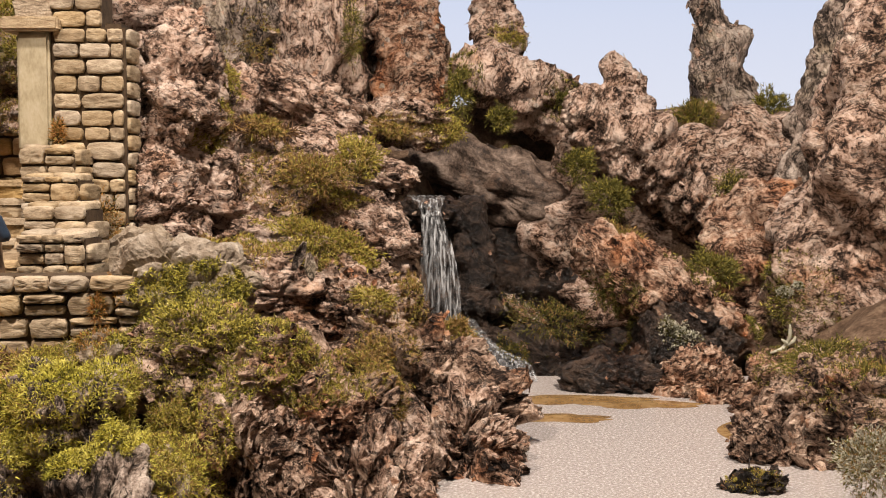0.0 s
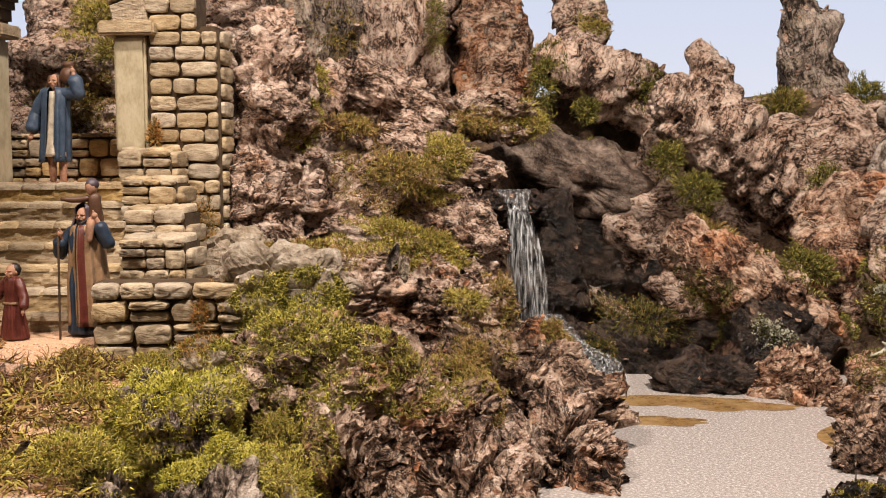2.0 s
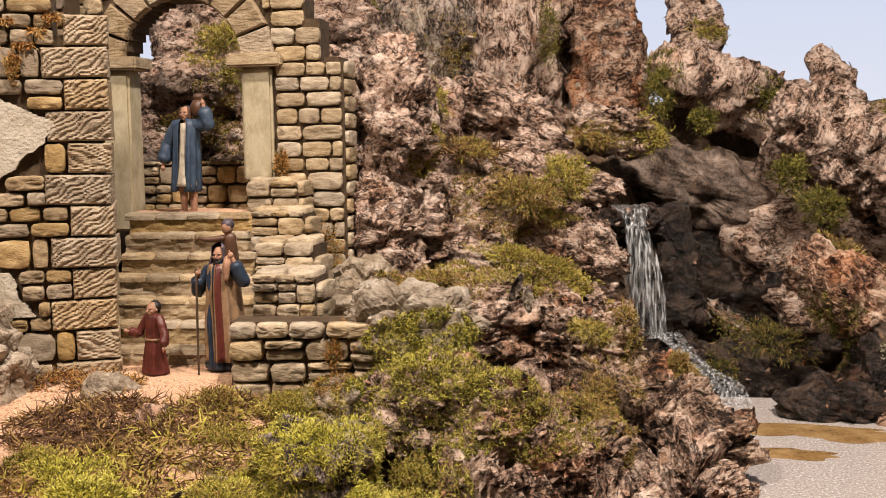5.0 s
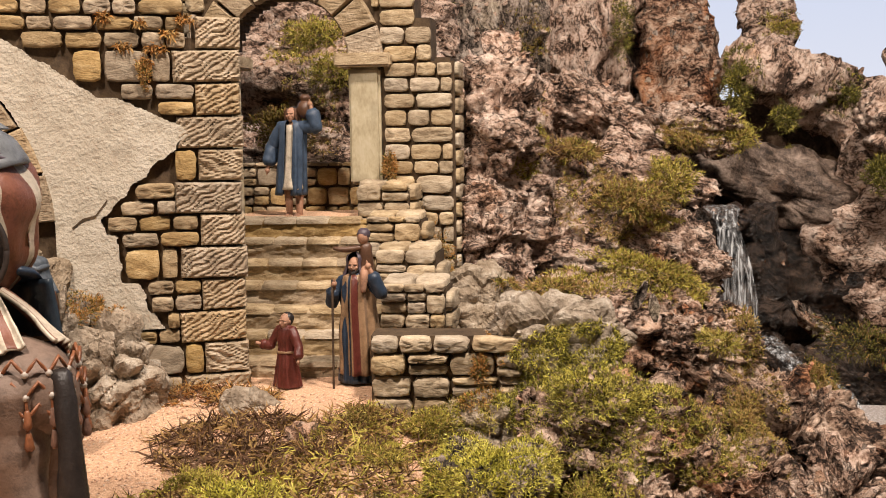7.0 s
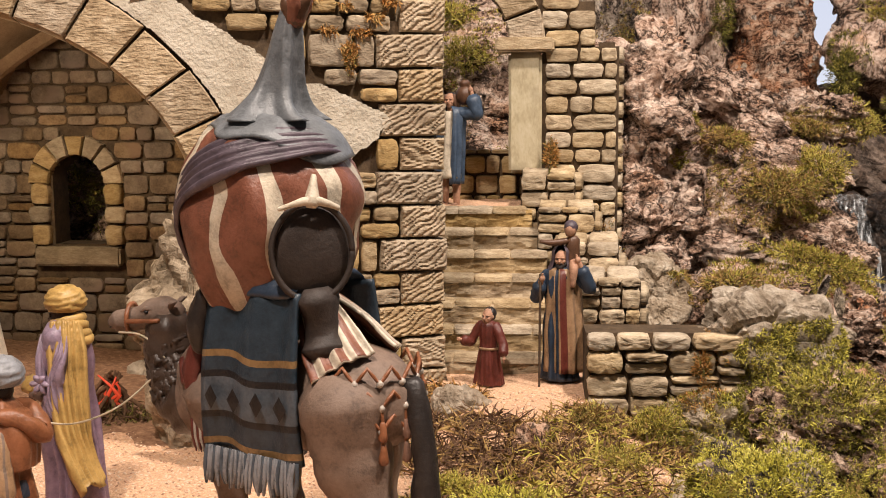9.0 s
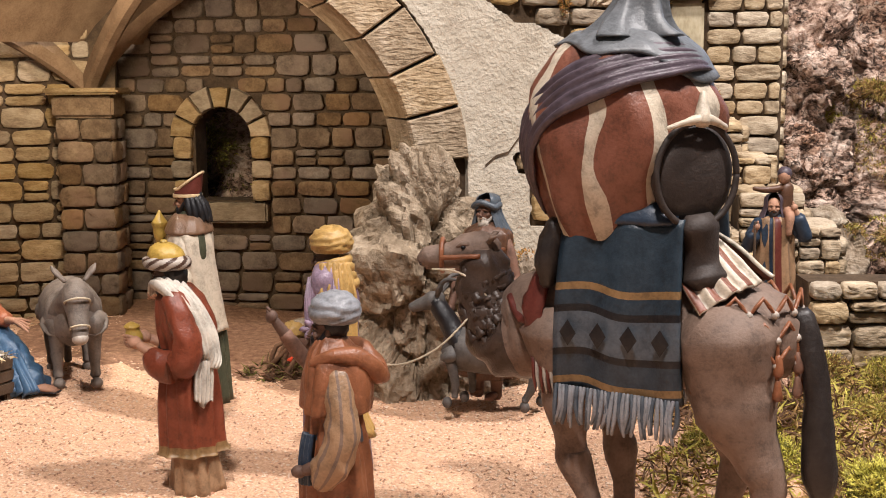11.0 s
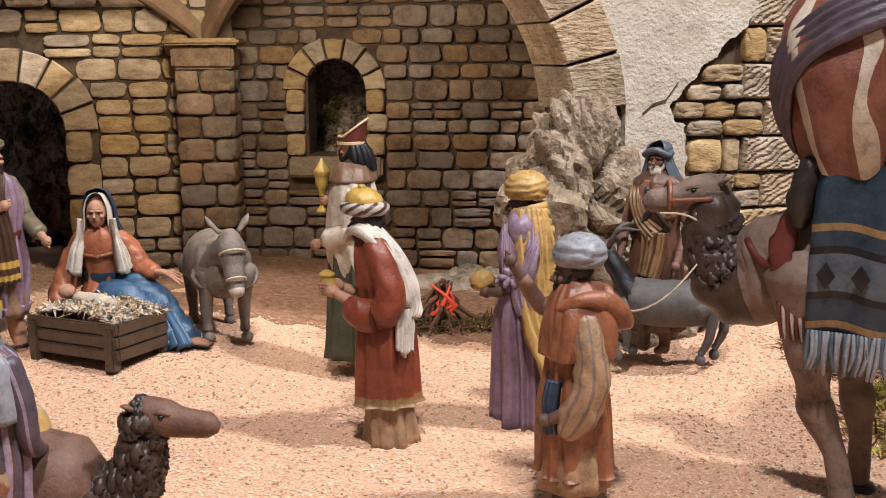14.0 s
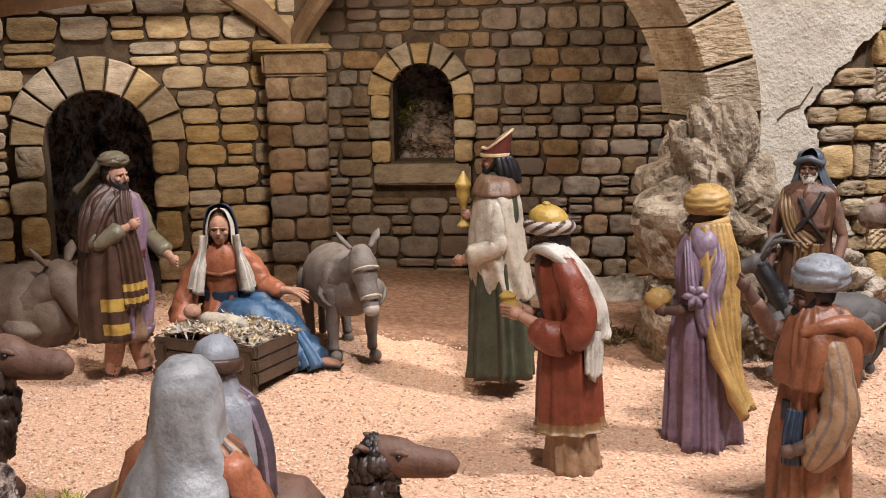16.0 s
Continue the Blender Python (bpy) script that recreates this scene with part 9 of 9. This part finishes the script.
# ---- waterfall and pools ----
fw = bpy.data.materials.new("falling_water")
fw.use_nodes = True
nd, lk = fw.node_tree.nodes, fw.node_tree.links
b = nd["Principled BSDF"]
b.inputs["Base Color"].default_value = (0.75, 0.77, 0.78, 1)
b.inputs["Roughness"].default_value = 0.12
b.inputs["Specular IOR Level"].default_value = 0.7
g = nd.new("ShaderNodeNewGeometry")
mp = nd.new("ShaderNodeMapping")
mp.inputs["Scale"].default_value = (1, 1, 0.08)
nz = nd.new("ShaderNodeTexNoise")
nz.inputs["Scale"].default_value, nz.inputs["Detail"].default_value = 170, 4
rr_ = ramp(nd, [(0.46, (0.0, 0.0, 0.0)), (0.56, (0.10, 0.10, 0.10)), (0.70, (0.75, 0.75, 0.75))])
lk.new(g.outputs["Position"], mp.inputs[0])
lk.new(mp.outputs[0], nz.inputs["Vector"])
lk.new(nz.outputs["Fac"], rr_.inputs[0])
lk.new(rr_.outputs[0], b.inputs["Alpha"])
bp = nd.new("ShaderNodeBump")
bp.inputs["Strength"].default_value, bp.inputs["Distance"].default_value = 0.6, 0.004
lk.new(nz.outputs["Fac"], bp.inputs["Height"])
lk.new(bp.outputs[0], b.inputs["Normal"])


def fall(label, path, width, seed):
    """Sheets of falling water one behind the other, following path."""
    v, f = [], []
    n_, m_ = 26, 22
    for layer in range(3):
        base = len(v)
        for i in range(n_ + 1):
            t = i / n_ * (len(path) - 1)
            a = min(int(t), len(path) - 2)
            s = t - a
            p = Vector(path[a]).lerp(Vector(path[a + 1]), s)
            for k in range(m_ + 1):
                u = k / m_ - 0.5
                w = width * (0.9 + 0.25 * math.sin(i * 0.31 + seed))
                jig = 0.006 * noise.noise(Vector((u * 12, i * 0.22, seed + layer * 5)))
                v.append((p.x + u * w + jig, p.y + layer * 0.006 - 0.014 * math.cos(u * 3) + 0.006 * noise.noise(Vector((u * 9, i * 0.15, seed + layer))), p.z))
        for i in range(n_):
            for k in range(m_):
                q = base + i * (m_ + 1) + k
                f.append((q, q + 1, q + m_ + 2, q + m_ + 1))
    return thing("waterfall", mesh_of("waterfall", v, f, fw, True), None, label, "waterfall", "waterfalls")


fall("thin sheet of white falling water in a rocky gully", [(-0.04, 2.34, 0.208), (-0.03, 2.285, 0.203), (-0.022, 2.262, 0.165), (-0.008, 2.25, 0.075), (0.004, 2.24, -0.05)], 0.066, 1)
fall("small lower cascade of water over wet rocks", [(0.03, 2.18, -0.028), (0.055, 2.08, -0.04), (0.088, 2.0, -0.064), (0.125, 1.93, -0.078), (0.14, 1.885, -0.1)], 0.05, 2)



# ---- litter, fire, ropes and small things ----
def litter(label, x, y, rx, ry, n, mats, length, width, seed, z=0.0, height=None, name="twig_litter", lift=0.012):
    """Fallen twigs and dry stalks lying criss-cross over a patch of ground."""
    rnd = random.Random(seed)
    pts = []
    for _ in range(n):
        a, r = rnd.uniform(0, 2 * math.pi), math.sqrt(rnd.random())
        px, py = rx * r * math.cos(a), ry * r * math.sin(a)
        if noise.noise(Vector((px * 30, py * 30, seed))) < -0.25:
            continue
        h = (height(x + px, y + py) if height else z) - z
        pts.append((Vector((px, py, h + rnd.random() * lift * (1.2 - r))), Vector((rnd.gauss(0, 1), rnd.gauss(0, 1), rnd.uniform(-0.1, 0.55)))))
    return thing(name, tuft_mesh(name, [M[q] for q in mats], pts, length, width, 0.2, seed), pose(x, y, z), label, "litter", "", "stuff")


TW = ("twig", "moss_dry", "twig")
litter("dry brown twig litter before the stairs", -0.64, 1.17, 0.11, 0.075, 3000, TW, 0.022, 0.0009, 1, 0.0, sand_height)
litter("dry brown twig litter beside the yard", -0.52, 1.10, 0.10, 0.10, 3000, ("twig", "moss_dry", "moss"), 0.02, 0.0009, 2, 0.0, sand_height)
litter("dry brown roots at the tower's foot", -0.73, 1.30, 0.09, 0.035, 1500, ("moss_dry", "moss_rust", "twig"), 0.016, 0.0008, 3, 0.0, sand_height)
litter("dry brown twig litter at the yard's edge", -0.62, 0.99, 0.12, 0.1, 2600, ("twig", "moss_dry", "moss"), 0.018, 0.0009, 4, 0.0, sand_height)
litter("dry roots on the rock slope", -0.36, 2.02, 0.10, 0.10, 1200, TW, 0.035, 0.001, 5, 0.32, None, "dry_roots", 0.02)
litter("dry brown twig litter below the retaining wall", -0.49, 1.245, 0.085, 0.05, 2600, ("twig", "moss_dry", "moss"), 0.016, 0.0009, 12, 0.0, sand_height)
moss("olive moss below the retaining wall", -0.455, 1.265, 0.03, 0.05, 0.028, 0, 0.03, OL, 1800, 0.014, 0.0011, 141)
moss("olive moss along the pond's far bank", 0.53, 1.36, 0.0, 0.08, 0.03, 12, 0.06, ("moss_dark", "moss", "moss_dry"), 1500, 0.014, 0.0011, 142)
litter("dry brown litter at the near edge of the yard", -0.50, 0.93, 0.11, 0.09, 2400, ("twig", "moss_dry", "moss"), 0.016, 0.0009, 13, 0.0, sand_height)
moss("bright green moss at the near edge of the yard", -0.50, 0.95, 0.0, 0.06, 0.022, 0, 0.05, ("moss", "moss_bright", "moss_dry"), 2200, 0.013, 0.0011, 143)
moss("rust coloured dry moss on the gate pier", -0.585, 1.73, 0.31, 0.014, 0.03, 0, 0.012, ("moss_rust", "moss_dry", "moss_rust"), 420, 0.014, 0.0011, 71)
moss("rust coloured dry moss beside the retaining wall", -0.40, 1.305, 0.09, 0.016, 0.03, 0, 0.012, ("moss_rust", "moss_dry", "moss_rust"), 420, 0.014, 0.0011, 72)
moss("rust coloured dry moss on the pier's foot", -0.515, 1.715, 0.175, 0.04, 0.05, 0, 0.018, ("moss_rust", "moss_dry", "moss_dry"), 700, 0.016, 0.0011, 73)
moss("orange moss tuft on the tower wall", -0.865, 1.29, 0.165, 0.018, 0.018, 0, 0.012, ("moss_rust", "moss_dry", "moss_rust"), 420, 0.012, 0.0011, 74)
moss("rust coloured dry moss in the tower's joints", -0.80, 1.315, 0.44, 0.012, 0.03, 0, 0.008, ("moss_rust", "moss_dry", "moss_rust"), 400, 0.010, 0.0009, 75)
moss("olive moss creeping over the yard's edge", -0.50, 1.18, 0.02, 0.06, 0.02, 0, 0.05, OL, 2200, 0.012, 0.0011, 76)
moss("olive moss creeping over the yard's edge", -0.45, 1.01, 0.0, 0.06, 0.035, 0, 0.06, ("moss", "moss_bright", "moss_dry"), 2600, 0.013, 0.0011, 77)
litter("dry litter round the weathered stump", -1.40, 0.64, 0.06, 0.09, 1500, ("twig", "moss_dry", "moss"), 0.014, 0.0008, 9, 0.0, sand_height)
moss("olive moss before the resting camel", -1.375, 0.60, 0.02, 0.035, 0.022, 0, 0.05, ("moss", "moss_dry", "moss_dark"), 1500, 0.012, 0.001, 78)
for k, (x, y, z, rx, rz, tl, mats) in enumerate((
        (-0.30, 1.93, 0.33, 0.05, 0.02, 15, DR), (-0.52, 2.02, 0.27, 0.05, 0.03, 0, DR), (-0.33, 1.62, 0.14, 0.06, 0.022, 0, DR), (-0.47, 2.10, 0.40, 0.05, 0.025, 10, DR),
        (-0.10, 2.33, 0.34, 0.05, 0.02, 10, DR), (0.36, 2.2, 0.12, 0.08, 0.03, 30, DR),
        (0.62, 2.0, 0.02, 0.06, 0.06, 0, DK), (0.60, 2.35, 0.22, 0.05, 0.05, 0, DK), (0.86, 1.9, 0.1, 0.05, 0.1, 0, DR), (0.9, 2.35, 0.5, 0.03, 0.1, 10, DR),
        (-0.22, 2.80, 0.60, 0.035, 0.12, 0, DK), (0.28, 2.72, 0.43, 0.05, 0.03, 25, DK), (-0.75, 2.05, 0.47, 0.06, 0.03, 0, OL), (-0.64, 1.98, 0.30, 0.05, 0.03, 0, DR),
        (0.02, 1.56, 0.03, 0.03, 0.03, 0, DR), (-0.10, 1.60, 0.07, 0.05, 0.025, 15, OL))):
    moss("moss patch in a crevice of the hillside", x, y, z, rx, rz, tl, rx * 0.6, mats, 900, 0.02, 0.0012, 90 + k, "moss_clump", 0.5)

# camp fire: charred sticks, embers
fire = thing("camp_fire", None, pose(-1.105, 1.32, 0.018), "small camp fire of charred sticks with red embers", "camp fire")
rnd = random.Random(3)
EMB = bpy.data.materials.new("glowing_ember")
EMB.use_nodes = True
eb = EMB.node_tree.nodes["Principled BSDF"]
eb.inputs["Base Color"].default_value = (0.5, 0.05, 0.02, 1)
eb.inputs["Emission Color"].default_value, eb.inputs["Emission Strength"].default_value = (1.0, 0.10, 0.03, 1), 0.22
for k in range(26):
    a, r = rnd.uniform(0, 6.28), rnd.uniform(0.01, 0.045)
    c = Clay(k)
    h = rnd.uniform(0.02, 0.05)
    c.tube([(r * math.cos(a), r * math.sin(a) * 0.8, 0.002), (r * 0.6 * math.cos(a) + rnd.uniform(-0.01, 0.01), r * 0.5 * math.sin(a), h * 0.6), (rnd.uniform(-0.012, 0.012), rnd.uniform(-0.01, 0.01), h)], [0.003, 0.0026, 0.0016], M["twig"], 6, 1, (0, 1, 0), None, 2, 0.3)
    piece("stick", mesh_of("stick", c.v, c.f, c.m, True, c.i), fire, Matrix())
for k in range(5):
    c = Clay(60 + k)
    c.tube([(rnd.uniform(-0.02, 0.02), rnd.uniform(-0.015, 0.0), 0.01), (rnd.uniform(-0.02, 0.02), rnd.uniform(-0.02, 0.0), 0.022), (rnd.uniform(-0.014, 0.014), -0.008, rnd.uniform(0.03, 0.046))], [0.002, 0.0024, 0.001], EMB, 7, 1, (0, 1, 0), None, 2, 0.4)
    piece("ember", mesh_of("ember", c.v, c.f, c.m, True, c.i), fire, Matrix())
litter("ring of dark brushwood round the camp fire", -1.10, 1.31, 0.075, 0.045, 1500, ("twig", "twig", "moss_dark"), 0.016, 0.0009, 8, 0.0, sand_height)

# lead rope from the page's raised arm to the camel
c = Clay(70)
c.tube([(-0.934, 0.80, 0.156), (-0.912, 0.82, 0.149), (-0.888, 0.846, 0.156), (-0.866, 0.866, 0.176)], [0.0008] * 4, "rope", 6, 1, (0, 1, 0), None, 10)
c.done("lead_rope", None, "thin pale lead rope of the pack camel", "rope")

# weathered post by the resting camel
bark_rock("grey weathered stump beside the resting camel", -1.470, 0.70, 0.05, 0.022, 0.055, 0, 0.02, "bark_grey", 80, 4, (2, 1, 0.6), 0.5, 3, 0.1, "stump")

moss("low green moss by the weathered stump", -1.455, 0.775, 0.02, 0.04, 0.03, 0, 0.035, OL, 1100, 0.02, 0.0011, 133)

# white forked branch and lichen patches on the cliff, pale bird-shaped bark
c = Clay(81)
for k, (dx, dz, l) in enumerate(((-0.5, -1, 0.05), (0.15, 0.9, 0.035), (0.5, 0.5, 0.028), (-0.3, 0.5, 0.02), (-0.9, -0.4, 0.025))):
    c.tube([(0, 0, 0), (dx * l * 0.5 + 0.003, -0.004, dz * l * 0.5), (dx * l, -0.002, dz * l)], [0.0036, 0.003, 0.0016], M["lichen"], 7, 1, (0, 1, 0), None, 3, 0.3)
c.done("white_branch", pose(0.505, 1.66, -0.005), "bleached white forked twig on the rock bank", "branch")
for k, (x, y, z, r) in enumerate(((0.400, 1.90, -0.018, 0.017), (0.385, 1.90, -0.004, 0.010), (0.415, 1.90, -0.03, 0.009), (0.575, 1.90, 0.05, 0.016), (0.60, 1.91, 0.06, 0.010))):
    moss("pale grey lichen crust on the rock", x, y, z, r, r * 0.8, 0, 0.012, ("lichen",), 420, 0.008, 0.0022, 110 + k, "lichen_patch", 0.1)

# shallow sandy margins of the pond
for k, (x, y, rx, ry) in enumerate(((0.20, 1.74, 0.13, 0.035), (0.165, 1.60, 0.075, 0.03), (0.43, 1.47, 0.05, 0.13), (0.30, 1.70, 0.09, 0.03))):
    v = [(x, y, -0.0985)]
    for q in range(48):
        a = 2 * math.pi * q / 48
        g = 1 + 0.45 * noise.noise(Vector((math.cos(a) * 2, math.sin(a) * 2, k * 3.3)))
        v.append((x + rx * g * math.cos(a), y + ry * g * math.sin(a), -0.0985 - 0.0012))
    f = [(0, 1 + q, 1 + (q + 1) % 48) for q in range(48)]
    thing("water_margin", mesh_of("water_margin", v, f, M["shallow"], True), None, "shallow clear water over orange sand", "water", "", "structure")
bark_rock("mossy stone standing in the pond", 0.345, 1.225, -0.095, 0.03, 0.016, 0, 0.02, "bark_wet_shade", 120, 4, (1, 1, 1), 0.4)
moss("green moss on the pond stone", 0.345, 1.225, -0.085, 0.024, 0.012, 0, 0.018, OL, 500, 0.009, 0.001, 121)
# curled dead leaves lying on the moss
for k, (x, y, z, s) in enumerate(((-0.33, 1.02, 0.045, 0.009), (-0.19, 1.66, 0.115, 0.02), (-0.21, 1.68, 0.13, 0.022), (-0.47, 1.02, 0.02, 0.008))):
    v, f = [], []
    for i in range(7):
        t = i / 6
        w = s * 0.42 * math.sin(math.pi * (0.08 + 0.86 * t))
        for q in (-1, -0.5, 0, 0.5, 1):
            v.append((q * w, -0.25 * s * q * q, (t - 0.5) * 2 * s + 0.1 * s * q * q))
    for i in range(6):
        for q in range(4):
            f.append((i * 5 + q, i * 5 + q + 1, i * 5 + q + 6, i * 5 + q + 5))
    me = mesh_of("dead_leaf", v, f, M["bark_grey"], True)
    ob = thing("dead_leaf", me, pose(x, y - 0.05, z, 15 * k - 20, 25 * k - 30, 20 * k), "curled grey brown dead leaf on the moss", "leaf", "dead leaves")
    sol = ob.modifiers.new("thickness", "SOLIDIFY")
    sol.thickness = 0.0006

# leather bag on the resting camel's back
c = Clay(130)
c.ball((0, 0, 0.026), (0.024, 0.014, 0.030), "dark", pose(0, 0, 0, 0, 8, 0), 20, 0.06)
c.ball((0, -0.004, 0.03), (0.02, 0.012, 0.024), "dark", pose(0, 0, 0, 0, 8, 0), 20, 0.05)
c.done("leather_bag", pose(-1.336, 0.68, 0.106, 0, 0, -12) @ Matrix.Scale(0.72, 4), "dark leather bag on the resting camel's saddle cloth", "bag")

# rusty moss threads grown into the joints of the front wall
for k, (u, z, r) in enumerate(((0.285, 0.452, 0.012), (0.315, 0.487, 0.012), (0.300, 0.47, 0.016), (0.262, 0.472, 0.010), (0.24, 0.508, 0.01), (0.282, 0.50, 0.008), (0.335, 0.505, 0.012))):
    rnd = random.Random(300 + k)
    pts = []
    for _ in range(90):
        a, q = rnd.uniform(0, 6.28), 0.6 * r * math.sqrt(rnd.random())
        pts.append((Vector((u + q * math.cos(a) * 1.4, -0.0125, z + q * math.sin(a) * 0.5)), Vector((rnd.gauss(0, 0.8), -0.5, rnd.gauss(-0.1, 0.8)))))
    thing("dry_moss", tuft_mesh("dry_moss", [M["moss_rust"], M["moss_rust"], M["moss_dry"]], pts, 0.008, 0.0009, 0.5, k), wf, "tuft of rusty dry moss in the wall joints", "moss", "dry moss in the walls", "stuff")


# ---- shaggy flakes of bark standing off the rocks ----
def flakes(label, chosen, per, size, mats, seed):
    """Small splinters of bark on the faces of the chosen rocks, all lying roughly along the surface."""
    rnd = random.Random(seed)
    v, f, idx = [], [], []
    for ob, mat, _ in chosen:
        me, m = ob.data, ob.matrix_basis
        r3 = m.to_3x3()
        for _ in range(per):
            p = me.polygons[rnd.randrange(len(me.polygons))]
            nrm = (r3 @ p.normal).normalized()
            if nrm.y > 0.35 or nrm.z < -0.6:
                continue
            at = m @ p.center
            side = nrm.cross(Vector((rnd.gauss(0, 0.6), rnd.gauss(0, 0.6), 1))).normalized()
            along = side.cross(nrm)
            out = (along * rnd.choice((-1, 1)) + nrm * rnd.uniform(0.15, 0.8)).normalized()
            L, W, T = size * rnd.uniform(0.5, 1.5), size * rnd.uniform(0.3, 0.8), size * rnd.uniform(0.1, 0.22)
            b0 = len(v)
            up = out.cross(side)
            tip = out * L
            for q in (at - side * W - up * T, at + side * W - up * T, at + side * W * 0.8 + up * T, at - side * W * 0.8 + up * T,
                      at + tip - side * W * rnd.uniform(0.2, 0.7) - up * T * 0.4, at + tip * rnd.uniform(0.8, 1.1) + side * W * rnd.uniform(0.2, 0.7) + up * T * 0.3):
                v.append(tuple(q - nrm * size * 0.12))
            for q in ((0, 1, 5, 4), (1, 2, 5), (2, 3, 4, 5), (3, 0, 4)):
                f.append(tuple(b0 + k for k in q))
                idx.append(0 if mat != "bark_red" else len(mats) - 1)
            if rnd.random() < 0.12:
                for k in range(4):
                    idx[-1 - k] = len(mats) - 1
    return thing("bark_flakes", mesh_of("bark_flakes", v, f, [M[q] for q in mats], False, idx), None, label, "bark", "", "stuff")


near = [r for r in ROCKS if r[0].location.y < 1.8 and r[0].location.x > -0.3 and r[1] in ("bark", "bark_red", "bark_dark")]
mid = [r for r in ROCKS if 1.8 <= r[0].location.y < 2.45 and r[1] in ("bark", "bark_red")]
dark_ = [r for r in ROCKS if r[1] == "bark_wet_shade" and r[0].location.x > -0.5]
far = [r for r in ROCKS if r[0].location.y >= 2.45 and r[1] in ("bark", "bark_red", "bark_grey")]
flakes("loose brown bark splinters on the cliff", near, 1300, 0.010, ("bark_dark", "bark_red"), 1)
flakes("loose brown bark splinters on the slope", mid, 330, 0.011, ("bark", "bark_red"), 2)
flakes("loose wet bark splinters by the waterfall", dark_, 300, 0.011, ("bark_wet_shade", "bark_red"), 3)
flakes("loose bark splinters on the high rocks", far, 220, 0.013, ("bark", "bark_grey"), 4)
